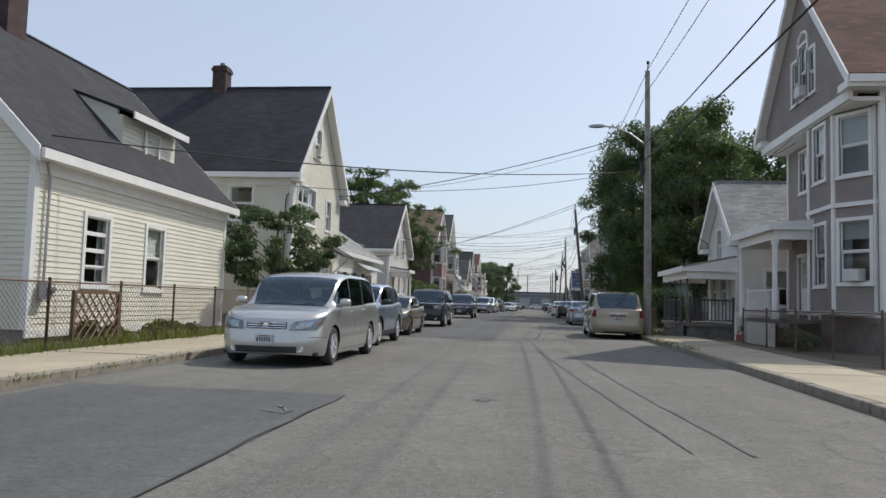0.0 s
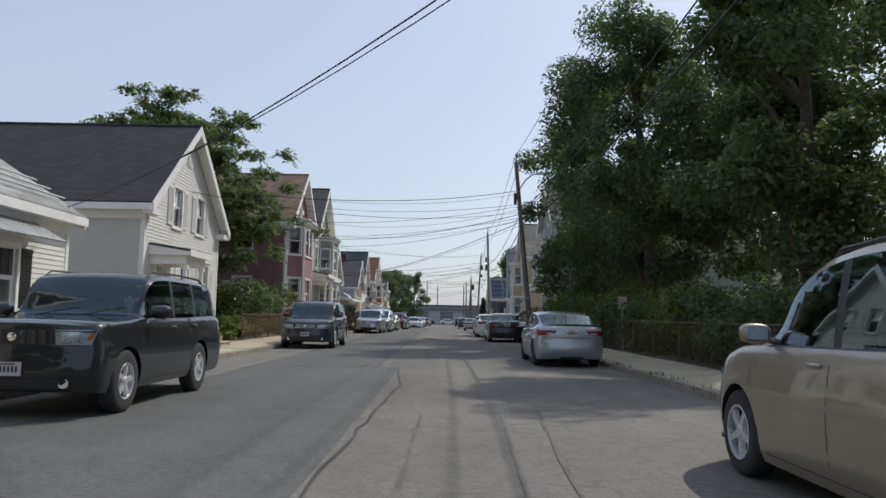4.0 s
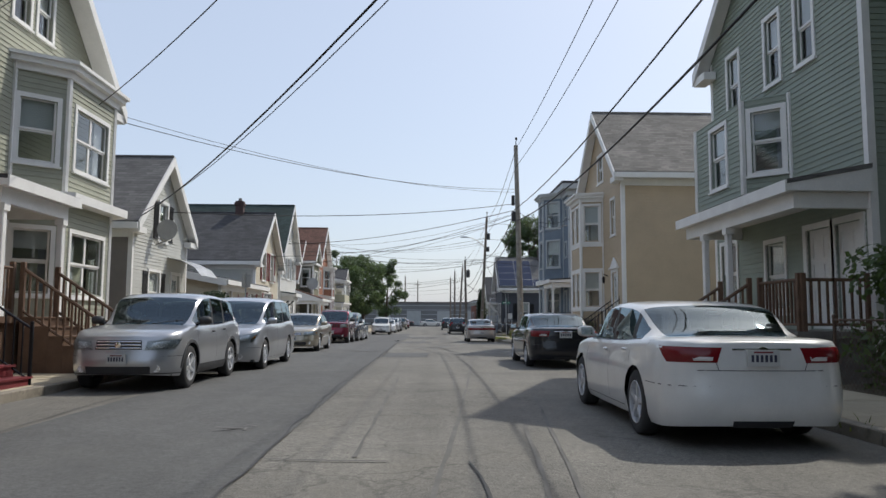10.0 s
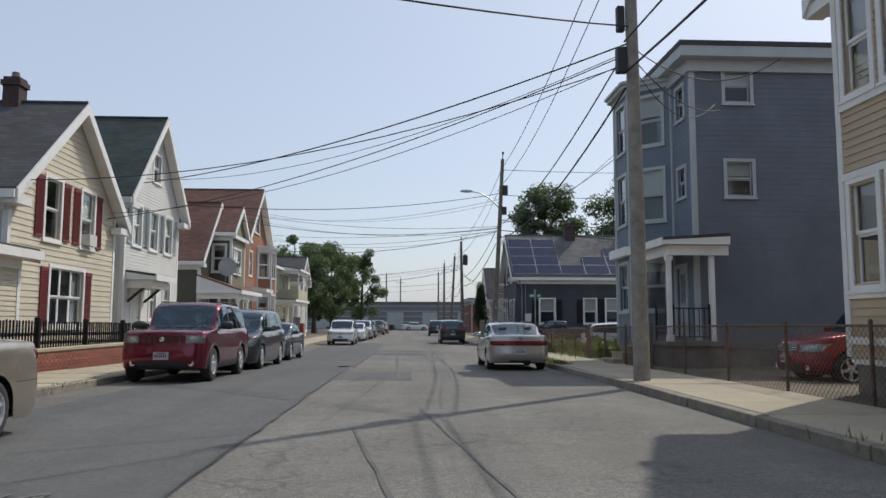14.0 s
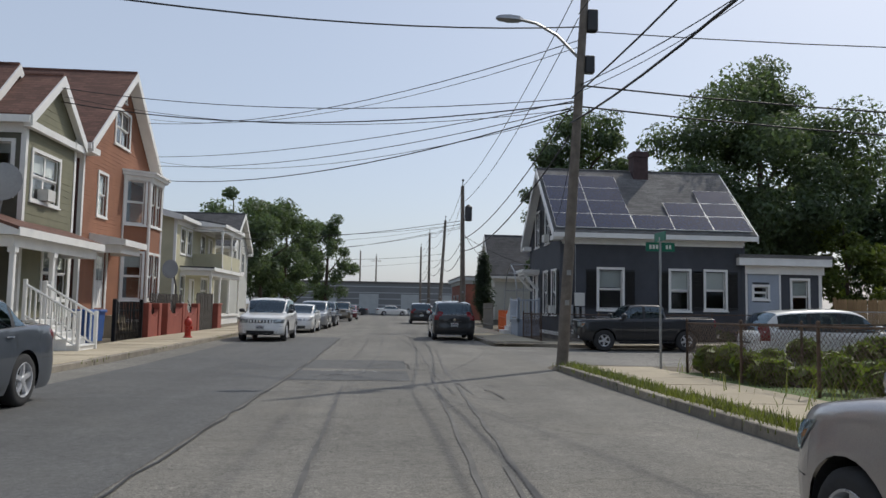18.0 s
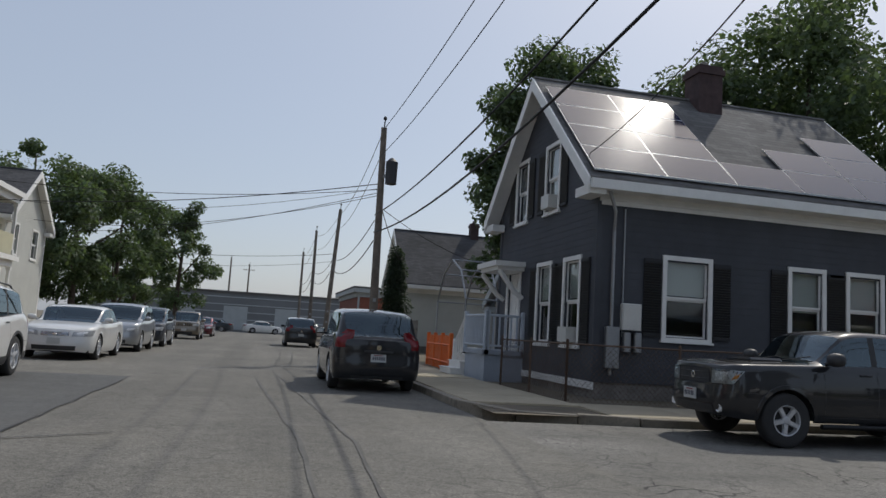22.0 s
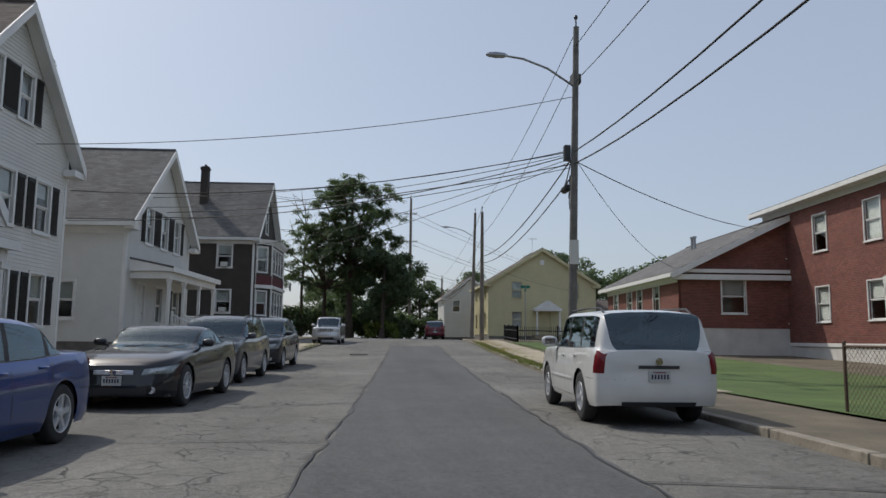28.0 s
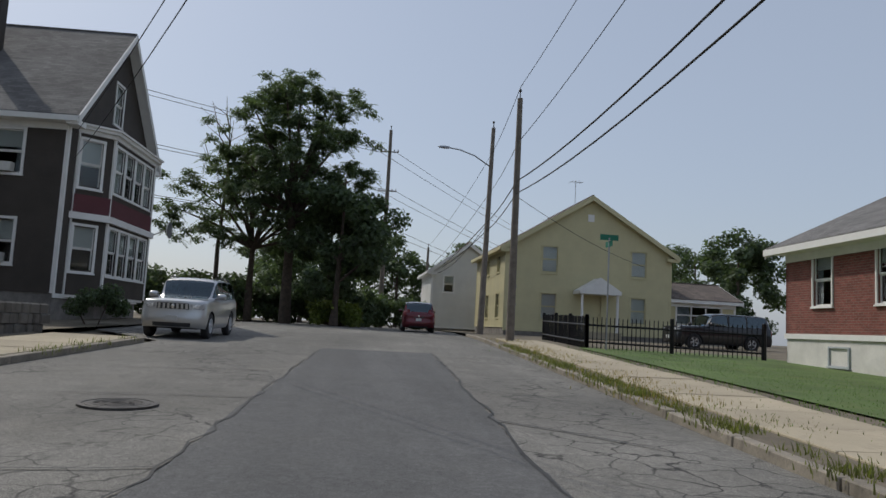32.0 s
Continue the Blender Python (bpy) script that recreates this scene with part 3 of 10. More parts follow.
# ---- houses ----
class House:
    """A house in its own axes: x along the facade as seen from the street, y into the plot, z up from the street."""

    def __init__(self, label, side, x, y, w, depth, zb, eave, apex, wallm, roof, trim, turn=0, found=None, pitch=0.115, ov=0.35, ridge="d", split=False, sidem=None, flat=False, name="house", corner=None, fov=None):
        self.corner, self.fov = corner or trim, fov or ov
        rz = {"L": 90, "R": -90, "EN": 0, "ES": 180}[side] + turn
        c = pose(x, y, 0, 0, 0, rz) @ Vector((w / 2, 0, 0))
        self.g = gz(c.x, c.y)
        self.top = empty(name, pose(x, y, self.g, 0, 0, rz), label, "house")
        self.w, self.depth, self.zb, self.eave, self.apex, self.wallm, self.trim, self.pitch, self.ridge = w, depth, zb, eave, apex, wallm, trim, pitch, ridge
        self.split, self.roofm, self.ov, self.flat = split, roof, ov, flat
        self.sidem = sidem or wallm
        f = Mesh()
        f.box(0.03, 0.03, -0.5, w - 0.03, depth - 0.03, zb)
        f.make("foundation", found or FOUND, self.top)
        self.opens = {"front": [], "left": [], "right": []}
        self.done = False

    def win(self, wall, u0, u1, z0, z1, **k):
        self.opens[wall].append((u0, u1, z0, z1, dict(k, kind="window")))
        return self

    def door(self, wall, u0, u1, z0, z1, **k):
        self.opens[wall].append((u0, u1, z0, z1, dict(k, kind="door")))
        return self

    def build(self):
        w, d, e, a = self.w, self.depth, self.eave, self.apex
        gd = None if self.flat or self.ridge == "u" else (w / 2, a)
        gu = None if self.flat or self.ridge == "d" else (d / 2, a)
        for nm, o, dr, W, g in (("front", (0, 0), (1, 0), w, gd), ("right", (w, 0), (0, 1), d, gu), ("left", (0, d), (0, -1), d, gu), ("back", (w, d), (-1, 0), w, gd)):
            ops = self.opens.get(nm, [])
            if nm == "left":     # openings of the left wall are given from the front corner backwards
                ops = [(d - u1, d - u0, z0, z1, k) for u0, u1, z0, z1, k in ops]
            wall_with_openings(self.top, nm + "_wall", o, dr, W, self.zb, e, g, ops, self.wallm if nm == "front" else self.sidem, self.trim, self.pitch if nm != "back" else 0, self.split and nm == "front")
        for x, y in ((0, 0), (w, 0), (0, d), (w, d)):
            tr = Mesh()
            tr.box(x - (0.03 if x == 0 else 0.11), y - (0.03 if y == 0 else 0.11), self.zb, x + (0.11 if x == 0 else 0.03), y + (0.11 if y == 0 else 0.03), e)
            if self.pitch or self.corner is not WHITE:
                tr.make("corner_board", self.corner, self.top)
        tr = Mesh()
        tr.box(-0.025, -0.034, self.zb - 0.16, w + 0.025, 0.01, self.zb)
        tr.make("water_table_board", self.trim, self.top)
        self.roof()
        return self

    def roof(self):
        w, d, e, a, ov, top = self.w, self.depth, self.eave, self.apex, self.ov, self.top
        if self.flat:
            m = Mesh()
            m.box(-0.45, -0.45, e + 0.42, w + 0.45, d + 0.3, e + 0.56)
            m.make("roof", self.roofm[0], top)
            c = Mesh()
            c.box(-0.12, -0.12, e - 0.25, w + 0.12, d + 0.1, e + 0.1)
            c.box(-0.42, -0.42, e + 0.1, w + 0.42, d + 0.28, e + 0.415)
            c.make("cornice", self.trim, top)
            return
        t = 0.14
        if self.ridge == "d":
            half, lo, hi = w / 2, -self.fov, d + ov
            Q = lambda s, off, along, z: (half + s * off, along, z)
        else:
            half, lo, hi = d / 2, -ov, w + ov
            Q = lambda s, off, along, z: (along, half + s * off, z)
        sl = (a - e) / half
        for s in (-1, 1):
            m = Mesh()
            z_e = e - sl * ov
            pts = [Q(s, half + ov, lo, z_e), Q(s, 0, lo, a), Q(s, 0, hi, a), Q(s, half + ov, hi, z_e)]
            up = [(x, y, z + t + 0.03) for x, y, z in pts]
            dn = [(x, y, z + 0.035) for x, y, z in pts]
            m.hexa(dn + up)
            recalc(m.make("roof_slope", self.roofm[0 if self.ridge == "u" else 1], top))
            for along, out in ((lo, -1), (hi, 1)):      # rake boards with their soffit
                r, ring = Mesh(), []
                a0, a1 = along + out * 0.004, along + out * 0.05
                for off, z in ((half + ov + 0.02, z_e - 0.02), (0, a - 0.0)):
                    ring.append([Q(s, off, a0, z - 0.16), Q(s, off, a1, z - 0.16), Q(s, off, a1, z + 0.16), Q(s, off, a0, z + 0.16)])
                r.loft(ring, True, True)
                recalc(r.make("rake_board", self.trim, top))
                if ov > 0.1:
                    b0, b1 = (lo + 0.006, -0.03) if out < 0 else ((d if self.ridge == "d" else w) + 0.03, hi - 0.006)
                    r, ring = Mesh(), []
                    for off, z in ((half + ov - 0.02, z_e + 0.012), (0, a + 0.004)):
                        ring.append([Q(s, off, b0, z - 0.03), Q(s, off, b1, z - 0.03), Q(s, off, b1, z + 0.025), Q(s, off, b0, z + 0.025)])
                    r.loft(ring, True, True)
                    recalc(r.make("rake_soffit", self.trim, top))
            f = Mesh()                                    # fascia, gutter and frieze under the eave
            p0, p1 = Q(s, half + ov + 0.03, lo, z_e - 0.10), Q(s, half + ov + 0.11, hi, z_e + 0.1)
            f.box(*p0, *p1)
            q0, q1 = Q(s, half + 0.03, 0.0, z_e - 0.1), Q(s, half + ov + 0.02, (d if self.ridge == "d" else w), z_e - 0.06)
            f.box(*q0, *q1)
            f.box(*Q(s, half + 0.026, 0.05, z_e - 0.34), *Q(s, half + 0.055, (d if self.ridge == "d" else w) - 0.05, z_e - 0.1))
            f.make("eave_trim", self.trim, top)
        c = Mesh()
        c.tube([Q(1, 0, lo, a + t + 0.03), Q(1, 0, hi, a + t + 0.03)], 0.06, 6)
        c.make("ridge_cap", self.roofm[0 if self.ridge == "u" else 1], top)
        if self.ridge == "d" and ov > 0.2:      # short cornice returns on the gable front
            for s in (-1, 1):
                m = Mesh()
                x0 = half + s * (half + ov + 0.02)
                m.box(x0, -self.fov, e - sl * ov - 0.2, x0 - s * 0.75, -0.035, e - sl * ov - 0.0)
                m.make("cornice_return", self.trim, top)

    def chimney(self, x, y, z0, z1, s=0.55, m=None):
        c = Mesh()
        c.box(x - s / 2, y - s / 2, z0, x + s / 2, y + s / 2, z1 - 0.25)
        c.box(x - s / 2 - 0.05, y - s / 2 - 0.05, z1 - 0.25, x + s / 2 + 0.05, y + s / 2 + 0.05, z1 - 0.1)
        c.box(x - s / 2, y - s / 2, z1 - 0.1, x + s / 2, y + s / 2, z1)
        ch = c.make("chimney", m or CHIM, self.top)
        f = Mesh()
        f.lathe((x, y, z1), 2, [(0, 0.12), (0.18, 0.1), (0.18, 0.07), (0, 0.07)], 10)
        f.make("flue", FOUND, ch)

    def bay(self, u0, u1, proj, z0, z1, faces, cant=None, wallm=None, cornice=True, trim=None):
        """A bay window; faces: openings of its left, front and right face as (from, to, z0, z1, options)"""
        cant = proj * 0.8 if cant is None else cant
        P = [(u0, -0.01), (u0 + cant, -proj), (u1 - cant, -proj), (u1, -0.01)]
        trim = trim or self.trim
        for (p, q), ops in zip(((P[0], P[1]), (P[1], P[2]), (P[2], P[3])), faces):
            L = math.dist(p, q)
            wall_with_openings(self.top, "bay_wall", p, ((q[0] - p[0]) / L, (q[1] - p[1]) / L), L, z0, z1, None, [(a, b, c, d, dict(k, kind="window")) for a, b, c, d, k in ops], wallm or self.wallm, trim, self.pitch, False)
        for x, y in P[1:3]:
            t = Mesh()
            t.tube([(x, y, z0), (x, y, z1)], 0.07, 6)
            t.make("bay_corner_post", trim, self.top)
        for x, y in (P[0], P[3]):
            t = Mesh()
            t.box(x - 0.06, y - 0.05, z0, x + 0.06, y + 0.0, z1)
            t.make("bay_corner_post", trim, self.top)
        if cornice:
            c = Mesh()
            for k, (h0, h1, o) in enumerate(((-0.16, 0.0, 0.08), (0.0, 0.12, 0.22), (0.12, 0.2, 0.3))):
                c.prism([(u0 - o, 0), (u0 - o * 0.2 + cant * 0.95 - o * 0.4, -proj - o), (u1 + o * 0.2 - cant * 0.95 + o * 0.4, -proj - o), (u1 + o, 0)], z1 + h0, z1 + h1)
            recalc(c.make("bay_cornice", trim, self.top))
        b = Mesh()
        b.prism([(u0 + 0.02, 0), (u0 + cant, -proj + 0.02), (u1 - cant, -proj + 0.02), (u1 - 0.02, 0)], z0 - 0.1, z0)
        recalc(b.make("bay_sill", trim, self.top))
        return self

    def box(self, name, m, *b, label=""):
        me = Mesh()
        me.box(*b)
        return me.make(name, m, self.top, label=label)

    def stairs(self, u0, u1, y_top, z_top, n, m, z_low=0.12, rail=None, run=0.27):
        """Steps that come down from y_top towards the street"""
        h = (z_top - z_low) / n
        for k in range(n):
            me = Mesh()
            me.box(u0, y_top - run * (k + 1), z_low - 0.1, u1, y_top - run * k - 0.002 * k, z_top - h * (k + 1) + h * 0.98 - 0.03)
            me.box(u0 - 0.02, y_top - run * (k + 1) - 0.03, z_top - h * (k + 1) + h * 0.98 - 0.03, u1 + 0.02, y_top - run * k - 0.004, z_top - h * (k + 1) + h * 0.98)
            me.make("step", m, self.top)
        if rail:
            for u in (u0 + 0.04, u1 - 0.04):
                self.rail((u, y_top), (u, y_top - run * n), z_top, z_low, rail)

    def rail(self, p, q, z0, z1, m, h=0.9, gap=0.13, thick=0.045):
        """A baluster rail from p to q, whose foot drops from z0 to z1"""
        thick = 0.026 if m is BLACK_METAL else thick
        n = max(2, int(math.dist(p, q) / gap))
        r = Mesh()
        r.tube([(*p, z0 + h), (*q, z1 + h)], thick * 0.75, 6)
        o = r.make("handrail", m, self.top)
        r = Mesh()
        r.tube([(*p, z0 + 0.12), (*q, z1 + 0.12)], thick * 0.6, 6)
        r.make("bottom_rail", m, o)
        for (x, y), z in ((p, z0), (q, z1)):
            post = Mesh()
            post.rbox(x - thick, y - thick, z - 0.12, x + thick, y + thick, z + h + 0.12, 0.012)
            post.make("rail_post", m, o)
        data = None
        for k in range(1, n):
            t = k / n
            x, y, z = p[0] + (q[0] - p[0]) * t, p[1] + (q[1] - p[1]) * t, z0 + (z1 - z0) * t
            if data is None:
                bal = Mesh()
                bal.box(-thick * 0.4, -thick * 0.4, 0.12, thick * 0.4, thick * 0.4, h)
                ob = bal.make("baluster", m, o)
                data = ob.data
            else:
                ob = new("baluster", data)
                ob.parent = o
            ob.location = (x, y, z)

    def porch(self, u0, u1, proj, z_floor, z_roof, posts, roofm, trim=None, slope=0.25, y0=0.0, floor=True, floorm=None, pw=0.07, postm=None):
        trim = trim or self.trim
        m = Mesh()
        a, b = y0 - 0.01, y0 - proj
        m.hexa([(u0 - 0.2, b - 0.25, z_roof + 0.2), (u1 + 0.2, b - 0.25, z_roof + 0.2), (u1 + 0.2, a, z_roof + 0.2 + slope), (u0 - 0.2, a, z_roof + 0.2 + slope),
                (u0 - 0.2, b - 0.25, z_roof + 0.28), (u1 + 0.2, b - 0.25, z_roof + 0.28), (u1 + 0.2, a, z_roof + 0.28 + slope), (u0 - 0.2, a, z_roof + 0.28 + slope)])
        m.make("porch_roof", roofm, self.top)
        self.box("porch_fascia", trim, u0 - 0.21, b - 0.27, z_roof + 0.06, u1 + 0.21, b - 0.235, z_roof + 0.27)
        self.box("porch_beam", trim, u0 - 0.06, b - 0.06, z_roof - 0.2, u1 + 0.06, b + 0.06, z_roof + 0.08)
        self.box("porch_beam", trim, u0 - 0.06, b + 0.06, z_roof - 0.2, u0 + 0.06, a, z_roof + 0.08)
        self.box("porch_beam", trim, u1 - 0.06, b + 0.06, z_roof - 0.2, u1 + 0.06, a, z_roof + 0.08)
        self.box("porch_ceiling", trim, u0 - 0.2, b - 0.23, z_roof + 0.085, u1 + 0.2, a, z_roof + 0.12)
        for u in (u0 - 0.19, u1 + 0.15):          # boarded ends under the slope
            g = Mesh()
            g.hexa([(u, b - 0.23, z_roof + 0.12), (u + 0.04, b - 0.23, z_roof + 0.12), (u + 0.04, a, z_roof + 0.12), (u, a, z_roof + 0.12),
                    (u, b - 0.23, z_roof + 0.21), (u + 0.04, b - 0.23, z_roof + 0.21), (u + 0.04, a, z_roof + 0.195 + slope), (u, a, z_roof + 0.195 + slope)])
            g.make("porch_end_board", trim, self.top)
        for u in posts:
            p = Mesh()
            p.rbox(u - pw, b - pw + 0.01, z_floor, u + pw, b + pw - 0.01, z_roof - 0.2, 0.015)
            p.rbox(u - pw * 1.4, b - pw * 1.3, z_floor, u + pw * 1.4, b + pw * 1.3, z_floor + 0.18, 0.015)
            p.box(u - pw * 1.4, b - pw * 1.3, z_roof - 0.34, u + pw * 1.4, b + pw * 1.3, z_roof - 0.2)
            p.make("porch_post", postm or trim, self.top)
        if floor:
            f = Mesh()
            f.box(u0 - 0.1, b - 0.1, z_floor - 0.12, u1 + 0.1, a, z_floor)
            f.make("porch_floor", floorm or GREY_WOOD, self.top)
            k = Mesh()
            k.box(u0, b, 0.0, u1, b + 0.05, z_floor - 0.12)
            k.box(u0, b + 0.05, 0.0, u0 + 0.05, a, z_floor - 0.12)
            k.box(u1 - 0.05, b + 0.05, 0.0, u1, a, z_floor - 0.12)
            k.make("porch_skirt", floorm or GREY_WOOD, self.top)


CHIM = mat("chimney_brick", (0.068, 0.043, 0.042), 0.9, 0, 0.3, 4, 30, 0.5)


def span(z, W, e, g):
    if not g or z <= e:
        return 0.0, W
    t = min((z - e) / (g[1] - e), 1)
    return t * g[0], W - t * (W - g[0])


def wall_with_openings(top, name, o, dr, W, zb, e, g, ops, m, trim, pitch, split):
    """A wall 0.14 m thick with real openings, clad in clapboards; g is the gable's (u, z) or None"""
    out = (dr[1], -dr[0])
    P = lambda u, n, z: (o[0] + dr[0] * u + out[0] * n, o[1] + dr[1] * u + out[1] * n, z)
    zmax = g[1] if g else e

    def pieces(z0, z1, zc):
        cut = sorted((a, b) for a, b, c, d, _ in ops if c < zc < d)
        l0, r0 = span(z0, W, e, g)
        l1, r1 = span(z1, W, e, g)
        res, lo0, lo1 = [], l0, l1
        for a, b in cut:
            if a > lo0 + 0.005:
                res.append((lo0, a, lo1, a))
            lo0 = lo1 = b
        if r0 > lo0 + 0.005:
            res.append((lo0, r0, lo1, max(r1, lo1)))
        return res

    def slab(me, q, z0, z1, n0, nb, nt):
        a0, b0, a1, b1 = q
        me.hexa([P(a0, nb, z0), P(b0, nb, z0), P(b0, n0, z0), P(a0, n0, z0), P(a1, nt, z1), P(b1, nt, z1), P(b1, n0, z1), P(a1, n0, z1)])

    zs = sorted({zb, e, zmax, *[z for a, b, c, d, _ in ops for z in (c, d)]})
    back = Mesh()
    for z0, z1 in zip(zs, zs[1:]):
        if z1 - z0 > 0.004:
            for q in pieces(z0, z1, (z0 + z1) / 2):
                us = [q[0]] + sorted({u for a, b, *_ in ops for u in (a, b) if q[0] + 0.01 < u < q[1] - 0.01} if z1 <= e + 0.001 else ()) + [q[1]]
                for a, b in zip(us, us[1:]):
                    slab(back, (a, b, q[2] if a == q[0] else a, q[3] if b == q[1] else b), z0, z1, -0.14, 0, 0)
    wall = back.make(name, m, top)
    bm = bmesh.new()                                    # one joined wall
    bm.from_mesh(wall.data)
    bmesh.ops.remove_doubles(bm, verts=bm.verts, dist=0.002)
    bm.to_mesh(wall.data)
    bm.free()
    if pitch:
        me, z = Mesh(), zb
        lip = 0.012 if "shingle" in m.name else 0.022      # shingles lie flatter than clapboards
        while z < zmax - 0.02:
            z1 = min(z + pitch, zmax)
            for q in pieces(z, z1, (z + z1) / 2):
                slab(me, q, z, z1, 0.001, lip, 0.005)
                if split:
                    me.make("clapboard", m, wall)
                    me = Mesh()
            z = z1
        if not split:
            tagged(me.make("siding", m, wall), kind="stuff")
    for a, b, c, d, k in ops:
        (window if k["kind"] == "window" else door)(top, P, a, b, c, d, trim, **{x: y for x, y in k.items() if x != "kind"})


def frame_of(me, P, a, b, c, d, w, n0, n1):
    """A frame of width w round the opening, in one piece"""
    ring = lambda u, z, du, dz: [P(u, n0, z), P(u + du, n0, z + dz), P(u + du, n1, z + dz), P(u, n1, z)]
    me.loft([ring(a, c, -w, -w), ring(b, c, w, -w), ring(b, d, w, w), ring(a, d, -w, w), ring(a, c, -w, -w)])


def bar(me, P, u0, u1, z0, z1, n0, n1):
    me.hexa([P(u0, n1, z0), P(u1, n1, z0), P(u1, n0, z0), P(u0, n0, z0), P(u0, n1, z1), P(u1, n1, z1), P(u1, n0, z1), P(u0, n0, z1)])


win_rng = random.Random(11)


def window(top, P, a, b, c, d, trim, casing=0.1, blind=None, ac=False, shutters=None, mull=0, sash=None, head=False, rows=2):
    """A sash window in the opening; mull: lights side by side"""
    me = Mesh()
    frame_of(me, P, a, b, c, d, casing, 0.0, 0.045)
    bar(me, P, a - casing - 0.03, b + casing + 0.03, c - casing * 0.8 - 0.03, c - casing * 0.8 + 0.015, 0.0, 0.075)
    if head:
        bar(me, P, a - casing - 0.05, b + casing + 0.05, d + casing, d + casing + 0.06, 0.0, 0.09)
    wi = recalc(me.make("window", trim, top))
    n = mull + 1
    wd = (b - a) / n
    s = Mesh()
    for k in range(n):
        u0, u1 = a + wd * k, a + wd * (k + 1)
        zs = [c + (d - c) * r / rows for r in range(rows + 1)]
        for r in range(rows):
            nn = -0.06 if r == 0 and rows > 1 else -0.03
            z0, z1 = zs[r], zs[r + 1]
            for q in ((u0, u0 + 0.045, z0, z1), (u1 - 0.045, u1, z0, z1), (u0 + 0.045, u1 - 0.045, z0, z0 + 0.05), (u0 + 0.045, u1 - 0.045, z1 - 0.04, z1)):
                bar(s, P, *q, nn - 0.035, nn)
            g = Mesh()
            bar(g, P, u0 + 0.03, u1 - 0.03, z0 + 0.03, z1 - 0.025, nn - 0.022, nn - 0.014)
            p = g.make("pane", PANE, wi)
            p.visible_shadow = False
    s.make("sash", sash or trim, wi)
    bl = win_rng.choice((0.0, 0.45, 0.5, 0.55, 0.95, 0.3)) if blind is None else blind
    if bl > 0:
        q = Mesh()
        bar(q, P, a + 0.02, b - 0.02, d - (d - c) * bl, d - 0.01, -0.13, -0.118)
        q.make("blind", BLIND, wi)
    if bl < 0.42:
        q = Mesh()
        u0, u1 = win_rng.choice(((a + 0.01, a + (b - a) * 0.3), (b - (b - a) * 0.25, b - 0.01)))
        bar(q, P, u0, u1, c + 0.02, d - 0.02, -0.15, -0.142)
        q.make("curtain", CURTAIN, wi)
    if ac:
        q = Mesh()
        u0, u1 = (a + b) / 2 - 0.24, (a + b) / 2 + 0.24
        bar(q, P, u0, u1, c + 0.03, c + 0.36, -0.1, 0.22)
        q.make("air_conditioner", AC_WHITE, wi, label="window air conditioner, off-white metal box")
    if shutters:
        for u0, u1 in ((a - casing - 0.44, a - casing - 0.03), (b + casing + 0.03, b + casing + 0.44)):
            q = Mesh()
            prof, zz = [(c, 0.026), (c, 0.06), (c + 0.07, 0.06)], c + 0.07
            while zz < d - 0.12:
                prof += [(zz + 0.005, 0.032), (zz + 0.05, 0.055)]
                zz += 0.055
            prof += [(d - 0.06, 0.06), (d, 0.06), (d, 0.026)]
            q.loft([[P(u, n, z) for z, n in prof] for u in (u0, u1)], True, True)
            q.make("shutter", shutters, wi)


AC_WHITE = mat("off_white_enamel", (0.62, 0.61, 0.57), 0.5, 0, 0.06)


def door(top, P, a, b, c, d, trim, col=None, glazed=0.0, casing=0.12, head=False):
    me = Mesh()
    for q in ((a - casing, a, c, d), (b, b + casing, c, d), (a - casing, b + casing, d, d + casing)):
        bar(me, P, *q, 0.0, 0.05)
    if head:
        w, z = casing + 0.1 + (b - a) / 2, d + casing
        for w_, z0, z1, n1 in ((w, z + 0.06, z + 0.46, 0.07), (w * 0.72, z + 0.1, z + 0.36, 0.085)):     # pediment with a raised field
            me.loft([[P((a + b) / 2 - w_, n, z0), P((a + b) / 2 + w_, n, z0), P((a + b) / 2, n, z1)] for n in (n1, 0.0)], True, True)
        bar(me, P, a - casing - 0.12, b + casing + 0.12, z, z + 0.06, 0, 0.12)
    do = me.make("door_casing", trim, top)
    q = Mesh()
    us = [a + 0.003, a + 0.11, (a + b) / 2 - 0.05, (a + b) / 2 + 0.05, b - 0.11, b - 0.003]
    zs = [c, c + 0.2, c + 0.8, c + 0.95, d - 0.7, d - 0.58, d - 0.14, d]
    for i in range(5):                                  # stiles and rails proud, panels sunk
        for j in range(7):
            bar(q, P, us[i], us[i + 1], zs[j], zs[j + 1], -0.09, -0.058 if i in (1, 3) and j in (1, 3, 5) else -0.042)
    lf = q.make("door", col or trim, do)
    bm = bmesh.new()
    bm.from_mesh(lf.data)
    bmesh.ops.remove_doubles(bm, verts=bm.verts, dist=0.002)
    bm.to_mesh(lf.data)
    bm.free()
    if glazed:
        g = Mesh()
        bar(g, P, a + 0.15, b - 0.15, d - (d - c) * glazed, d - 0.18, -0.044, -0.03)
        g.make("door_pane", PANE, lf)
    k = Mesh()
    k.lathe(P(b - 0.1, -0.02, c + 0.95), 2, [(-0.03, 0.01), (-0.015, 0.03), (0.015, 0.03), (0.03, 0.01)], 8)
    k.make("door_knob", CHROME, lf)


def roof_pair(name, col):
    return shingles(name, col, 0), shingles(name + "_b", col, 1)


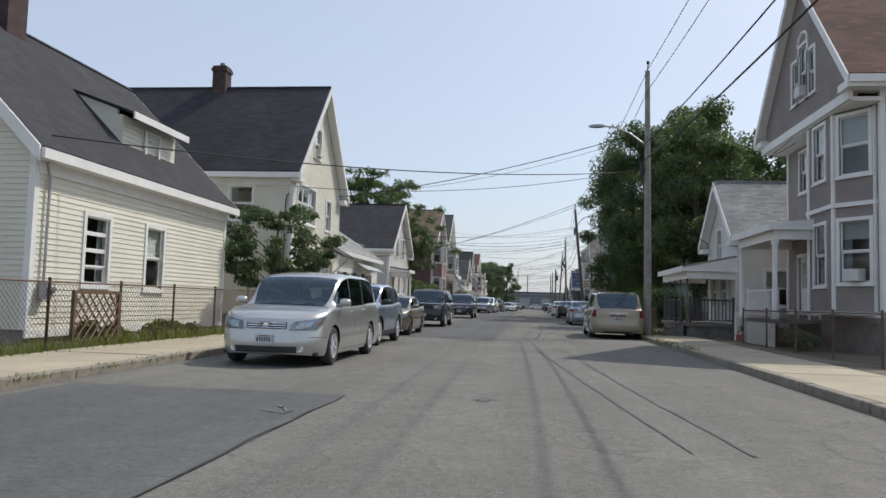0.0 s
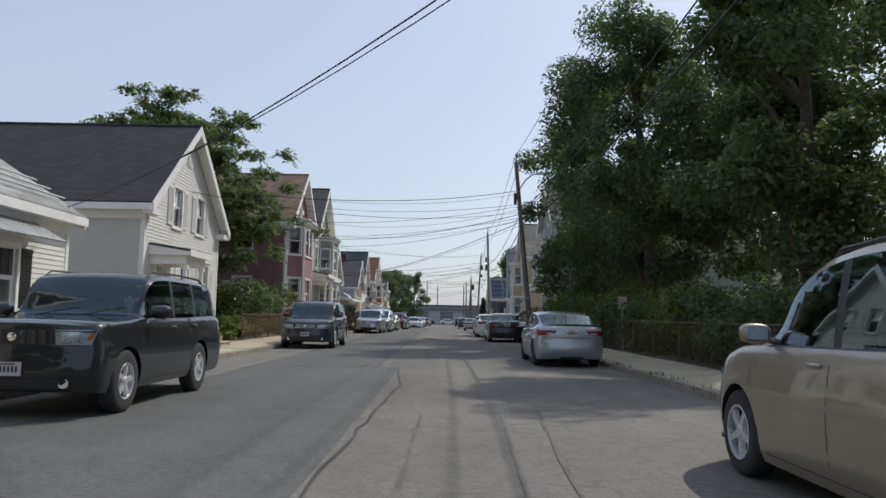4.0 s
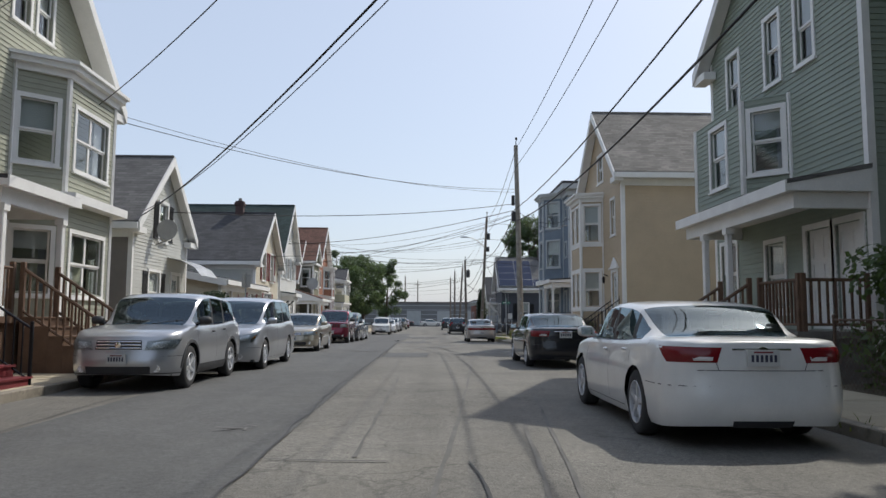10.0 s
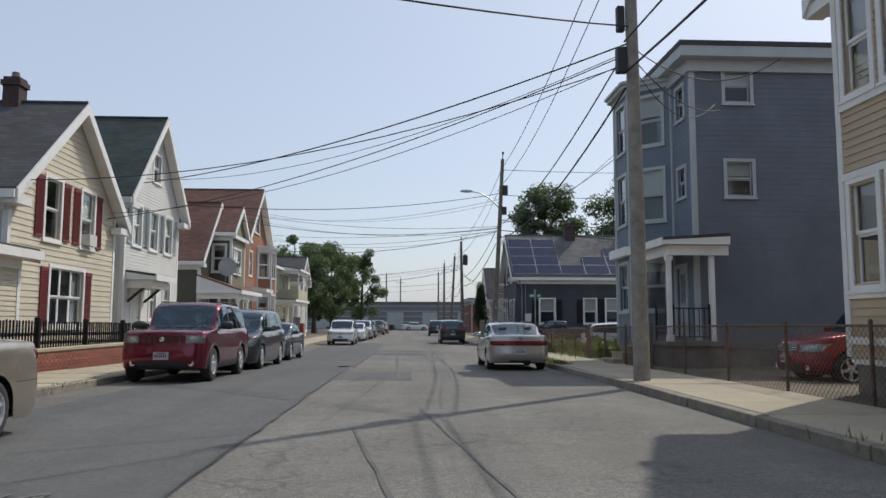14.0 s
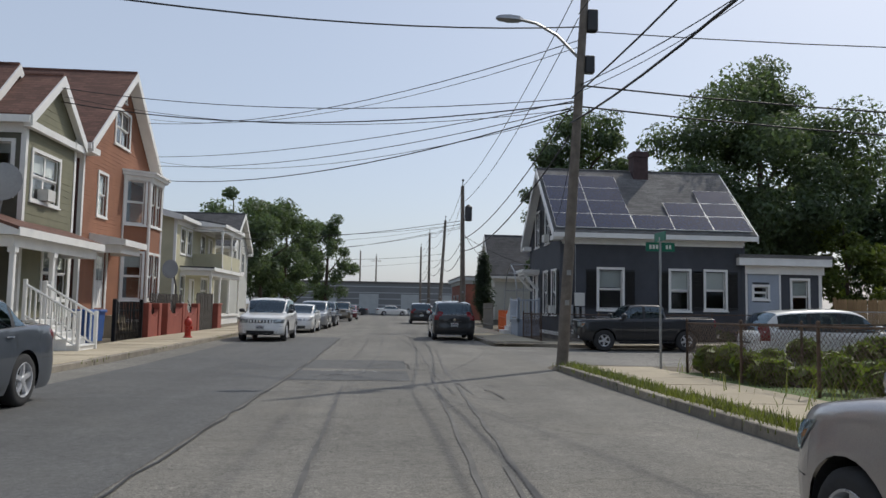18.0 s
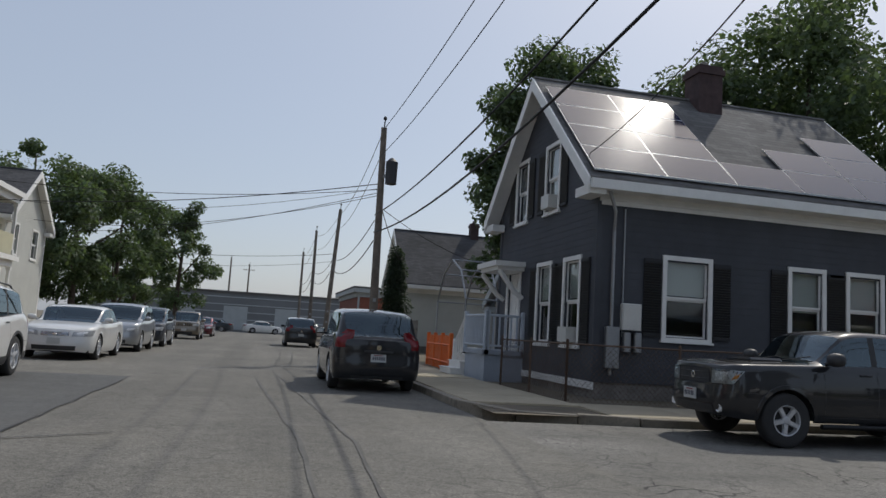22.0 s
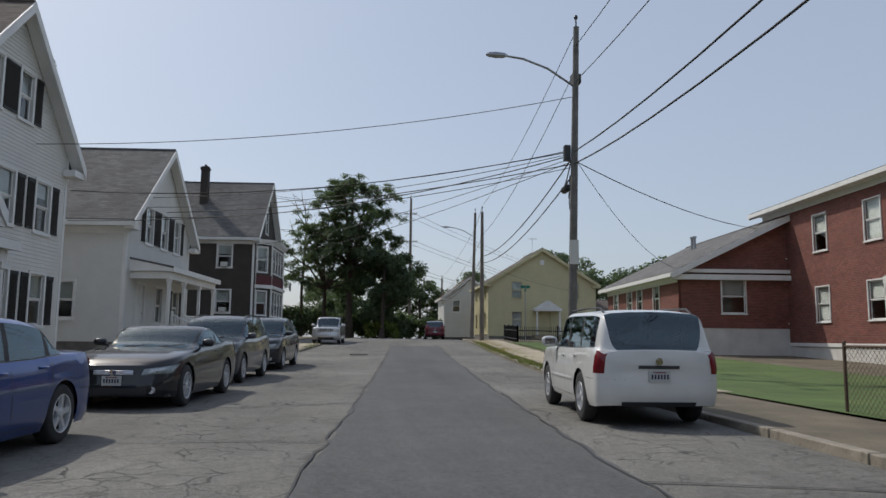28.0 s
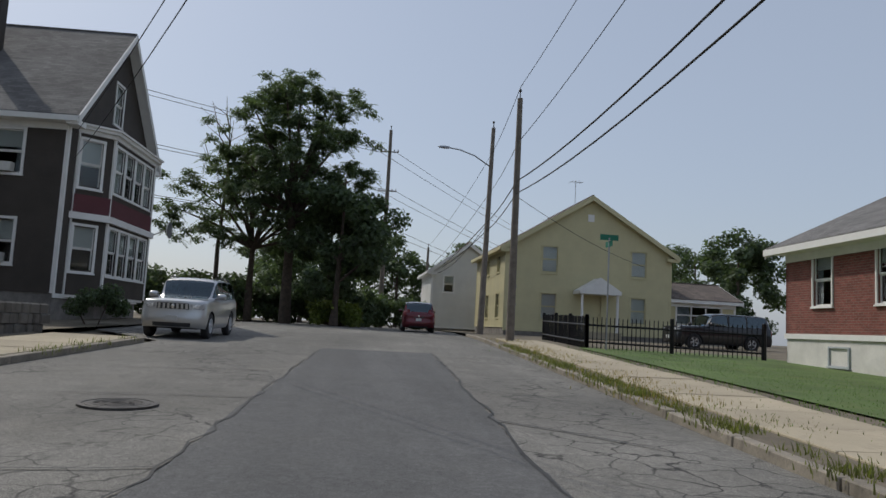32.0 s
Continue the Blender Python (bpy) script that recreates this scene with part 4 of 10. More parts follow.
CREAM = mat("cream_clapboard", (0.70, 0.675, 0.57), 0.6, 0, 0.07, 0.8, 30, 0.08, 0.03)
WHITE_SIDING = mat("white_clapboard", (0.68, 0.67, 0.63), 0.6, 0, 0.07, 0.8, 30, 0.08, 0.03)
# own grey of some fronts; painted-in shade on two pale houses' sides
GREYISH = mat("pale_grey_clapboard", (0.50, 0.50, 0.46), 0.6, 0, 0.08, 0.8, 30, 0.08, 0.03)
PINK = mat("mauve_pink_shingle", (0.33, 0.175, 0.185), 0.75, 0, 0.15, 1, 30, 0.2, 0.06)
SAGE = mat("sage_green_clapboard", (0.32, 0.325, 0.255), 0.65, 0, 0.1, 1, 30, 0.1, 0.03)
# sides of the sage house: the front's green with shade painted into it
SAGE_SHADED = mat("grey_green_panel", (0.20, 0.22, 0.20), 0.65, 0, 0.1)
# mauve for walls turned from the sun, their shade worked into the tone
PINK_SHADED = mat("plum_brown_shingle", (0.255, 0.145, 0.165), 0.75, 0, 0.15, 1, 30, 0.2, 0.06)
# olive with the side walls' shade mixed in; the downpipe shares it
OLIVE_SHADED = mat("dark_olive_shingle", (0.115, 0.112, 0.085), 0.8, 0, 0.12, 1, 30, 0.2, 0.05)
# rust orange dimmed in the colour itself, so the side walls look unlit
RUST_SHADED = mat("dark_maroon_shingle", (0.075, 0.033, 0.03), 0.8, 0, 0.12, 1, 30, 0.2, 0.05)
BUTTER = mat("butter_yellow_clapboard", (0.485, 0.385, 0.262), 0.65, 0, 0.08, 1, 30, 0.1, 0.03)
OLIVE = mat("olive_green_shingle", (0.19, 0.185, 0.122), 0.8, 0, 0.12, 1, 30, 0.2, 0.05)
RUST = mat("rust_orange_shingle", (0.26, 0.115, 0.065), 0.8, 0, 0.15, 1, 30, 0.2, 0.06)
PALE_YELLOW = mat("pale_yellow_clapboard", (0.50, 0.47, 0.32), 0.65, 0, 0.08)
TAUPE = mat("taupe_shingle", (0.265, 0.23, 0.215), 0.8, 0, 0.12, 1, 30, 0.2, 0.05)
GREEN3 = mat("grey_green_clapboard", (0.27, 0.31, 0.255), 0.65, 0, 0.08, 1, 30, 0.1, 0.03)
BLUE3 = mat("slate_blue_shingle", (0.155, 0.195, 0.24), 0.75, 0, 0.12, 1, 30, 0.2, 0.04)
# darker twin of the pale grey front: shade put into the side walls' colour
GREY_SHADED = mat("warm_grey_clapboard", (0.235, 0.21, 0.19), 0.75, 0, 0.1, 1, 30, 0.15, 0.04)
BLUE_GREY = mat("weathered_blue_grey_shingle", (0.15, 0.172, 0.205), 0.8, 0, 0.14, 1, 30, 0.2, 0.05)
CHARCOAL = mat("charcoal_shingle", (0.058, 0.062, 0.073), 0.75, 0, 0.18, 1, 30, 0.25, 0.06)
NAVY = mat("dark_navy_shingle", (0.036, 0.04, 0.05), 0.75, 0, 0.18, 1, 30, 0.25, 0.06)
DARK_BROWN = mat("dark_brown_shingle", (0.06, 0.05, 0.042), 0.8, 0, 0.18, 1, 30, 0.25, 0.06)
YELLOW_E = mat("lemon_cream_clapboard", (0.57, 0.52, 0.31), 0.65, 0, 0.06)
MAROON_BAND = mat("maroon_painted_panel", (0.11, 0.03, 0.036), 0.7, 0, 0.12)
RED_SHUT = mat("dark_red_shutter", (0.19, 0.03, 0.035), 0.6, 0, 0.15)
BLACK_SHUT = mat("black_shutter", (0.02, 0.021, 0.023), 0.6, 0, 0.15)
BLUE_SIDING = mat("pale_blue_siding", (0.34, 0.38, 0.44), 0.65, 0, 0.08)

R_BLACK = roof_pair("black_shingle_roof", (0.035, 0.035, 0.04))
R_GREY = roof_pair("grey_shingle_roof", (0.15, 0.145, 0.14))
R_DGREY = roof_pair("dark_grey_shingle_roof", (0.07, 0.07, 0.074))
R_LTAN = roof_pair("light_brown_shingle_roof", (0.20, 0.14, 0.10))
R_TANGREY = roof_pair("tan_grey_shingle_roof", (0.19, 0.175, 0.155))
R_PALE = roof_pair("pale_grey_shingle_roof", (0.30, 0.30, 0.29))
R_GREEN = roof_pair("dark_green_shingle_roof", (0.04, 0.06, 0.055))
R_TAN = roof_pair("tan_shingle_roof", (0.125, 0.10, 0.085))
R_REDB = roof_pair("red_brown_shingle_roof", (0.15, 0.075, 0.055))

# L1: cream one-and-a-half storey house, eave to the street, with a shed dormer
h = House("cream clapboard house with a black roof and shed dormer", "L", -9.8, 13.45, 9.15, 7.2, 0.4, 4.1, 7.7, CREAM, R_BLACK, WHITE, ridge="u", ov=0.25)
h.win("front", 1.75, 2.65, 1.35, 2.85, blind=0.0, rows=4).win("front", 4.35, 5.2, 1.3, 2.85, blind=0.5).build()
h.chimney(3.4, 3.6, 7.0, 9.3, 0.7)
d = Mesh()
d.hexa([(4.2, 0.75, 4.6), (7.0, 0.75, 4.6), (7.0, 0.9, 4.6), (4.2, 0.9, 4.6), (4.2, 0.75, 5.75), (7.0, 0.75, 5.75), (7.0, 0.9, 5.75), (4.2, 0.9, 5.75)])
for u0, u1 in ((4.2, 4.3), (6.9, 7.0)):
    d.hexa([(u0, 0.9, 4.7), (u1, 0.9, 4.7), (u1, 2.6, 6.3), (u0, 2.6, 6.3), (u0, 0.9, 5.9), (u1, 0.9, 5.9), (u1, 2.6, 6.5), (u0, 2.6, 6.5)])
dm = d.make("dormer", CREAM, h.top, label="shed dormer with cream clapboards and one small window")
dr_ = Mesh()
dr_.hexa([(4.13, 0.4, 5.74), (7.07, 0.4, 5.74), (7.07, 3.0, 6.66), (4.13, 3.0, 6.66), (4.13, 0.4, 5.8), (7.07, 0.4, 5.8), (7.07, 3.0, 6.72), (4.13, 3.0, 6.72)])
dr_.make("dormer_roof", R_BLACK[0], dm)
t = Mesh()
t.box(4.1, 0.35, 5.62, 7.1, 0.395, 5.8)
t.make("dormer_fascia", WHITE, dm)
c = Mesh()
for k in range(9):
    z = 4.62 + k * 0.12
    c.hexa([(4.2, 0.724, z), (7.0, 0.724, z), (7.0, 0.749, z), (4.2, 0.749, z), (4.2, 0.742, z + 0.12), (7.0, 0.742, z + 0.12), (7.0, 0.749, z + 0.12), (4.2, 0.749, z + 0.12)])
c.make("dormer_clapboards", CREAM, dm)
window(h.top, lambda u, n, z: (u, 0.69 - n, z), 5.3, 5.95, 4.85, 5.5, WHITE, 0.07, 0.0)
p = Mesh()
p.tube([(0.35, -0.08, 1.2), (0.35, -0.08, 3.4), (0.2, -0.08, 3.9), (0.1, -0.1, 4.05)], 0.03, 6)
p.make("service_conduit", GALV, h.top)
q = Mesh()
q.rbox(0.25, -0.22, 1.0, 0.47, -0.03, 1.35, 0.02)
q.lathe((0.36, -0.28, 1.2), 1, [(-0.04, 0.06), (0, 0.09), (0.06, 0.09)], 12)
q.make("electric_meter", GALV, h.top)

# L2: tall cream house, gable to the street
h = House("tall cream clapboard house with a black roof", "L", -9.2, 27.3, 6.8, 11, 0.5, 6.2, 10.1, CREAM, R_BLACK, WHITE, split=True)
h.win("front", 0.55, 2.9, 4.2, 5.65, mull=2, blind=0.0).win("front", 4.55, 5.3, 4.2, 5.5, blind=0.6).win("front", 2.5, 3.4, 7.1, 8.3, ac=True, blind=0.5).win("front", 0.7, 2.2, 1.4, 2.8, mull=1, blind=0.0)
h.door("front", 4.1, 4.92, 0.75, 2.85, glazed=0.25).door("front", 5.0, 5.82, 0.75, 2.85, glazed=0.25).win("left", 1.6, 2.5, 4.1, 5.4, blind=0.0).build()
dp = Mesh()
dp.tube([(-0.05, 0.25, 1.2), (-0.05, 0.25, 4.7), (-0.12, 0.2, 5.0), (-0.12, 0.12, 5.15)], 0.025, 6)
dp.make("service_conduit", DARK_PLASTIC, h.top)
h.box("electric_meter", GALV, -0.14, 0.15, 3.6, -0.03, 0.36, 3.95)
h.chimney(3.4, 4.6, 9.0, 11.2, 0.6)
a = Mesh()
a.hexa([(4.0, -1.0, 3.0), (5.9, -1.0, 3.0), (5.9, 0, 3.55), (4.0, 0, 3.55), (4.0, -1.0, 3.1), (5.9, -1.0, 3.1), (5.9, 0, 3.65), (4.0, 0, 3.65)])
a.make("door_hood", R_DGREY[0], h.top)
for u in (4.05, 5.85):
    b = Mesh()
    b.tube([(u, -0.03, 2.3), (u, -0.85, 3.0)], 0.04, 6)
    b.tube([(u, -0.03, 2.3), (u, -0.03, 3.3)], 0.04, 6)
    b.make("hood_bracket", WHITE, h.top)
h.stairs(4.4, 5.5, -0.01, 0.75, 4, CONCRETE)

# L3: low white house, eave to the street
h = House("low white clapboard house with a pale grey roof", "L", -9.35, 34.25, 9.5, 6.4, 0.45, 3.55, 5.6, WHITE_SIDING, R_PALE, WHITE, ridge="u", ov=0.25)
h.win("front", 0.75, 1.6, 1.35, 2.5, shutters=BLACK_SHUT).win("front", 2.15, 3.0, 1.35, 2.5, shutters=BLACK_SHUT, ac=True).win("front", 4.3, 5.3, 1.25, 2.55, shutters=BLACK_SHUT).win("front", 6.2, 7.4, 1.25, 2.55, mull=1, shutters=BLACK_SHUT).build()
h.chimney(7.3, 3.2, 4.8, 7.3, 0.65, BRICK_RED)
for k in range(16):
    u = 3.7 + k * 0.27
    a = Mesh()
    a.hexa([(u, -0.75, 2.72), (u + 0.25, -0.75, 2.72), (u + 0.25, -0.02, 3.15), (u, -0.02, 3.15), (u, -0.75, 2.75), (u + 0.25, -0.75, 2.75), (u + 0.25, -0.02, 3.18), (u, -0.02, 3.18)])
    a.make("awning_rib", GALV, h.top)
for k in range(3):
    s = Mesh()
    s.tube([(0, 0.15 + k * 0.35, 3.95 + k * 0.22), (9.5, 0.15 + k * 0.35, 3.95 + k * 0.22)], 0.025, 5)
    s.make("snow_guard_rail", GALV, h.top)

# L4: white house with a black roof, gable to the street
# grey sides: the white with its shade put into the colour
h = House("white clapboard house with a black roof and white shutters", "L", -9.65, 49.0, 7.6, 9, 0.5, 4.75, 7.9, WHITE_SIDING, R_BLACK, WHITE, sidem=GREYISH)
h.win("front", 2.35, 3.15, 4.2, 5.55, shutters=WHITE).win("front", 4.75, 5.55, 4.2, 5.55, shutters=WHITE).win("front", 3.3, 4.15, 1.6, 3.05, shutters=WHITE, head=True).win("front", 5.5, 6.35, 1.6, 3.05, shutters=WHITE, head=True)
h.door("front", 1.0, 1.95, 0.8, 2.9, glazed=0.5).build()
h.porch(0.6, 2.4, 1.1, 0.8, 2.95, (0.7, 2.3), R_DGREY[0], slope=0.2, floorm=CONCRETE)
h.stairs(1.0, 2.0, -1.2, 0.8, 4, CONCRETE)
v = Mesh()
for k in range(6):
    v.box(3.55, -0.05, 6.55 + k * 0.08, 4.05, -0.028, 6.6 + k * 0.08)
v.make("gable_vent", WHITE, h.top)

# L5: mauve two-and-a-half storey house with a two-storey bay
h = House("mauve pink shingled house with white trim and a tan roof", "L", -9.5, 69.2, 7.4, 13, 0.75, 6.85, 9.95, PINK, R_LTAN, WHITE, pitch=0.26, ov=0.5, split=True, sidem=PINK_SHADED)
h.win("left", 2.0, 3.0, 5.0, 6.45, blind=0.5).win("left", 2.0, 3.0, 1.9, 3.3).win("left", 6.5, 7.5, 5.0, 6.45).win("front", 3.3, 4.1, 7.5, 8.75, ac=True).door("front", 5.3, 6.4, 1.0, 3.3, glazed=0.4).win("front", 5.4, 6.2, 4.7, 6.2).build()
h.bay(0.25, 4.6, 0.85, 0.75, 6.7, ([(0.14, 0.9, 4.75, 6.35, {"blind": 0.4}), (0.14, 0.9, 1.6, 3.3, {"blind": 0.2, "ac": True})], [(0.45, 1.45, 4.75, 6.35, {"blind": 0.95}), (1.65, 2.5, 4.75, 6.35, {"blind": 0.9}), (0.6, 2.2, 1.6, 3.3, {"mull": 1})], [(0.14, 0.9, 4.75, 6.35, {}), (0.14, 0.9, 1.6, 3.3, {})]), cant=0.75)
h.porch(4.7, 7.2, 1.6, 1.0, 3.55, (4.9, 7.0), R_TAN[0], slope=0.35, floorm=FOUND_W)
h.stairs(5.2, 6.6, -1.7, 1.0, 5, RED_SHUT, rail=BLACK_METAL)

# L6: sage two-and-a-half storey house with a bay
h = House("sage green clapboard house with white trim and a bay", "L", -9.35, 77.3, 7.0, 12, 0.7, 7.25, 10.4, SAGE, R_DGREY, WHITE, ov=0.5, sidem=SAGE_SHADED)
h.win("front", 0.85, 1.65, 4.55, 6.0, blind=0.4).win("front", 2.55, 3.2, 7.7, 8.9, blind=0.5).win("front", 3.55, 4.2, 7.7, 8.9, blind=0.4).door("front", 0.75, 1.65, 1.3, 3.3, glazed=0.3).build()
fw = [(0.35, 2.05, 4.6, 6.0, {"mull": 1, "blind": 0.0}), (0.35, 2.05, 1.7, 3.1, {"mull": 1, "blind": 0.0})]
sw = [(0.12, 0.88, 4.6, 6.0, {"blind": 0.45}), (0.12, 0.88, 1.7, 3.1, {"blind": 0.3})]
h.bay(2.75, 6.7, 0.85, 0.7, 6.75, (sw, fw, sw), cant=0.75)
b = Mesh()
b.prism([(2.4, 0), (3.3, -1.2), (6.2, -1.2), (7.0, 0)], 3.75, 3.95)
recalc(b.make("bay_belt_cornice", WHITE, h.top))
h.porch(0.2, 2.6, 1.3, 1.2, 3.45, (0.3, 2.5), R_DGREY[0], slope=0.12, floorm=BROWN_WOOD)
h.stairs(0.9, 2.3, -1.4, 1.2, 6, BROWN_WOOD, rail=BROWN_WOOD)
h.rail((0.25, -1.25), (0.85, -1.25), 1.2, 1.2, BROWN_WOOD)

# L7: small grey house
h = House("small pale grey clapboard house with a grey roof", "L", -9.65, 87.7, 5.4, 9, 0.45, 4.35, 6.75, GREYISH, R_GREY, WHITE, ov=0.3, sidem=GREY_SHADED)
h.win("front", 2.3, 3.1, 3.9, 5.2, shutters=BLACK_SHUT, ac=True).win("front", 1.5, 2.5, 1.35, 2.75, shutters=BLACK_SHUT).door("front", 3.7, 4.6, 0.7, 2.75, glazed=0.4).build()
for k in range(8):
    a, u = Mesh(), 3.2 + k * 0.27
    pr = [(-0.01, 3.35), (-0.5, 3.25), (-1.0, 3.0), (-1.25, 2.7)]
    a.loft([[(u, y, z), (u + 0.25, y, z), (u + 0.25, y, z + 0.025), (u, y, z + 0.025)] for y, z in pr], True, True)
    a.make("awning_rib", GALV, h.top)
h.stairs(3.5, 4.8, -0.01, 0.7, 4, CONCRETE)
sd = Mesh()
sd.lathe((1.85, -0.45, 4.2), 0, [(0, 0.36), (0.05, 0.3), (0.1, 0.18), (0.13, 0.02)], 14)
sd.tube([(2.0, -0.03, 3.7), (2.05, -0.4, 3.85), (1.95, -0.45, 4.15)], 0.025, 6)
sd.make("satellite_dish", GALV, h.top)

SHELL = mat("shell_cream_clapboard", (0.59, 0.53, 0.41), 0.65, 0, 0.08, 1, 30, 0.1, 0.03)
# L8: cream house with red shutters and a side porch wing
# the sides' grey is the cream's shade, set as a colour
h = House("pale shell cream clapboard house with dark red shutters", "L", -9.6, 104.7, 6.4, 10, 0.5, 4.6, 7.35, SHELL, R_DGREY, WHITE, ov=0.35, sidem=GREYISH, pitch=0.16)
h.win("front", 1.75, 2.6, 3.5, 5.1, shutters=RED_SHUT).win("front", 3.9, 4.75, 3.5, 5.1, shutters=RED_SHUT, ac=True).win("front", 2.2, 4.2, 1.2, 2.75, mull=2, shutters=RED_SHUT, blind=0.0).build()
h.chimney(3.2, 1.7, 6.9, 8.2, 0.45)
h = House("low porch wing of the cream house, pale clapboards", "L", -9.2, 96.5, 8.1, 6, 0.45, 2.85, 3.4, SHELL, R_DGREY, WHITE, ov=0.3, ridge="u", name="house_wing")
h.win("front", 4.9, 6.4, 1.2, 2.5, mull=1, shutters=RED_SHUT, blind=0.0).door("front", 0.8, 1.7, 0.5, 2.55, glazed=0.5).build()
st = Mesh()
star = [(math.cos(math.pi / 2 + k * math.pi / 5) * (0.42 if k % 2 == 0 else 0.165), math.sin(math.pi / 2 + k * math.pi / 5) * (0.42 if k % 2 == 0 else 0.165)) for k in range(10)]
st.loft([[(2.95 + x, -0.03, 2.0 + z) for x, z in star], [(2.95 + x * 0.05, -0.12, 2.0 + z * 0.05) for x, z in star]], True, True)
recalc(st.make("wall_star", RED_SHUT, h.top, label="dark red metal barn star"))

# L9: white house with a green roof
h = House("white clapboard house with a dark green roof", "L", -9.7, 112.2, 5.8, 10, 0.5, 5.85, 9.0, WHITE_SIDING, R_GREEN, WHITE, ov=0.35)
h.win("front", 0.7, 1.5, 4.1, 5.5, shutters=GREY_TRIM).win("front", 2.4, 3.2, 4.1, 5.5, shutters=GREY_TRIM).win("front", 4.1, 4.9, 4.1, 5.5, shutters=GREY_TRIM).win("front", 2.55, 3.3, 6.7, 7.7).win("front", 2.6, 3.3, 1.5, 2.9).win("front", 4.1, 4.9, 1.5, 2.9).door("front", 0.8, 1.7, 0.6, 2.6).build()
h.porch(0.4, 2.1, 0.8, 0.6, 2.75, (), R_GREEN[0], slope=0.15, floor=False)
for u in (0.45, 2.05):
    b = Mesh()
    b.tube([(u, -0.03, 2.1), (u, -0.6, 2.6)], 0.05, 6)
    b.make("hood_bracket", R_GREEN[0], h.top)

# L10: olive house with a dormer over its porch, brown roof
h = House("olive green shingled house with a brown roof and white porch", "L", -11.15, 126.6, 6.5, 11, 0.6, 4.85, 8.2, OLIVE, R_REDB, WHITE, ov=0.25, pitch=0.2, sidem=OLIVE_SHADED)
h.door("front", 0.12, 0.92, 0.9, 2.95).door("front", 1.02, 1.82, 0.9, 2.95, glazed=0.4).build()
b = House("gabled bay of the olive house", "L", -9.95, 128.5, 3.3, 3.5, 0.6, 6.55, 8.0, OLIVE, R_REDB, WHITE, ov=0.22, pitch=0.2, name="house_dormer", found=FOUND, sidem=OLIVE_SHADED)
b.win("front", 0.45, 2.15, 4.25, 5.6, mull=1, ac=True, blind=0.4).win("left", 0.35, 1.0, 4.3, 5.75, blind=0.2).win("front", 1.4, 2.15, 1.45, 2.95, blind=0.4).win("front", 2.35, 3.1, 1.45, 2.95, blind=0.4).build()
b.box("pediment_cornice", WHITE, -0.2, -0.2, 6.16, 3.5, -0.04, 6.36)
h.porch(-0.35, 4.75, 2.1, 0.9, 2.9, (-0.28, 1.9), R_REDB[0], slope=0.8, floorm=GREY_WOOD)
p = Mesh()
p.rbox(-0.35, -1.2, 0.9, -0.21, -1.06, 2.7, 0.015)
p.make("porch_post", WHITE, h.top)
h.stairs(0.2, 1.4, -2.2, 0.9, 5, WHITE, rail=WHITE)
h.rail((1.5, -2.1), (1.85, -2.1), 0.9, 0.9, WHITE)
sd = Mesh()
sd.lathe((0.62, -1.3, 4.45), 0, [(0, 0.5), (0.07, 0.42), (0.14, 0.25), (0.18, 0.02)], 16)
sd.tube([(0.85, -1.1, 3.4), (0.8, -1.28, 4.4)], 0.03, 6)
sd.make("satellite_dish", GALV, h.top)
dp = Mesh()
dp.tube([(-0.07, 2.6, 0.3), (-0.07, 2.6, 4.2), (-0.2, 2.4, 4.45)], 0.035, 6)
dp.make("downpipe", OLIVE_SHADED, h.top)

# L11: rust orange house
h = House("rust orange shingled house with white trim and a bay", "L", -10.3, 133.3, 7.1, 12, 0.7, 7.0, 10.2, RUST, R_REDB, WHITE, ov=0.45, pitch=0.15, sidem=RUST_SHADED)
h.win("front", 1.4, 2.2, 4.5, 6.0, blind=0.95).win("front", 2.8, 4.3, 7.45, 8.75, mull=1).win("front", 3.4, 3.75, 9.2, 9.6, rows=1, casing=0.06).door("front", 1.5, 2.45, 1.1, 3.2, glazed=0.5).build()
h.bay(4.0, 7.0, 0.8, 0.7, 6.4, ([(0.12, 0.85, 4.5, 6.2, {}), (0.12, 0.85, 1.5, 3.3, {})], [(0.12, 0.72, 4.5, 6.2, {}), (0.85, 1.45, 4.5, 6.2, {}), (0.12, 0.72, 1.5, 3.3, {}), (0.85, 1.45, 1.5, 3.3, {})], [(0.12, 0.85, 4.5, 6.2, {}), (0.12, 0.85, 1.5, 3.3, {})]), cant=0.72)
h.porch(1.0, 2.95, 1.0, 1.1, 3.3, (), WHITE, slope=0.2, floor=False)
h.stairs(1.3, 2.6, -0.5, 0.9, 3, CONCRETE)

# L12: pale yellow house with a two-storey porch
h = House("pale yellow clapboard house with a two-storey white porch", "L", -11.6, 149.5, 9.6, 10, 0.6, 6.2, 7.4, PALE_YELLOW, R_DGREY, WHITE, ridge="u", ov=0.4)
h.win("front", 1.0, 1.9, 4.2, 5.6).win("front", 2.4, 3.3, 4.2, 5.6).win("front", 5.6, 6.5, 4.0, 5.6).door("front", 7.5, 8.4, 3.5, 5.5).win("front", 1.2, 2.1, 1.4, 2.9).door("front", 3.2, 4.1, 0.7, 2.7).win("front", 6.0, 7.6, 1.4, 2.9, mull=1).build()
h.porch(1.2, 9.4, 1.7, 0.7, 3.15, (1.3, 3.6, 6.2, 9.3), R_DGREY[0], slope=0.05, floorm=WHITE)
h.porch(3.8, 9.4, 1.7, 3.5, 5.9, (3.9, 6.6, 9.3), R_DGREY[0], slope=0.3, floor=False)
h.box("balcony_front", PALE_YELLOW, 3.8, -1.75, 3.45, 9.4, -1.66, 4.35)
h.box("balcony_side", PALE_YELLOW, 3.8, -1.66, 3.45, 3.89, 0, 4.35)
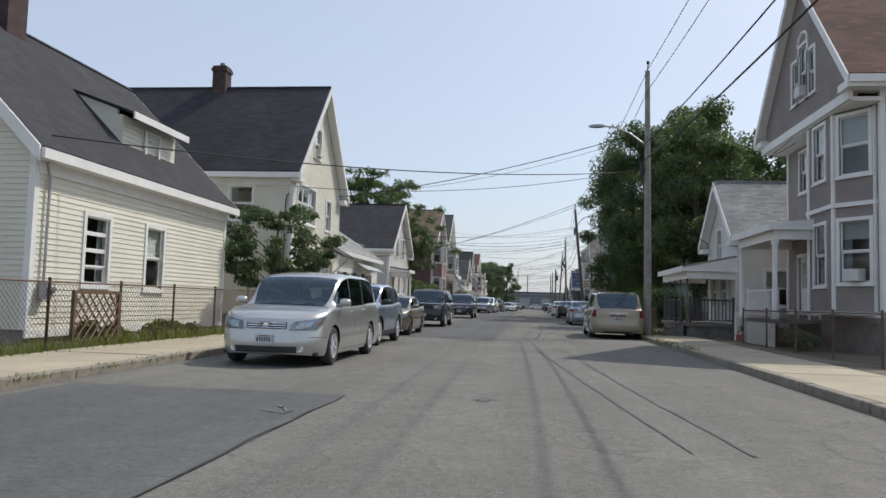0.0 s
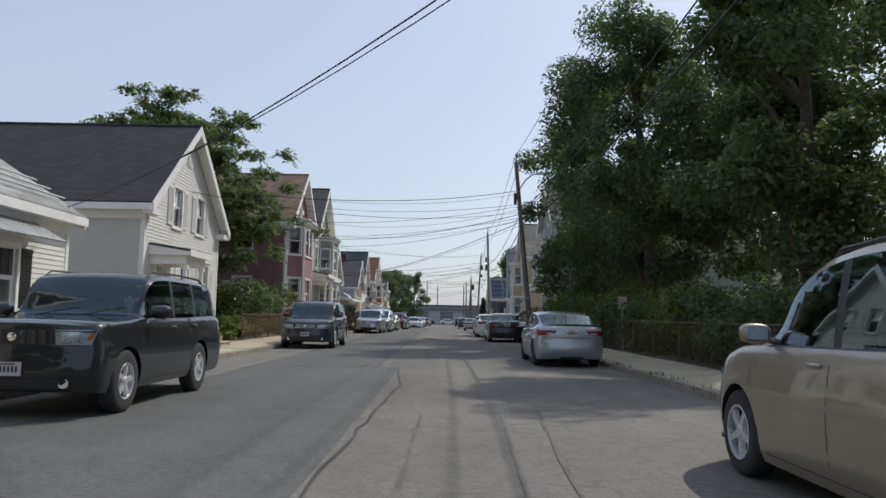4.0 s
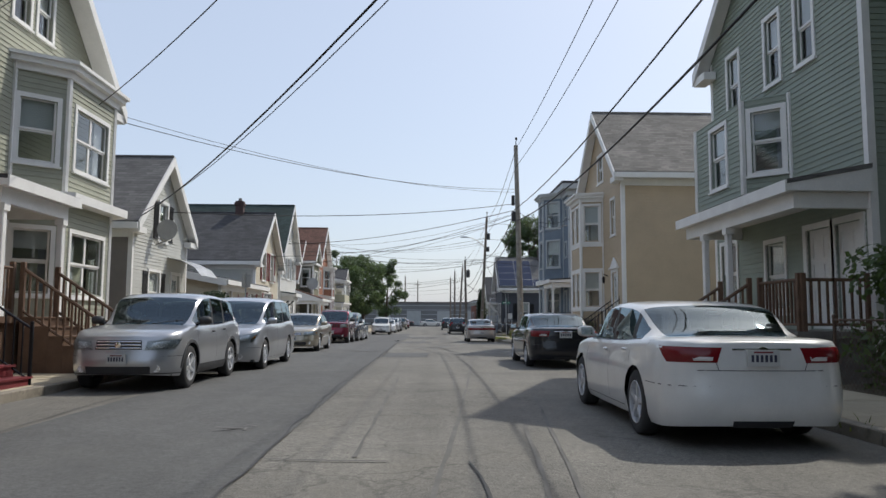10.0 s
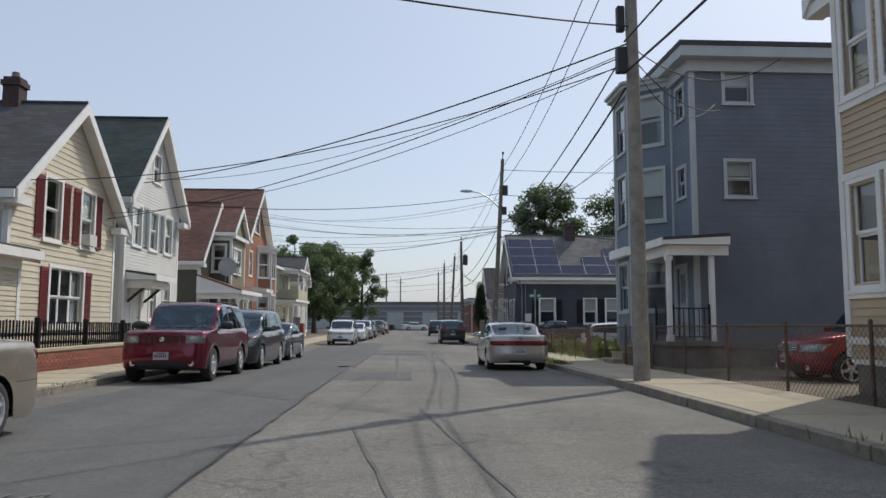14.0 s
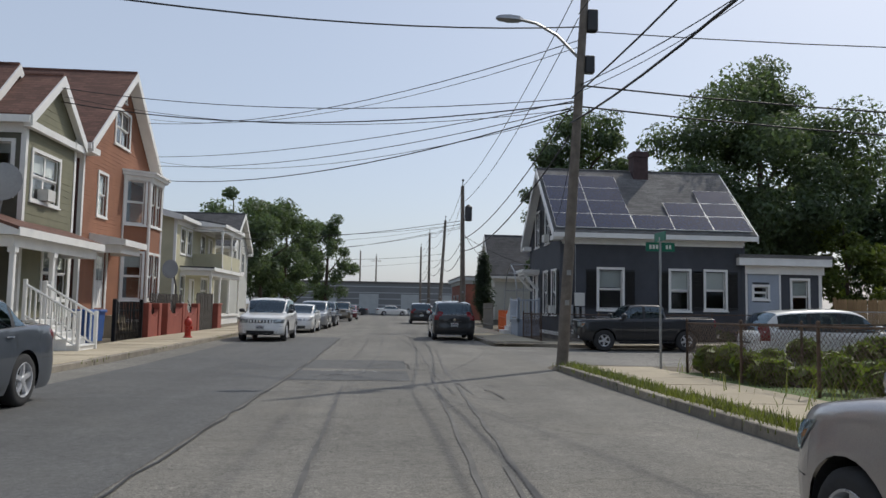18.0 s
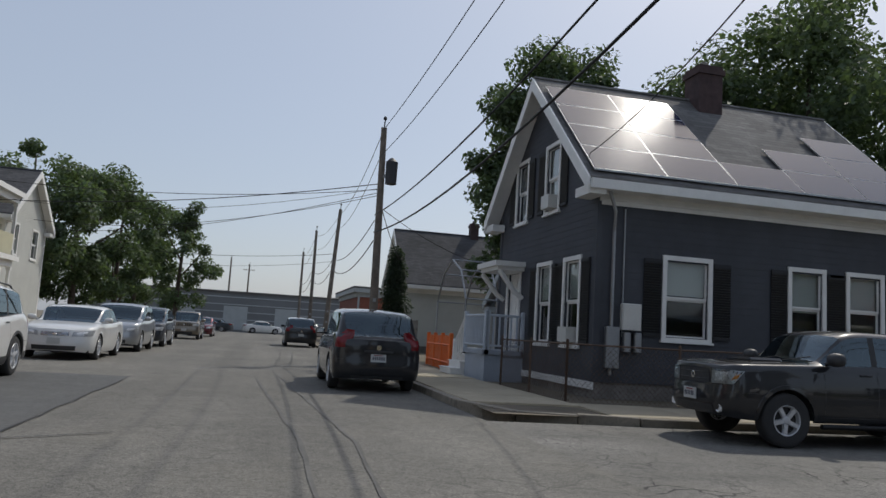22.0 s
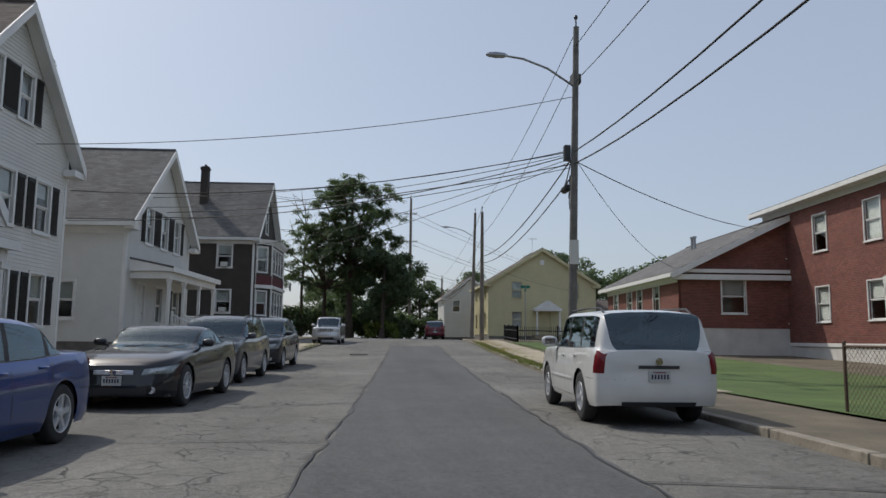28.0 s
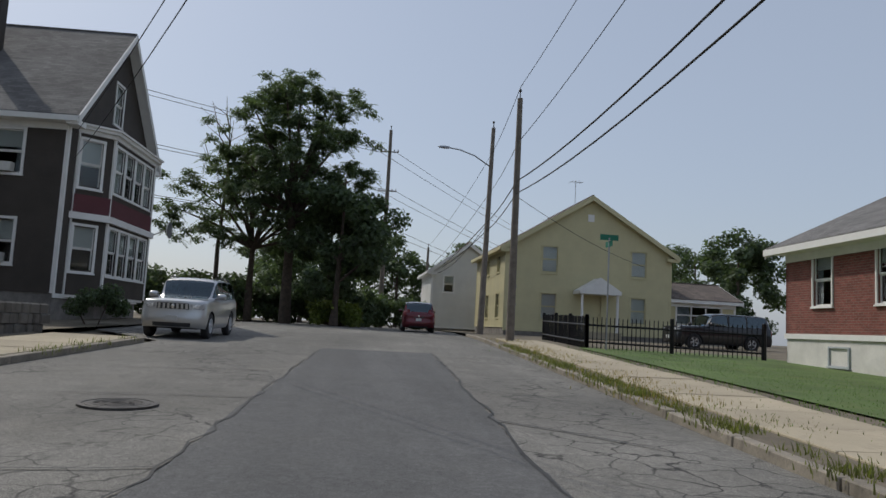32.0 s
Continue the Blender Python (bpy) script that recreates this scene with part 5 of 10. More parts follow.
h.chimney(3.0, 4.5, 6.8, 8.4, 0.5)
h = House("pale grey house with a dark roof behind the yellow house", "L", -11, 161.2, 6.5, 9, 0.5, 5.6, 8.0, GREYISH, R_DGREY, WHITE)
h.win("front", 1.0, 1.9, 3.8, 5.2).win("front", 4.2, 5.1, 3.8, 5.2).build()

# R1: taupe three-storey house with a cut-away bay under its gable
h = House("taupe shingled house with white trim, bay and tall gable", "R", 9.1, 28.05, 7.3, 12, 1.25, 7.9, 12.0, TAUPE, R_REDB, WHITE, ov=0.5, pitch=0.13, fov=1.0)
h.win("front", 1.3, 1.95, 5.3, 6.65, blind=0.6).door("front", 1.15, 2.05, 0.95, 3.05, glazed=0.5).door("front", 2.25, 3.0, 0.95, 3.05, glazed=0.5).build()
h.bay(3.05, 7.0, 0.7, 1.25, 6.83, ([], [(0.45, 1.3, 5.1, 6.7, {"blind": 0.45}), (0.45, 1.3, 2.0, 3.75, {"blind": 0.4})], [(0.2, 1.08, 5.05, 6.7, {"blind": 0.45}), (0.2, 1.08, 2.05, 3.75, {"blind": 0.3, "ac": True})]), cant=1.05, cornice=False)
# the gable stands out over the bay
wall_with_openings(h.top, "gable_front", (0, -0.72), (1, 0), 7.3, 6.98, 7.9, (3.65, 12.0), [(2.75, 3.3, 7.95, 9.3, {"kind": "window", "blind": 0.3}), (3.38, 4.08, 7.95, 9.65, {"kind": "window", "blind": 0.3, "ac": True}), (4.16, 4.7, 7.95, 9.3, {"kind": "window", "blind": 0.3})], TAUPE, WHITE, 0.13, False)
b = Mesh()
b.tube([(3.38 + 0.35 - 0.42 * math.cos(math.pi * k / 12), -0.745, 9.72 + 0.36 * math.sin(math.pi * k / 12)) for k in range(13)], 0.05, 6)
b.make("window_arch", WHITE, h.top)
b = Mesh()
b.box(-0.1, -0.74, 6.86, 7.4, 0.02, 6.975)
b.make("gable_soffit", WHITE, h.top)
b = Mesh()
b.box(-0.12, -0.86, 6.9, 7.42, -0.742, 7.16)
b.make("gable_cornice", WHITE, h.top)
b = Mesh()
b.prism([(2.95, 0), (4.02, -0.78), (6.03, -0.78), (7.1, 0)], 4.15, 4.27)
recalc(b.make("bay_belt_board", WHITE, h.top))
h.porch(0.45, 4.3, 1.75, 0.95, 3.6, (0.6, 4.2), WHITE, slope=0.2, floor=False)
b = Mesh()
b.box(1.2, -1.8, 0.83, 4.3, -0.71, 0.95)
b.box(0.2, -0.7, 0.83, 3.0, -0.01, 0.95)
b.make("porch_floor", GREY_WOOD, h.top)
for k in range(20):
    b = Mesh()
    b.box(1.25 + k * 0.15, -1.78, 0.1, 1.37 + k * 0.15, -1.75, 0.82)
    b.make("skirt_board", WHITE, h.top)
h.stairs(-0.1, 1.15, -0.71, 0.95, 4, BRICK_RED, rail=WHITE)
h.rail((1.3, -1.75), (4.1, -1.75), 0.95, 0.95, WHITE, gap=0.2, thick=0.035)

DARK_RAIL = mat("dark_grey_rail_paint", (0.07, 0.07, 0.075), 0.7, 0, 0.2)
# R2: small white house with a long porch
h = House("small white clapboard house with a pale roof", "R", 7.7, 34.05, 4.75, 9, 0.6, 4.15, 6.3, WHITE_SIDING, R_PALE, WHITE, ov=0.35)
h.win("front", 1.6, 2.3, 3.2, 4.5, blind=0.3).win("front", 0.6, 1.5, 1.3, 2.6).win("front", 2.2, 3.1, 1.3, 2.6).door("front", 3.5, 4.4, 0.7, 2.65).win("right", 1.0, 1.8, 1.4, 2.7).build()
h.porch(-0.6, 4.5, 1.8, 0.65, 2.55, (-0.5, 0.7, 1.9, 3.1, 4.4), R_PALE[0], slope=0.45, pw=0.028, postm=GREY_WOOD)
h.rail((-0.5, -1.75), (1.9, -1.75), 0.65, 0.65, DARK_RAIL)
h.rail((1.9, -1.75), (3.1, -1.75), 0.65, 0.65, DARK_RAIL)
h.rail((4.45, -1.7), (4.45, -0.1), 0.65, 0.65, DARK_RAIL)
h.stairs(3.2, 4.3, -1.9, 0.65, 3, GREY_WOOD)

# R4: grey-green three-storey house
h = House("grey-green clapboard three-storey house with a corner porch", "R", 7.4, 83.6, 6.9, 13, 0.8, 8.1, 11.0, GREEN3, R_GREY, WHITE, ov=0.35)
h.win("front", 1.1, 1.75, 6.35, 7.85, blind=0.5).win("front", 3.2, 3.85, 6.5, 8.0, blind=0.5).win("front", 4.6, 5.25, 6.5, 8.0, blind=0.5).win("front", 0.4, 1.3, 1.6, 3.1, blind=0.95).win("front", 2.9, 3.75, 1.4, 2.9).door("front", 4.7, 5.6, 1.0, 3.0).door("front", 5.75, 6.6, 1.0, 3.0)
h.win("right", 2.2, 3.0, 2.2, 3.4, blind=0.0).win("right", 6.5, 7.3, 5.0, 6.3).build()
h.bay(0.05, 4.2, 0.75, 3.95, 6.05, ([(0.2, 0.85, 4.4, 5.75, {"blind": 0.95})], [(1.0, 1.9, 4.35, 5.75, {"blind": 0.4})], [(0.2, 0.85, 4.4, 5.75, {})]), cant=0.7, wallm=GREEN3, cornice=False)
h.porch(1.6, 6.8, 1.3, 1.0, 3.35, (2.6, 3.9), R_GREY[0], slope=0.3)
h.rail((5.2, -1.25), (6.7, -1.25), 1.0, 1.0, BROWN_WOOD)
h.rail((6.75, -1.2), (6.75, -0.05), 1.0, 1.0, BROWN_WOOD)
h.stairs(3.6, 5.1, -1.4, 1.0, 5, BROWN_WOOD, rail=BROWN_WOOD)

# R5: butter yellow two-and-a-half storey house with a white bay
h = House("butter yellow clapboard house with white trim and a bay", "R", 7.15, 98.6, 6.6, 13, 0.75, 7.0, 9.95, BUTTER, R_TANGREY, WHITE, ov=0.35, split=True)
h.win("front", 2.85, 3.7, 7.1, 8.2, blind=0.3).win("front", 4.98, 5.55, 4.62, 6.0, blind=0.5).door("front", 5.02, 5.75, 1.1, 3.1, glazed=0.55, head=True).win("right", 8, 8.9, 4.5, 5.9).build()
sw = [(0.14, 0.76, 4.5, 6.02, {"blind": 0.5}), (0.14, 0.76, 1.75, 3.2, {"blind": 0.5})]
h.bay(1.15, 3.6, 0.9, 0.75, 6.35, (sw, [(0.2, 0.8, 4.5, 6.02, {"blind": 0.5}), (1.1, 1.7, 4.5, 6.02, {"blind": 0.5}), (0.2, 0.8, 1.75, 3.2, {"blind": 0.5}), (1.1, 1.7, 1.75, 3.2, {"blind": 0.5})], sw), cant=0.27, wallm=BUTTER)
for z in (0.98, 1.62, 3.32, 4.34):
    b = Mesh()
    b.prism([(1.08, 0), (1.38, -0.95), (3.37, -0.95), (3.67, 0)], z - 0.05, z + 0.05)
    recalc(b.make("bay_belt_board", WHITE, h.top))
h.stairs(4.75, 6.05, -0.01, 1.1, 5, CONCRETE, rail=BLACK_METAL)
l = Mesh()
l.lathe((4.3, -0.2, 2.85), 2, [(-0.15, 0.025), (-0.12, 0.05), (0.06, 0.065), (0.14, 0.015)], 6)
l.tube([(4.3, 0, 3.0), (4.3, -0.2, 3.08)], 0.02, 6)
l.make("wall_lantern", BLACK_METAL, h.top)
ch = Mesh()
ch.rbox(3.1, 9.0, 9.9, 3.5, 9.5, 10.4, 0.02)
ch.make("roof_vent_box", GALV, h.top)

# R6: slate blue flat-roofed three-storey house
h = House("slate blue shingled three-storey house with a flat roof", "R", 8.2, 113.1, 5.3, 12, 0.6, 9.0, 9.6, BLUE3, R_DGREY, GREY_TRIM, flat=True, pitch=0.16, sidem=BLUE_GREY)
h.win("right", 1.02, 1.78, 7.85, 8.85, blind=0.5).win("right", 1.0, 1.76, 5.05, 6.05, blind=0.4).win("right", 6.2, 7.1, 3.0, 4.2).win("front", 4.15, 4.75, 7.55, 8.5, blind=0.0).win("front", 4.15, 4.75, 5.15, 6.0, blind=0.0).door("front", 3.85, 4.6, 0.9, 3.0, glazed=0.5).build()
sw = [(0.3, 1.15, 7.05, 8.6, {"blind": 0.4}), (0.3, 1.15, 4.6, 6.2, {"blind": 0.5}), (0.3, 1.15, 1.75, 3.25, {"blind": 0.2})]
h.bay(0.15, 3.7, 1.1, 0.6, 9.0, (sw, [(0.3, 1.25, 7.05, 8.6, {}), (0.3, 1.25, 4.6, 6.2, {"blind": 0.5}), (0.3, 1.25, 1.75, 3.25, {"blind": 0.3})], sw), cant=1.0)
b = Mesh()
b.prism([(-0.1, 0), (1.0, -1.35), (2.85, -1.35), (3.45, -0.6), (3.45, 0)], 3.5, 3.78)
recalc(b.make("bay_belt_cornice", WHITE, h.top))
h.porch(3.5, 6.35, 1.65, 0.85, 3.4, (3.58, 6.28), R_DGREY[0], trim=WHITE, slope=0.12, y0=0.5)
b = Mesh()
b.rbox(6.2, -0.02, 0.85, 6.34, 0.12, 3.2, 0.015)
b.make("porch_post", WHITE, h.top)
h.rail((5.0, -1.1), (6.2, -1.1), 0.85, 0.85, BLACK_METAL)
h.rail((6.28, -1.05), (6.28, -0.05), 0.85, 0.85, BLACK_METAL)
h.stairs(3.75, 4.9, -1.27, 0.85, 4, CONCRETE)

# R7: charcoal corner house with solar panels
EAVE7 = 4.85
PALE_BLUE = mat("pale_blue_rail_paint", (0.50, 0.55, 0.62), 0.6, 0, 0.08)
h = House("charcoal shingled corner house with white trim and solar panels", "R", 7.4, 144.5, 6.5, 7.95, 0.45, EAVE7, 7.75, CHARCOAL, R_GREY, WHITE, ov=0.4, pitch=0.145, corner=CHARCOAL)
h.win("front", 1.3, 2.1, 4.4, 6.0, shutters=BLACK_SHUT, blind=0.0).win("front", 3.5, 4.3, 4.4, 6.0, shutters=BLACK_SHUT, ac=True, blind=0.9).win("front", 3.2, 4.0, 1.2, 3.05, shutters=BLACK_SHUT).win("front", 4.9, 5.7, 1.2, 3.05, shutters=BLACK_SHUT, ac=True).door("front", 0.9, 1.8, 0.9, 3.0)
h.win("right", 1.62, 2.62, 1.45, 3.1, blind=0.45, shutters=BLACK_SHUT).win("right", 4.72, 5.52, 1.45, 3.1, blind=0.55, shutters=BLACK_SHUT).win("right", 6.25, 7.1, 1.5, 3.1, blind=0.5, shutters=BLACK_SHUT).build()
h.chimney(3.4, 4.4, 6.9, 8.8, 0.7)
# solar panels, meters and door hood of the charcoal house
PV = mat("solar_cell_glass", (0.010, 0.020, 0.055), 0.05, 0.0, 0.2, 8, 60, 0)
sl = (7.75 - EAVE7) / 3.25
un = math.hypot(1, sl)
for col in range(5):
    for row in range(4):
        if (col, row) in ((2, 1), (2, 2), (2, 3), (3, 2), (3, 3), (4, 3)):
            continue
        pm, y0 = Mesh(), -0.28 + col * 1.7
        ps = []
        for off in (0.1 + row * 1.03, 0.1 + row * 1.03 + 1.01):
            hx = 6.9 - off / un
            ps.append((hx, EAVE7 + sl * (6.5 - hx)))
        (xa, za), (xb, zb_) = ps
        for lo_, hi_, m_ in ((0.24, 0.28, 0), (0.28, 0.284, 1)):
            i = 0.0 if m_ == 0 else 0.014
            fx, fz = (xb - xa) * i, (zb_ - za) * i
            ring = [(xa + fx, y0 + i, za + fz), (xa + fx, y0 + 1.685 - i, za + fz), (xb - fx, y0 + 1.685 - i, zb_ - fz), (xb - fx, y0 + i, zb_ - fz)]
            pm.hexa([(x, y, z + lo_) for x, y, z in ring] + [(x, y, z + hi_) for x, y, z in ring], m_)
        recalc(pm.make("solar_panel", [GALV, PV], h.top))
q = Mesh()
q.box(6.53, 0.0, EAVE7 - 0.62, 6.56, 7.95, EAVE7 - 0.36)
q.box(6.53, 0.0, EAVE7 - 0.60, 6.6, 7.95, EAVE7 - 0.55)
q.make("frieze_board", WHITE, h.top)
pi = Mesh()
pi.tube([(6.56, 0.35, 0.6), (6.56, 0.35, 3.6), (6.7, 0.3, 4.0), (6.8, 0.1, 4.4)], 0.04, 6)
pi.make("downpipe", GALV, h.top)
pi = Mesh()
pi.tube([(6.54, 0.6, 1.4), (6.54, 0.6, 4.1)], 0.02, 6)
pi.make("service_conduit", GALV, h.top)
for y0, y1, z0, z1, m_, nm in ((0.55, 0.98, 1.55, 2.1, AC_WHITE, "inverter_box"), (0.2, 0.5, 0.75, 1.6, GALV, "meter_cabinet"), (0.6, 0.75, 1.1, 1.5, GALV, "electric_meter"), (0.85, 1.0, 1.1, 1.5, GALV, "electric_meter")):
    q = Mesh()
    q.rbox(6.53, y0, z0, 6.68, y1, z1, 0.02)
    q.make(nm, m_, h.top)
h.box("door_hood", WHITE, 0.5, -0.85, 3.12, 2.2, 0, 3.26)
h.box("hood_moulding", WHITE, 0.58, -0.76, 3.02, 2.12, 0, 3.12)
h.box("porch_floor", BLUE_SIDING, 0.4, -1.1, 0.78, 2.35, 0, 0.9)
h.box("porch_skirt", BLUE_SIDING, 0.45, -1.05, 0.0, 2.3, 0, 0.78)
for u in (0.55, 2.1):
    b = Mesh()
    b.tube([(u, -0.03, 2.3), (u, -0.25, 2.45), (u, -0.7, 3.0)], 0.07, 6)
    b.make("hood_bracket", WHITE, h.top)
h.rail((0.4, -1.05), (2.3, -1.05), 0.9, 0.9, PALE_BLUE, gap=0.14, thick=0.05)
h.rail((2.3, -1.0), (2.3, -0.05), 0.9, 0.9, PALE_BLUE, gap=0.14, thick=0.05)
h.stairs(-0.9, 0.4, -0.35, 0.9, 4, WHITE)
h.rail((0.35, -1.05), (-0.75, -1.05), 0.9, 0.1, WHITE, gap=0.2, thick=0.05)
# flat-roofed wing behind the charcoal house
h = House("low flat-roofed wing with pale blue and charcoal walls", "R", 15.42, 143.4, 5.3, 3.4, 0.3, 3.2, 3.5, CHARCOAL, R_GREY, WHITE, flat=True, pitch=0.14, name="house_wing")
h.win("right", 0.4, 1.0, 1.9, 2.4, blind=0.0).win("right", 2.1, 2.8, 1.3, 2.7).build()
for k in range(20):      # pale blue boards on the near half of the side wall
    z = 0.32 + k * 0.142
    for a, b in ((0.13, 0.33), (1.07, 1.5)) if 1.72 < z < 2.5 else ((0.13, 1.5),):
        m = Mesh()
        m.hexa([(5.31, a, z), (5.345, a, z), (5.345, b, z), (5.31, b, z), (5.31, a, z + 0.14), (5.328, a, z + 0.14), (5.328, b, z + 0.14), (5.31, b, z + 0.14)])
        m.make("clapboard", BLUE_SIDING, h.top)
h.box("corner_board", WHITE, 5.31, 1.5, 0.3, 5.36, 1.58, 3.2)
# garage behind an arched steel frame, north of the charcoal house
h = House("small grey garage with a white roller door", "R", 9.5, 151.5, 4.2, 6, 0.1, 2.6, 3.9, GREYISH, R_GREY, GREY_TRIM, name="garage")
h.door("front", 0.8, 3.4, 0.12, 2.3, col=WHITE).build()
ar = Mesh()
for x in (7.2, 8.3, 9.4):
    ar.tube([(x, 147.4, 0), (x, 147.4, 2.3), (x, 148.2, 3.3), (x, 149.4, 3.75), (x, 150.6, 3.3), (x, 151.4, 2.3), (x, 151.4, 0)], 0.035, 6)
for y, z in ((147.4, 2.3), (148.2, 3.3), (149.4, 3.75), (150.6, 3.3), (151.4, 2.3)):
    ar.tube([(7.2, y, z), (9.4, y, z)], 0.03, 6)
tagged(ar.make("carport_frame", GALV), "arched bare steel carport frame beside the garage", "carport")
h = House("grey clapboard house with a dark grey roof and chimney", "R", 8.4, 170.6, 6.2, 12, 0.5, 4.1, 7.15, GREYISH, R_DGREY, WHITE)
h.win("front", 1.2, 2.0, 1.4, 2.8).win("front", 4.0, 4.8, 1.4, 2.8).win("front", 2.7, 3.5, 4.3, 5.5).build()
h.chimney(3.1, 4.6, 6.5, 8.1, 0.5)
h = House("low flat-roofed brick shop building", "R", 8.0, 196, 14, 12, 0.1, 4.0, 4.5, BRICK_RED, R_GREY, GREY_TRIM, flat=True, pitch=0, name="shop_building")
h.win("front", 2, 4, 1.0, 2.6, mull=1).win("front", 6, 8, 1.0, 2.6, mull=1).win("right", 2, 3.5, 1, 2.6).build()
# long grey warehouse that closes the street
METAL_WALL = mat("grey_ribbed_steel", (0.20, 0.21, 0.22), 0.6, 0.3, 0.08, 0.3)
wh = empty("warehouse", pose(-20, 224, gz(0, 224)), "long low grey steel-clad warehouse with horizontal ribs", "warehouse")
m = Mesh()
m.box(0, 0, -0.3, 42, 25, 4.9)
m.make("wall", METAL_WALL, wh)
for k in range(5):
    m = Mesh()
    m.box(-0.02, -0.07, 0.5 + k * 0.95, 42.02, -0.003, 0.62 + k * 0.95)
    m.make("rib", GREY_TRIM, wh)
m = Mesh()
m.box(-0.2, -0.2, 4.9, 42.2, 25.2, 5.15)
m.make("roof", R_GREY[0], wh)
for k in range(6):
    m = Mesh()
    m.box(3 + k * 6.5, -0.05, 0.2, 6 + k * 6.5, 0.02, 3.2)
    m.make("loading_door", GREY_TRIM, wh)

# ---- side street, north side ----
T = -3.0
h = House("dark navy shingled house with white trim and a brown-grey roof", "EN", 29.9, 137.2, 6.3, 13, 0.5, 4.2, 7.2, NAVY, R_TAN, WHITE, turn=T, ov=0.4, pitch=0.2)
h.win("front", 0.95, 1.75, 3.85, 5.2, ac=True).win("front", 2.85, 3.65, 3.85, 5.2, ac=True).win("front", 0.5, 1.3, 1.3, 2.85).win("front", 2.3, 3.1, 1.3, 2.85).door("front", 4.3, 5.2, 0.7, 2.8)
h.win("left", 4.8, 5.9, 1.2, 2.4, blind=0.3).win("left", 7.8, 8.9, 1.2, 2.4, blind=0.3).build()
h.chimney(1.6, 5.0, 5.0, 7.5, 0.55)
dp = Mesh()
dp.tube([(-0.08, -0.08, 0.3), (-0.08, -0.08, 3.7), (-0.3, -0.2, 4.0)], 0.04, 6)
dp.make("downpipe", WHITE, h.top)
h.porch(4.0, 5.6, 1.0, 0.7, 2.9, (4.1, 5.5), R_TAN[0], slope=0.3, floorm=CONCRETE)
h = House("tall white clapboard house with black shutters and shed dormer", "EN", 36.6, 138.4, 7.1, 17, 0.6, 6.8, 10.4, WHITE_SIDING, R_TAN, WHITE, turn=T, ov=0.4)
h.win("front", 2.2, 2.9, 7.3, 8.7, shutters=BLACK_SHUT).win("front", 3.9, 4.6, 7.3, 8.7, shutters=BLACK_SHUT)
for u in (1.0, 3.1, 5.2):
    h.win("front", u, u + 0.85, 4.2, 5.7, shutters=BLACK_SHUT).win("front", u, u + 0.85, 1.4, 2.9, shutters=BLACK_SHUT)
h.build()
dm = Mesh()
dm.box(0.9, 1.0, 7.3, 3.3, 16, 9.95)
dm = dm.make("shed_dormer", WHITE_SIDING, h.top)
r = Mesh()
r.hexa([(0.5, 0.7, 9.7), (3.6, 0.7, 10.4), (3.6, 16.3, 10.4), (0.5, 16.3, 9.7), (0.5, 0.7, 9.85), (3.6, 0.7, 10.55), (3.6, 16.3, 10.55), (0.5, 16.3, 9.85)])
r.make("dormer_roof", R_GREY[0], dm)
for k in range(5):
    window(h.top, lambda u, n, z: (0.73 - n, 16 - u, z), 1.2 + k * 2.9, 1.95 + k * 2.9, 8.5, 9.4, WHITE, 0.03, 0.0, sash=BLACK_SHUT)
h = House("cream white clapboard house with a columned porch", "EN", 48.6, 137.6, 8.1, 11, 0.6, 5.5, 9.0, WHITE_SIDING, R_GREY, WHITE, turn=T, ov=0.4)
h.win("front", 2.0, 2.8, 4.7, 6.2, shutters=BLACK_SHUT).win("front", 3.9, 4.7, 4.7, 6.2, shutters=BLACK_SHUT).win("front", 5.7, 6.5, 4.7, 6.2, shutters=BLACK_SHUT).win("front", 5.9, 6.7, 1.4, 2.9, shutters=BLACK_SHUT).win("front", 3.6, 4.4, 1.4, 2.9).door("front", 1.3, 2.2, 0.8, 2.9).win("left", 1.9, 2.9, 1.5, 2.9, blind=0.5).win("left", 5.2, 6.1, 4.2, 5.3).build()
h.porch(0.6, 7.4, 1.5, 0.8, 3.3, (0.7, 2.6, 4.9, 7.3), R_GREY[0], slope=0.35)
h.rail((2.7, -1.45), (7.2, -1.45), 0.8, 0.8, WHITE)
h.stairs(0.9, 2.4, -1.6, 0.8, 5, WHITE, rail=WHITE)
h = House("large dark brown shingled house with white trim and stacked bays", "EN", 74.0, 136.7, 8.9, 14, 0.9, 7.7, 12.2, DARK_BROWN, R_GREY, WHITE, turn=T, ov=0.45, pitch=0.16)
h.win("left", 1.6, 2.6, 5.2, 6.8, ac=True, blind=0.4).win("left", 1.6, 2.6, 1.9, 3.5, ac=True).win("left", 5.8, 6.8, 5.2, 6.8).win("left", 5.8, 6.8, 1.9, 3.5).win("left", 9.5, 10.5, 5.2, 6.8).win("left", 9.5, 10.5, 1.9, 3.5).win("front", 4.0, 4.9, 8.3, 10.0).build()
st = [(0.15, 0.95, 5.0, 6.8, {}), (0.15, 0.95, 1.8, 3.5, {})]
sf = [(0.2 + k * 1.15, 1.15 + k * 1.15, z, z + 1.8, {}) for k in range(4) for z in (5.0, 1.75)]
h.bay(0.8, 7.8, 1.0, 0.9, 7.2, (st, sf, st), cant=1.0)
b = Mesh()
b.prism([(0.6, 0), (1.6, -1.15), (7.0, -1.15), (8.0, 0)], 3.75, 4.0)
recalc(b.make("bay_belt_cornice", WHITE, h.top))
b = Mesh()
b.prism([(0.72, 0), (1.72, -1.05), (6.88, -1.05), (7.88, 0)], 4.0, 4.7)
recalc(b.make("bay_panel_band", MAROON_BAND, h.top))
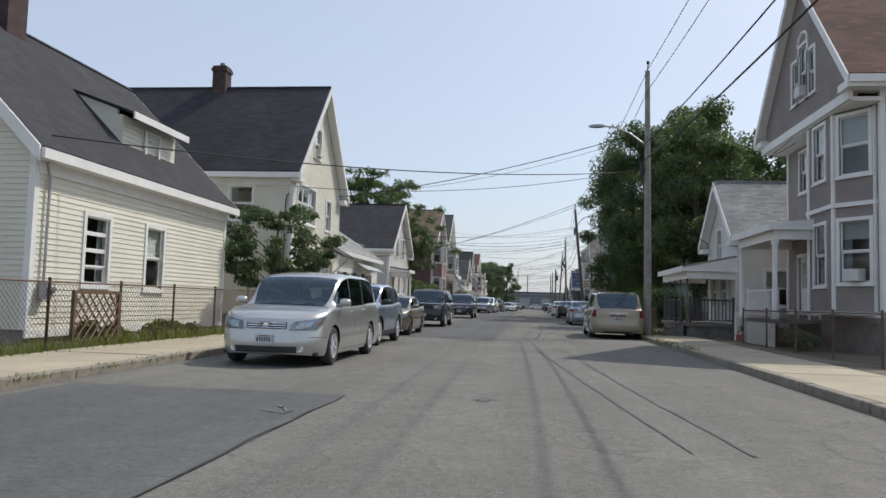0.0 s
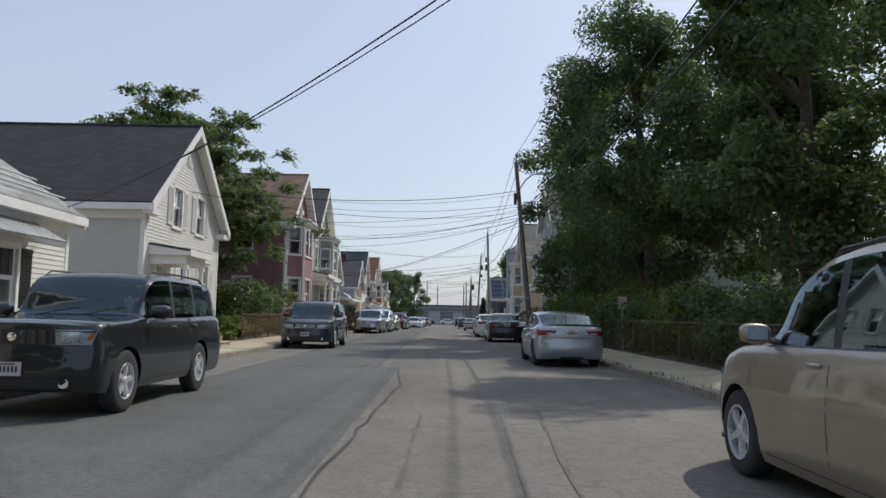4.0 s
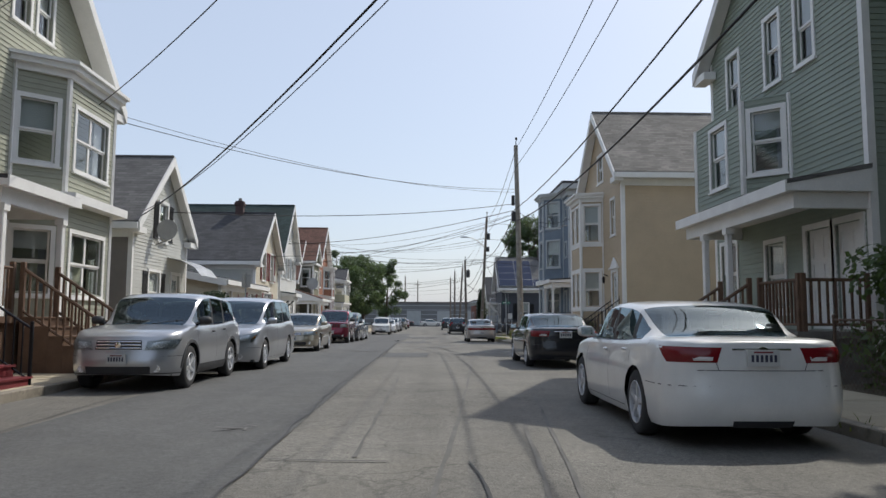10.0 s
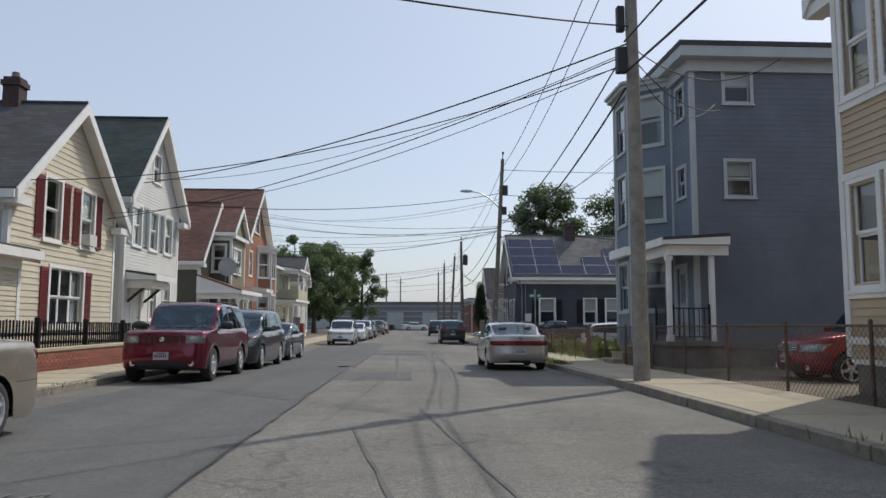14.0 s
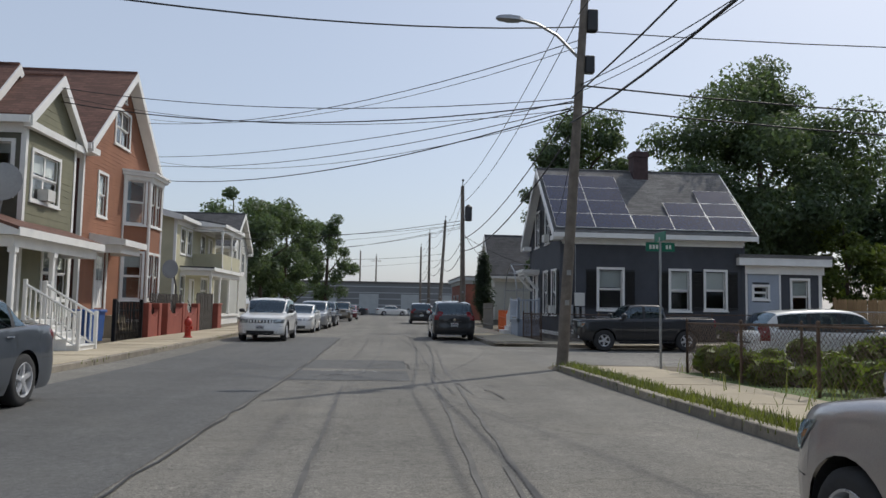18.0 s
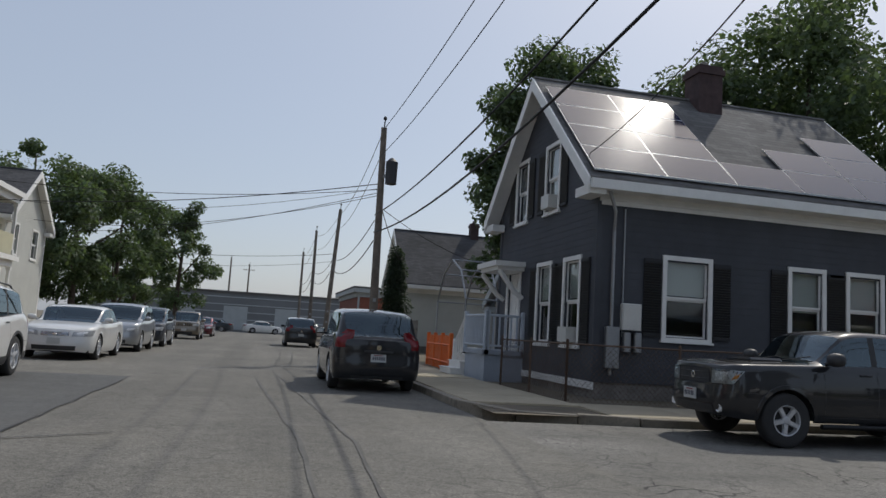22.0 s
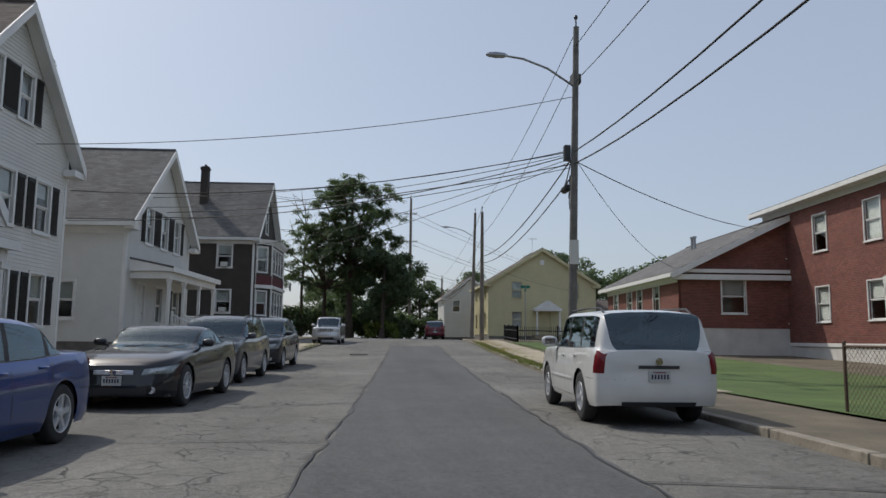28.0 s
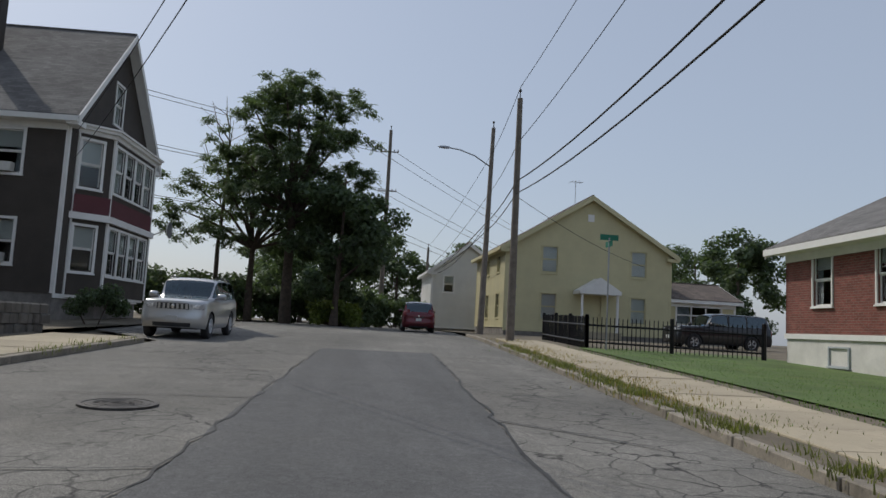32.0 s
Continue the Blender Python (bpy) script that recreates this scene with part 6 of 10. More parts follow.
h.chimney(2.6, 4.5, 9.5, 13.2, 0.55, DARK_BROWN)
sd = Mesh()
sd.lathe((8.9, -1.3, 4.4), 1, [(0, 0.42), (0.06, 0.36), (0.12, 0.2), (0.15, 0.02)], 14)
sd.tube([(8.9, -0.05, 3.9), (8.9, -1.15, 4.4)], 0.03, 6)
sd.make("satellite_dish", GALV, h.top)
h = House("white house with a brown roof beyond the crest", "R", 106, 119.5, 6, 8, 0.4, 5.0, 7.2, WHITE_SIDING, R_REDB, WHITE)
h.win("front", 1, 1.8, 3.2, 4.5).win("front", 3.8, 4.6, 3.2, 4.5).build()

# ---- side street, south side ----


def brick_wall_mat(name, col):
    m, nt, p = base_mat(name)
    v = coords(nt)
    sep, com = nt.nodes.new("ShaderNodeSeparateXYZ"), nt.nodes.new("ShaderNodeCombineXYZ")
    nt.links.new(v, sep.inputs[0])
    nt.links.new(mul(nt, sep.outputs[0], sep.outputs[1], "ADD"), com.inputs[0])
    nt.links.new(sep.outputs[2], com.inputs[1])
    b = nt.nodes.new("ShaderNodeTexBrick")
    nt.links.new(com.outputs[0], b.inputs["Vector"])
    b.inputs["Scale"].default_value, b.inputs["Brick Width"].default_value, b.inputs["Row Height"].default_value = 1.0, 0.215, 0.075
    b.inputs["Mortar Size"].default_value = 0.006
    b.inputs["Color1"].default_value, b.inputs["Color2"].default_value, b.inputs["Mortar"].default_value = (*[c * 0.8 for c in col], 1), (*[c * 1.2 for c in col], 1), (0.22, 0.16, 0.13, 1)
    nt.links.new(tint(nt, b.outputs["Color"], mul(nt, ramp(nt, noise_node(nt, v, 0.6, 5), 0.82, 1.18), ramp(nt, noise_node(nt, v, 12, 3), 0.85, 1.15))), p.inputs["Base Color"])
    p.inputs["Roughness"].default_value = 0.88
    bump(nt, p, b.outputs["Fac"], -0.4, 0.008)
    return m


BRICK_WALL = brick_wall_mat("red_brick_wall", (0.20, 0.062, 0.048))
h = House("low red brick building with a white foundation and grey roof", "ES", 68.4, 111.95, 13.5, 11.5, 1.25, 4.1, 6.9, BRICK_WALL, R_GREY, WHITE, turn=T, found=FOUND_W, ridge="u", ov=0.45, pitch=0)
for u in (1.6, 4.6, 6.6, 9.6):
    h.win("front", u, u + 0.95, 2.1, 3.65, casing=0.06, blind=0.3)
h.win("right", 2.2, 3.4, 2.0, 3.7, casing=0.06).build()
for u in (2.4, 8.6):
    window(h.top, lambda u_, n, z: (u_, -0.03 + 0.05 - n, z), u, u + 0.9, 0.35, 0.85, GREY_TRIM, 0.05, 0.0, rows=1)
h.box("gable_cornice", WHITE, 13.53, -0.4, 3.66, 13.85, 6.4, 3.92)
h.box("gable_cornice", WHITE, 13.53, -0.1, 4.02, 13.78, 6.4, 4.2)
for x in (4.6, 5.0):
    pv = Mesh()
    pv.lathe((x, 4.2, 6.0), 2, [(-0.5, 0.09), (1.0, 0.09), (1.0, 0.13), (1.1, 0.13)], 10)
    pv.make("roof_vent_pipe", GALV, h.top)
h = House("two-storey red brick building with white windows", "ES", 57.0, 106.9, 17, 10, 0.9, 7.9, 9.4, BRICK_WALL, R_GREY, WHITE, turn=T, found=FOUND_W, ridge="u", ov=0.5, pitch=0)
for u in (1.2, 5.0, 9.0, 13.0):
    h.win("front", u, u + 1.1, 5.2, 6.9, casing=0.06).win("front", u, u + 1.1, 1.9, 3.5, casing=0.06)
h.build()
h = House("long low red brick outbuilding", "ES", 39.0, 112.5, 9, 6, 0.4, 3.2, 4.4, BRICK_WALL, R_DGREY, WHITE, turn=T, ridge="u", ov=0.4, pitch=0, name="outbuilding")
h.win("front", 1.5, 2.4, 1.3, 2.5).win("front", 5.0, 5.9, 1.3, 2.5).build()
h = House("lemon cream clapboard two-storey house with a gabled portico", "R", 90.0, 116.8, 10.6, 10, 0.5, 5.5, 8.75, YELLOW_E, R_TAN, YELLOW_E, ov=0.35)
for u in (2.3, 8.0):
    h.win("front", u, u + 0.95, 4.0, 5.6, blind=0.95).win("front", u, u + 0.95, 1.1, 2.7, blind=0.95)
h.win("left", 1.5, 2.4, 4.0, 5.5).win("left", 5, 5.9, 4.0, 5.5).win("left", 1.5, 2.4, 1.1, 2.6).win("left", 5, 5.9, 1.1, 2.6).win("left", 7.5, 8.4, 1.1, 2.6).win("left", 7.5, 8.4, 4.0, 5.5).door("front", 5.1, 6.1, 0.6, 2.7).build()
po = Mesh()
po.loft([[(4.3, y, 2.75), (6.9, y, 2.75), (6.9, y, 2.95), (5.6, y, 3.75), (4.3, y, 2.95)] for y in (-1.4, 0)], True, True)
recalc(po.make("portico_roof", WHITE, h.top))
for u in (4.5, 6.7):
    c = Mesh()
    c.lathe((u, -1.25, 0.5), 2, [(0, 0.12), (0.1, 0.09), (2.15, 0.075), (2.25, 0.12)], 10)
    c.make("portico_column", WHITE, h.top)
an = Mesh()
an.tube([(4.6, 1.2, 8.2), (4.6, 1.2, 10.1)], 0.02, 5)
for k in range(4):
    an.tube([(4.3 + k * 0.22, 0.75, 10.0), (4.3 + k * 0.22, 1.65, 10.0)], 0.012, 4)
an.tube([(4.2, 1.2, 10.0), (5.1, 1.2, 10.0)], 0.014, 4)
an.make("roof_aerial", GALV, h.top)
h.box("gable_vent", WHITE, 5.1, -0.06, 7.3, 5.5, -0.03, 7.75)
h.box("portico_floor", CONCRETE, 4.3, -1.5, 0.1, 6.9, 0, 0.5)
h = House("low wing of the lemon cream house", "R", 91.5, 106.1, 5.0, 6, 0.4, 2.9, 4.0, YELLOW_E, R_TAN, WHITE, ridge="u", ov=0.35, name="house_wing")
h.win("front", 1.0, 4.0, 1.3, 2.5, mull=2, blind=0.0).build()
# open shed with a tarpaulin roof beside the green car
TARP = mat("blue_grey_tarpaulin", (0.10, 0.13, 0.16), 0.6, 0, 0.25, 2)
sh = empty("shed", pose(20.5, 117.2, gz(25, 118) + 0.1, 0, 0, T), "open lean-to shed with a sagging tarpaulin roof", "shed")
rows = []
for k in range(7):
    x = k * 1.2
    rows.append([(x, 0, 2.75 - 0.12 * (k % 2)), (x, 1.5, 2.5 - 0.1 * (k % 2)), (x, 3.0, 2.3 - 0.08 * (k % 2))])
m = Mesh()
m.loft(rows, closed=False)
m.loft([[(x, y, z - 0.03) for x, y, z in r] for r in rows], closed=False)
m.make("tarpaulin", TARP, sh)
for x in (0.1, 3.6, 7.1):
    for y, z in ((0.1, 2.6), (2.9, 2.2)):
        m = Mesh()
        m.box(x - 0.05, y - 0.05, -0.2, x + 0.05, y + 0.05, z)
        m.make("post", GREY_WOOD, sh)
m = Mesh()
m.box(0.2, 0.2, 0, 7.0, 0.3, 2.5)
m.make("back_wall", BLUE_SIDING, sh)


# ---- cars ----
CAR_GLASS = thin_glass("tinted_car_glass", (0.33, 0.39, 0.39), 2.05)

# style: roofline and belt line as (share of the length, share of the height); cowl, roof front, roof rear, deck; pillars
STYLES = {
    "sedan": dict(top=((0, .45), (.008, .49), (.025, .525), (.07, .565), (.15, .61), (.25, .655), (.33, .82), (.40, .945), (.45, .985), (.53, 1), (.64, .985), (.71, .95), (.78, .86), (.86, .72), (.93, .71), (.978, .695), (.992, .66), (1, .60)), belt=((0, .45), (.008, .49), (.025, .525), (.07, .565), (.15, .605), (.25, .645), (.6, .665), (.86, .70), (.93, .698), (.978, .685), (.992, .65), (1, .60)), ws=(.25, .40), rw=(.71, .86), side=(.31, .785), pil=(.54, .72), wb=.57, fo=.2),
    "coupe": dict(top=((0, .45), (.02, .5), (.07, .57), (.33, .69), (.47, .96), (.54, 1), (.62, .985), (.68, .96), (.86, .78), (.97, .76), (1, .62)), belt=((0, .45), (.02, .5), (.07, .57), (.33, .68), (.6, .72), (.86, .76), (.97, .74), (1, .62)), ws=(.33, .47), rw=(.68, .86), side=(.4, .74), pil=(.62,), wb=.57, fo=.19),
    "hatch": dict(top=((0, .38), (.02, .44), (.07, .5), (.2, .62), (.42, .96), (.5, 1), (.62, .99), (.74, .94), (.93, .74), (.98, .68), (1, .58)), belt=((0, .38), (.02, .44), (.07, .5), (.2, .61), (.6, .66), (.93, .72), (.98, .67), (1, .58)), ws=(.2, .42), rw=(.74, .93), side=(.3, .84), pil=(.52, .7), wb=.6, fo=.2),
    "suv": dict(top=((0, .44), (.008, .485), (.025, .525), (.07, .56), (.15, .595), (.25, .63), (.33, .81), (.40, .94), (.46, .985), (.56, 1), (.75, .985), (.88, .945), (.93, .85), (.972, .64), (.99, .58), (1, .52)), belt=((0, .44), (.008, .485), (.025, .525), (.07, .56), (.15, .59), (.25, .62), (.6, .635), (.88, .675), (.972, .625), (.99, .575), (1, .52)), ws=(.25, .40), rw=(.88, .972), side=(.31, .88), pil=(.53, .7), wb=.578, fo=.2),
    "boxy": dict(top=((0, .48), (.006, .54), (.02, .58), (.06, .605), (.16, .62), (.28, .64), (.34, .83), (.385, .95), (.42, .985), (.52, 1), (.83, .99), (.92, .965), (.955, .88), (.985, .63), (1, .54)), belt=((0, .48), (.006, .54), (.02, .58), (.06, .605), (.16, .615), (.28, .63), (.6, .635), (.92, .655), (.985, .62), (1, .54)), ws=(.28, .385), rw=(.92, .985), side=(.32, .915), pil=(.53, .72), wb=.59, fo=.175),
    "van": dict(top=((0, .39), (.008, .435), (.025, .475), (.07, .52), (.13, .555), (.2, .595), (.29, .79), (.37, .93), (.43, .975), (.52, .998), (.7, 1), (.91, .965), (.95, .86), (.98, .63), (.992, .56), (1, .5)), belt=((0, .39), (.008, .435), (.025, .475), (.07, .52), (.13, .55), (.2, .585), (.6, .61), (.91, .645), (.98, .615), (.992, .555), (1, .5)), ws=(.2, .37), rw=(.91, .98), side=(.275, .905), pil=(.47, .68), wb=.59, fo=.19),
    "pickup": dict(top=((0, .54), (.006, .60), (.02, .635), (.05, .655), (.14, .675), (.27, .69), (.33, .85), (.375, .945), (.41, .985), (.47, 1), (.59, .995), (.62, .965), (.64, .70), (.985, .69), (1, .66)), belt=((0, .54), (.006, .60), (.02, .635), (.05, .655), (.14, .665), (.27, .675), (.64, .69), (.985, .68), (1, .66)), ws=(.27, .38), rw=(.62, .64), side=(.31, .615), pil=(.475,), wb=.6, fo=.187),
}
WHEELS = {}
SEAT = mat("grey_seat_cloth", (0.10, 0.10, 0.105), 0.9, 0, 0.2)


def wheel_data(r, spokes, m, f=1.0):
    """Meshes of a tyre and its rim, built once for each size"""
    key = (round(r, 3), spokes, m.name, f)
    if key not in WHEELS:
        t = Mesh()
        t.lathe((0, 0, 0), 1, [(0.03, r * 0.6 * f), (-0.10, r * 0.62), (-0.105, r * 0.8), (-0.1, r * 0.92), (-0.082, r * 0.98), (-0.05, r), (0.05, r), (0.082, r * 0.98), (0.1, r * 0.92), (0.107, r * 0.8), (0.103, r * 0.69 * f), (0.035, r * 0.66 * f)], 32)
        ob = t.make("wheel", RUBBER, smooth=40)
        q = Mesh()
        q.lathe((0, 0, 0), 1, [(0.0, r * 0.66 * f), (0.1, r * 0.7 * f), (0.108, r * 0.685 * f), (0.104, r * 0.645 * f), (0.02, r * 0.61 * f), (0.0, r * 0.6 * f)], 32)
        q.lathe((0, 0, 0), 1, [(0.0, r * 0.6 * f), (0.012, r * 0.55 * f), (0.012, r * 0.12 * f)], 24, 1)
        hw = {5: 0.036, 6: 0.03, 7: 0.025, 10: 0.015}.get(spokes, 0.025)
        for k in range(spokes):
            a = 2 * math.pi * k / spokes
            c, s = math.cos(a), math.sin(a)
            ring = []
            for rr, ww, yy in ((r * 0.1 * f, hw * 1.2, 0.088), (r * 0.35 * f, hw * 0.9, 0.096), (r * 0.65 * f, hw * 1.05, 0.094)):
                ring.append([(rr * c - s * ww, yy - 0.035, rr * s + c * ww), (rr * c + s * ww, yy - 0.035, rr * s - c * ww), (rr * c + s * ww * 0.75, yy, rr * s - c * ww * 0.75), (rr * c - s * ww * 0.75, yy, rr * s + c * ww * 0.75)])
            q.loft(ring, True, True)
        q.lathe((0, 0, 0), 1, [(0.03, r * 0.19 * f), (0.09, r * 0.18 * f), (0.1, r * 0.14 * f), (0.104, r * 0.05 * f)], 16)
        rim = q.make("rim", [m, DARK_PLASTIC])
        recalc(rim)
        WHEELS[key] = (ob.data, rim.data)
        for o in (ob, rim):
            bpy.data.objects.remove(o)
    return WHEELS[key]


PAINTS = {}


def smooth_curve(pts):
    """Dense samples of a smooth curve through the points that never overshoots them"""
    x, y = np.array([p[0] for p in pts], float), np.array([p[1] for p in pts], float)
    h, d = np.diff(x), np.diff(y) / np.diff(x)
    m = np.zeros(len(x))
    m[0], m[-1] = d[0], d[-1]
    for k in range(1, len(x) - 1):
        if d[k - 1] * d[k] > 0:
            a, b = 2 * h[k] + h[k - 1], h[k] + 2 * h[k - 1]
            m[k] = (a + b) / (a / d[k - 1] + b / d[k])
    q = np.linspace(x[0], x[-1], 260)
    i = np.clip(np.searchsorted(x, q, "right") - 1, 0, len(x) - 2)
    t = (q - x[i]) / h[i]
    return q, y[i] * (1 + 2 * t) * (1 - t) ** 2 + m[i] * h[i] * t * (1 - t) ** 2 + y[i + 1] * t * t * (3 - 2 * t) + m[i + 1] * h[i] * t * t * (t - 1)


for st_ in STYLES.values():
    st_["top"], st_["belt"] = smooth_curve(st_["top"]), smooth_curve(st_["belt"])
# corner rounding of nose and tail (length, squareness), set-back of the bonnet's edge
NOSES = {"sedan": (0.78, 2.6, 0.11), "coupe": (0.85, 2.5, 0.1), "hatch": (0.95, 2.4, 0.16), "suv": (0.7, 2.8, 0.09), "boxy": (0.42, 3.8, 0.05), "van": (0.85, 2.6, 0.14), "pickup": (0.5, 3.4, 0.05)}
TAILS = {"sedan": (0.5, 3.2, 0.05), "coupe": (0.55, 3.0, 0.05), "hatch": (0.5, 3.2, 0.05), "suv": (0.4, 3.6, 0.05), "boxy": (0.3, 4.2, 0.035), "van": (0.36, 3.8, 0.04), "pickup": (0.2, 5, 0.02)}
# lamps: corners (distance from the middle along the outline, height over the bonnet's or deck's edge), from the inner lower one round
HEADS = {"sedan": ((.40, -.15), (.96, -.13), (1.14, .03), (.45, -.035)), "coupe": ((.45, -.13), (.98, -.11), (1.2, .03), (.5, -.04)), "hatch": ((.45, -.16), (.84, -.20), (1.28, .06), (.62, -.01)),
         "suv": ((.42, -.2), (.92, -.19), (1.12, -.02), (.48, -.055)), "boxy": ((.5, -.2), (.89, -.2), (.99, -.03), (.5, -.035)), "van": ((.42, -.18), (.94, -.17), (1.22, .06), (.5, -.035)), "pickup": ((.44, -.23), (.83, -.22), (1.0, -.04), (.47, -.035))}
TAIL_LAMPS = {"sedan": ((.44, -.16), (.93, -.16), (1.1, -.01), (.40, -.02)), "coupe": ((.4, -.15), (.9, -.15), (1.1, -.02), (.4, -.03)), "hatch": ((.62, -.2), (.92, -.2), (1.05, .04), (.66, .04)),
              "suv": ((.70, -.14), (.96, -.14), (.98, .22), (.75, .2)), "boxy": ((.78, -.29), (.99, -.29), (.99, .02), (.78, .02)), "van": ((.82, -.25), (1.0, -.25), (.98, .06), (.84, .06)), "pickup": ((.74, -.27), (.95, -.27), (.95, -.02), (.74, -.02))}
CLEAR_LENS = thin_glass("clear_lamp_lens", (0.93, 0.95, 0.95), 1.5)
REFLECTOR = mat("bright_reflector", (0.8, 0.8, 0.8), 0.25, 0.3, 0.15, 8, 40, bmp=0)
HOUSING = mat("grey_lamp_housing", (0.42, 0.425, 0.43), 0.3, 0.3, 0.2, 8, 40, bmp=0)
WHITE_LENS = mat("white_reversing_lens", (0.6, 0.58, 0.56), 0.15, 0, 0.1, bmp=0)


def car(label, style, x, y, heading, L, W, H, col, r=0.33, spokes=5, wb=None, metal=0.7, lower=None, rails=False, category="car", moulding=False, rear_bar=False, rough=0.3, head=None, tail=None, rim=None, trim=None, grille=None):
    st = STYLES[style]
    if col not in PAINTS:
        PAINTS[col] = car_paint("car_paint_%d" % len(PAINTS), col, metal if max(col) > 0.1 else 0.0, rough)
    paint = PAINTS[col]
    hd = radians(heading)
    ga, gb = gz(x + math.cos(hd) * 1.3, y + math.sin(hd) * 1.3), gz(x - math.cos(hd) * 1.3, y - math.sin(hd) * 1.3)
    top = empty("pickup_truck" if style == "pickup" else ("minivan" if style == "van" else "car"), pose(x, y, (ga + gb) / 2 + 0.002, 0, -math.degrees(math.atan2(ga - gb, 2.6)), heading), label, category, "cars parked along the kerb")
    far = y > 142 or x > 60
    wb = wb or L * st["wb"]
    axles = (L * st["fo"], L * st["fo"] + wb)
    ra = r + 0.05
    clear = {"pickup": 0.34, "boxy": 0.27, "suv": 0.23}.get(style, 0.18)
    (Rf, nf, df), (Rr, nr, dr) = NOSES[style], TAILS[style]
    top_at = lambda s: float(np.interp(s / L, *st["top"])) * H
    belt_at = lambda s: float(np.interp(min(max(s / L, 0.022), 0.984), *st["belt"])) * H
    nose_g, nose_x = (0, 0.12, 0.3, 0.46, 0.56, 0.8, 0.93, 1.0), (0.09, 0.03, 0.0, 0.006, 0.035, 0.05, df * 0.75, df)
    tail_g, tail_x = (0, 0.12, 0.3, 0.5, 0.545, 0.8, 0.95, 1.0), (0.1, 0.03, 0.0, 0.008, dr * 0.7, dr * 0.6, dr * 0.8, dr)
    wide_g, wide_f = (0, 0.1, 0.3, 0.5, 0.68, 0.74, 0.88, 0.96, 1.0), (0.935, 0.972, 0.996, 1.0, 0.995, 0.978, 0.966, 0.952, 0.928)

    def sill(s):
        e = abs(s - L / 2) / (L / 2)
        z = clear + 0.05 * e ** 8
        for a in axles:
            if abs(s - a) < ra:
                z = max(z, r + math.sqrt(ra * ra - (s - a) ** 2) - 0.005)
        return z

    def section(s, wf, arch=True):
        """Half a section: nine points up the flank, seven over the top"""
        w = W / 2 * wf * (1 - 0.022 * ((s - L / 2) / (L / 2)) ** 2)
        zt, tz = belt_at(s), top_at(s)
        zb = sill(s) if arch else clear
        out = []
        for f in (0, 0.1, 0.25, 0.42, 0.58, 0.7, 0.82, 0.93, 1.0):
            z = zb + (zt - zb) * f
            out.append((w * float(np.interp((z - clear) / (zt - clear), wide_g, wide_f)), z))
        gh = min(max((tz - zt) / (0.27 * H), 0), 1)
        gh = gh * gh * (3 - 2 * gh) * 0.35 + gh * 0.65
        crown = 0.045 * min(wf * 1.5, 1)
        hood = [(0.90, 0.012), (0.85, 0.02), (0.78, 0.028), (0.68, 0.034), (0.5, 0.04), (0.25, 0.044), (0, 0.045)]
        edge = tz - 0.062
        cab = [(0.905, zt + 0.014), (0.872, zt + 0.45 * (edge - zt)), (0.812, zt + 0.93 * (edge - zt)), (0.77, edge + 0.012), (0.66, tz - 0.026), (0.34, tz - 0.006), (0, tz)]
        low = max(tz - zt, 0)
        for (a, b), (c, d) in zip(hood, cab):
            z0 = zt + b / 0.045 * crown + low * 0.0
            out.append((w * (a + (c - a) * gh), z0 + (max(d, z0) - z0) * (gh if gh > 0 else 0)))
        return out

    def push(s, z):
        zt = belt_at(s)
        g = min(max((z - clear) / (zt - clear), 0), 1)
        if s < Rf:
            return float(np.interp(g, nose_g, nose_x)) * (1 - s / Rf) ** 1.3
        if s > L - Rr:
            return -float(np.interp(g, tail_g, tail_x)) * (1 - (L - s) / Rr) ** 1.3
        return 0.0

    # the outline seen from above, from the middle of the nose to the middle of the tail
    line_ = []
    for k in range(15):
        a = math.pi / 2 * k / 14
        line_.append((Rf * (1 - math.cos(a) ** (2 / nf)), math.sin(a) ** (2 / nf)))
    for s in steps(Rf, L - Rr, 0.1)[1:-1]:
        line_.append((s, 1.0))
    for k in range(14, -1, -1):
        a = math.pi / 2 * k / 14
        line_.append((L - Rr * (1 - math.cos(a) ** (2 / nr)), math.sin(a) ** (2 / nr)))
    ls, lw = np.array([p[0] for p in line_]), np.array([p[1] for p in line_])
    arc = np.concatenate([[0], np.cumsum(np.hypot(np.diff(ls), np.diff(lw * W / 2)))])
    stations = list(line_)
    need = {st["side"][0] * L, st["side"][1] * L, *(v * L for v in st["ws"]), *(v * L for v in st["rw"])}
    for a in axles:
        need |= {a - ra * math.cos(math.pi * k / 14) for k in range(15)}
    for p in st["pil"]:
        need |= {p * L - 0.045, p * L + 0.045}
    for s in need:
        stations.append((s, float(np.interp(s, ls, lw))))
    stations.sort(key=lambda p: (p[0], p[1] if p[0] < L / 2 else -p[1]))
    clean = [stations[0]]
    for p in stations[1:]:
        if p[0] - clean[-1][0] > 0.006 or abs(p[1] - clean[-1][1]) > 0.02:
            clean.append(p)
    stations = clean
    verts, N = [], 31
    for s, wf in stations:
        half = section(s, wf)
        ring = [(L / 2 - s - push(s, p[1]), p[0], p[1]) for p in half]
        verts += ring + [(a, -b, c) for a, b, c in reversed(ring[:-1])]
    inr = lambda s, a: a[0] * L - 0.003 <= s <= a[1] * L + 0.003
    shell = {}
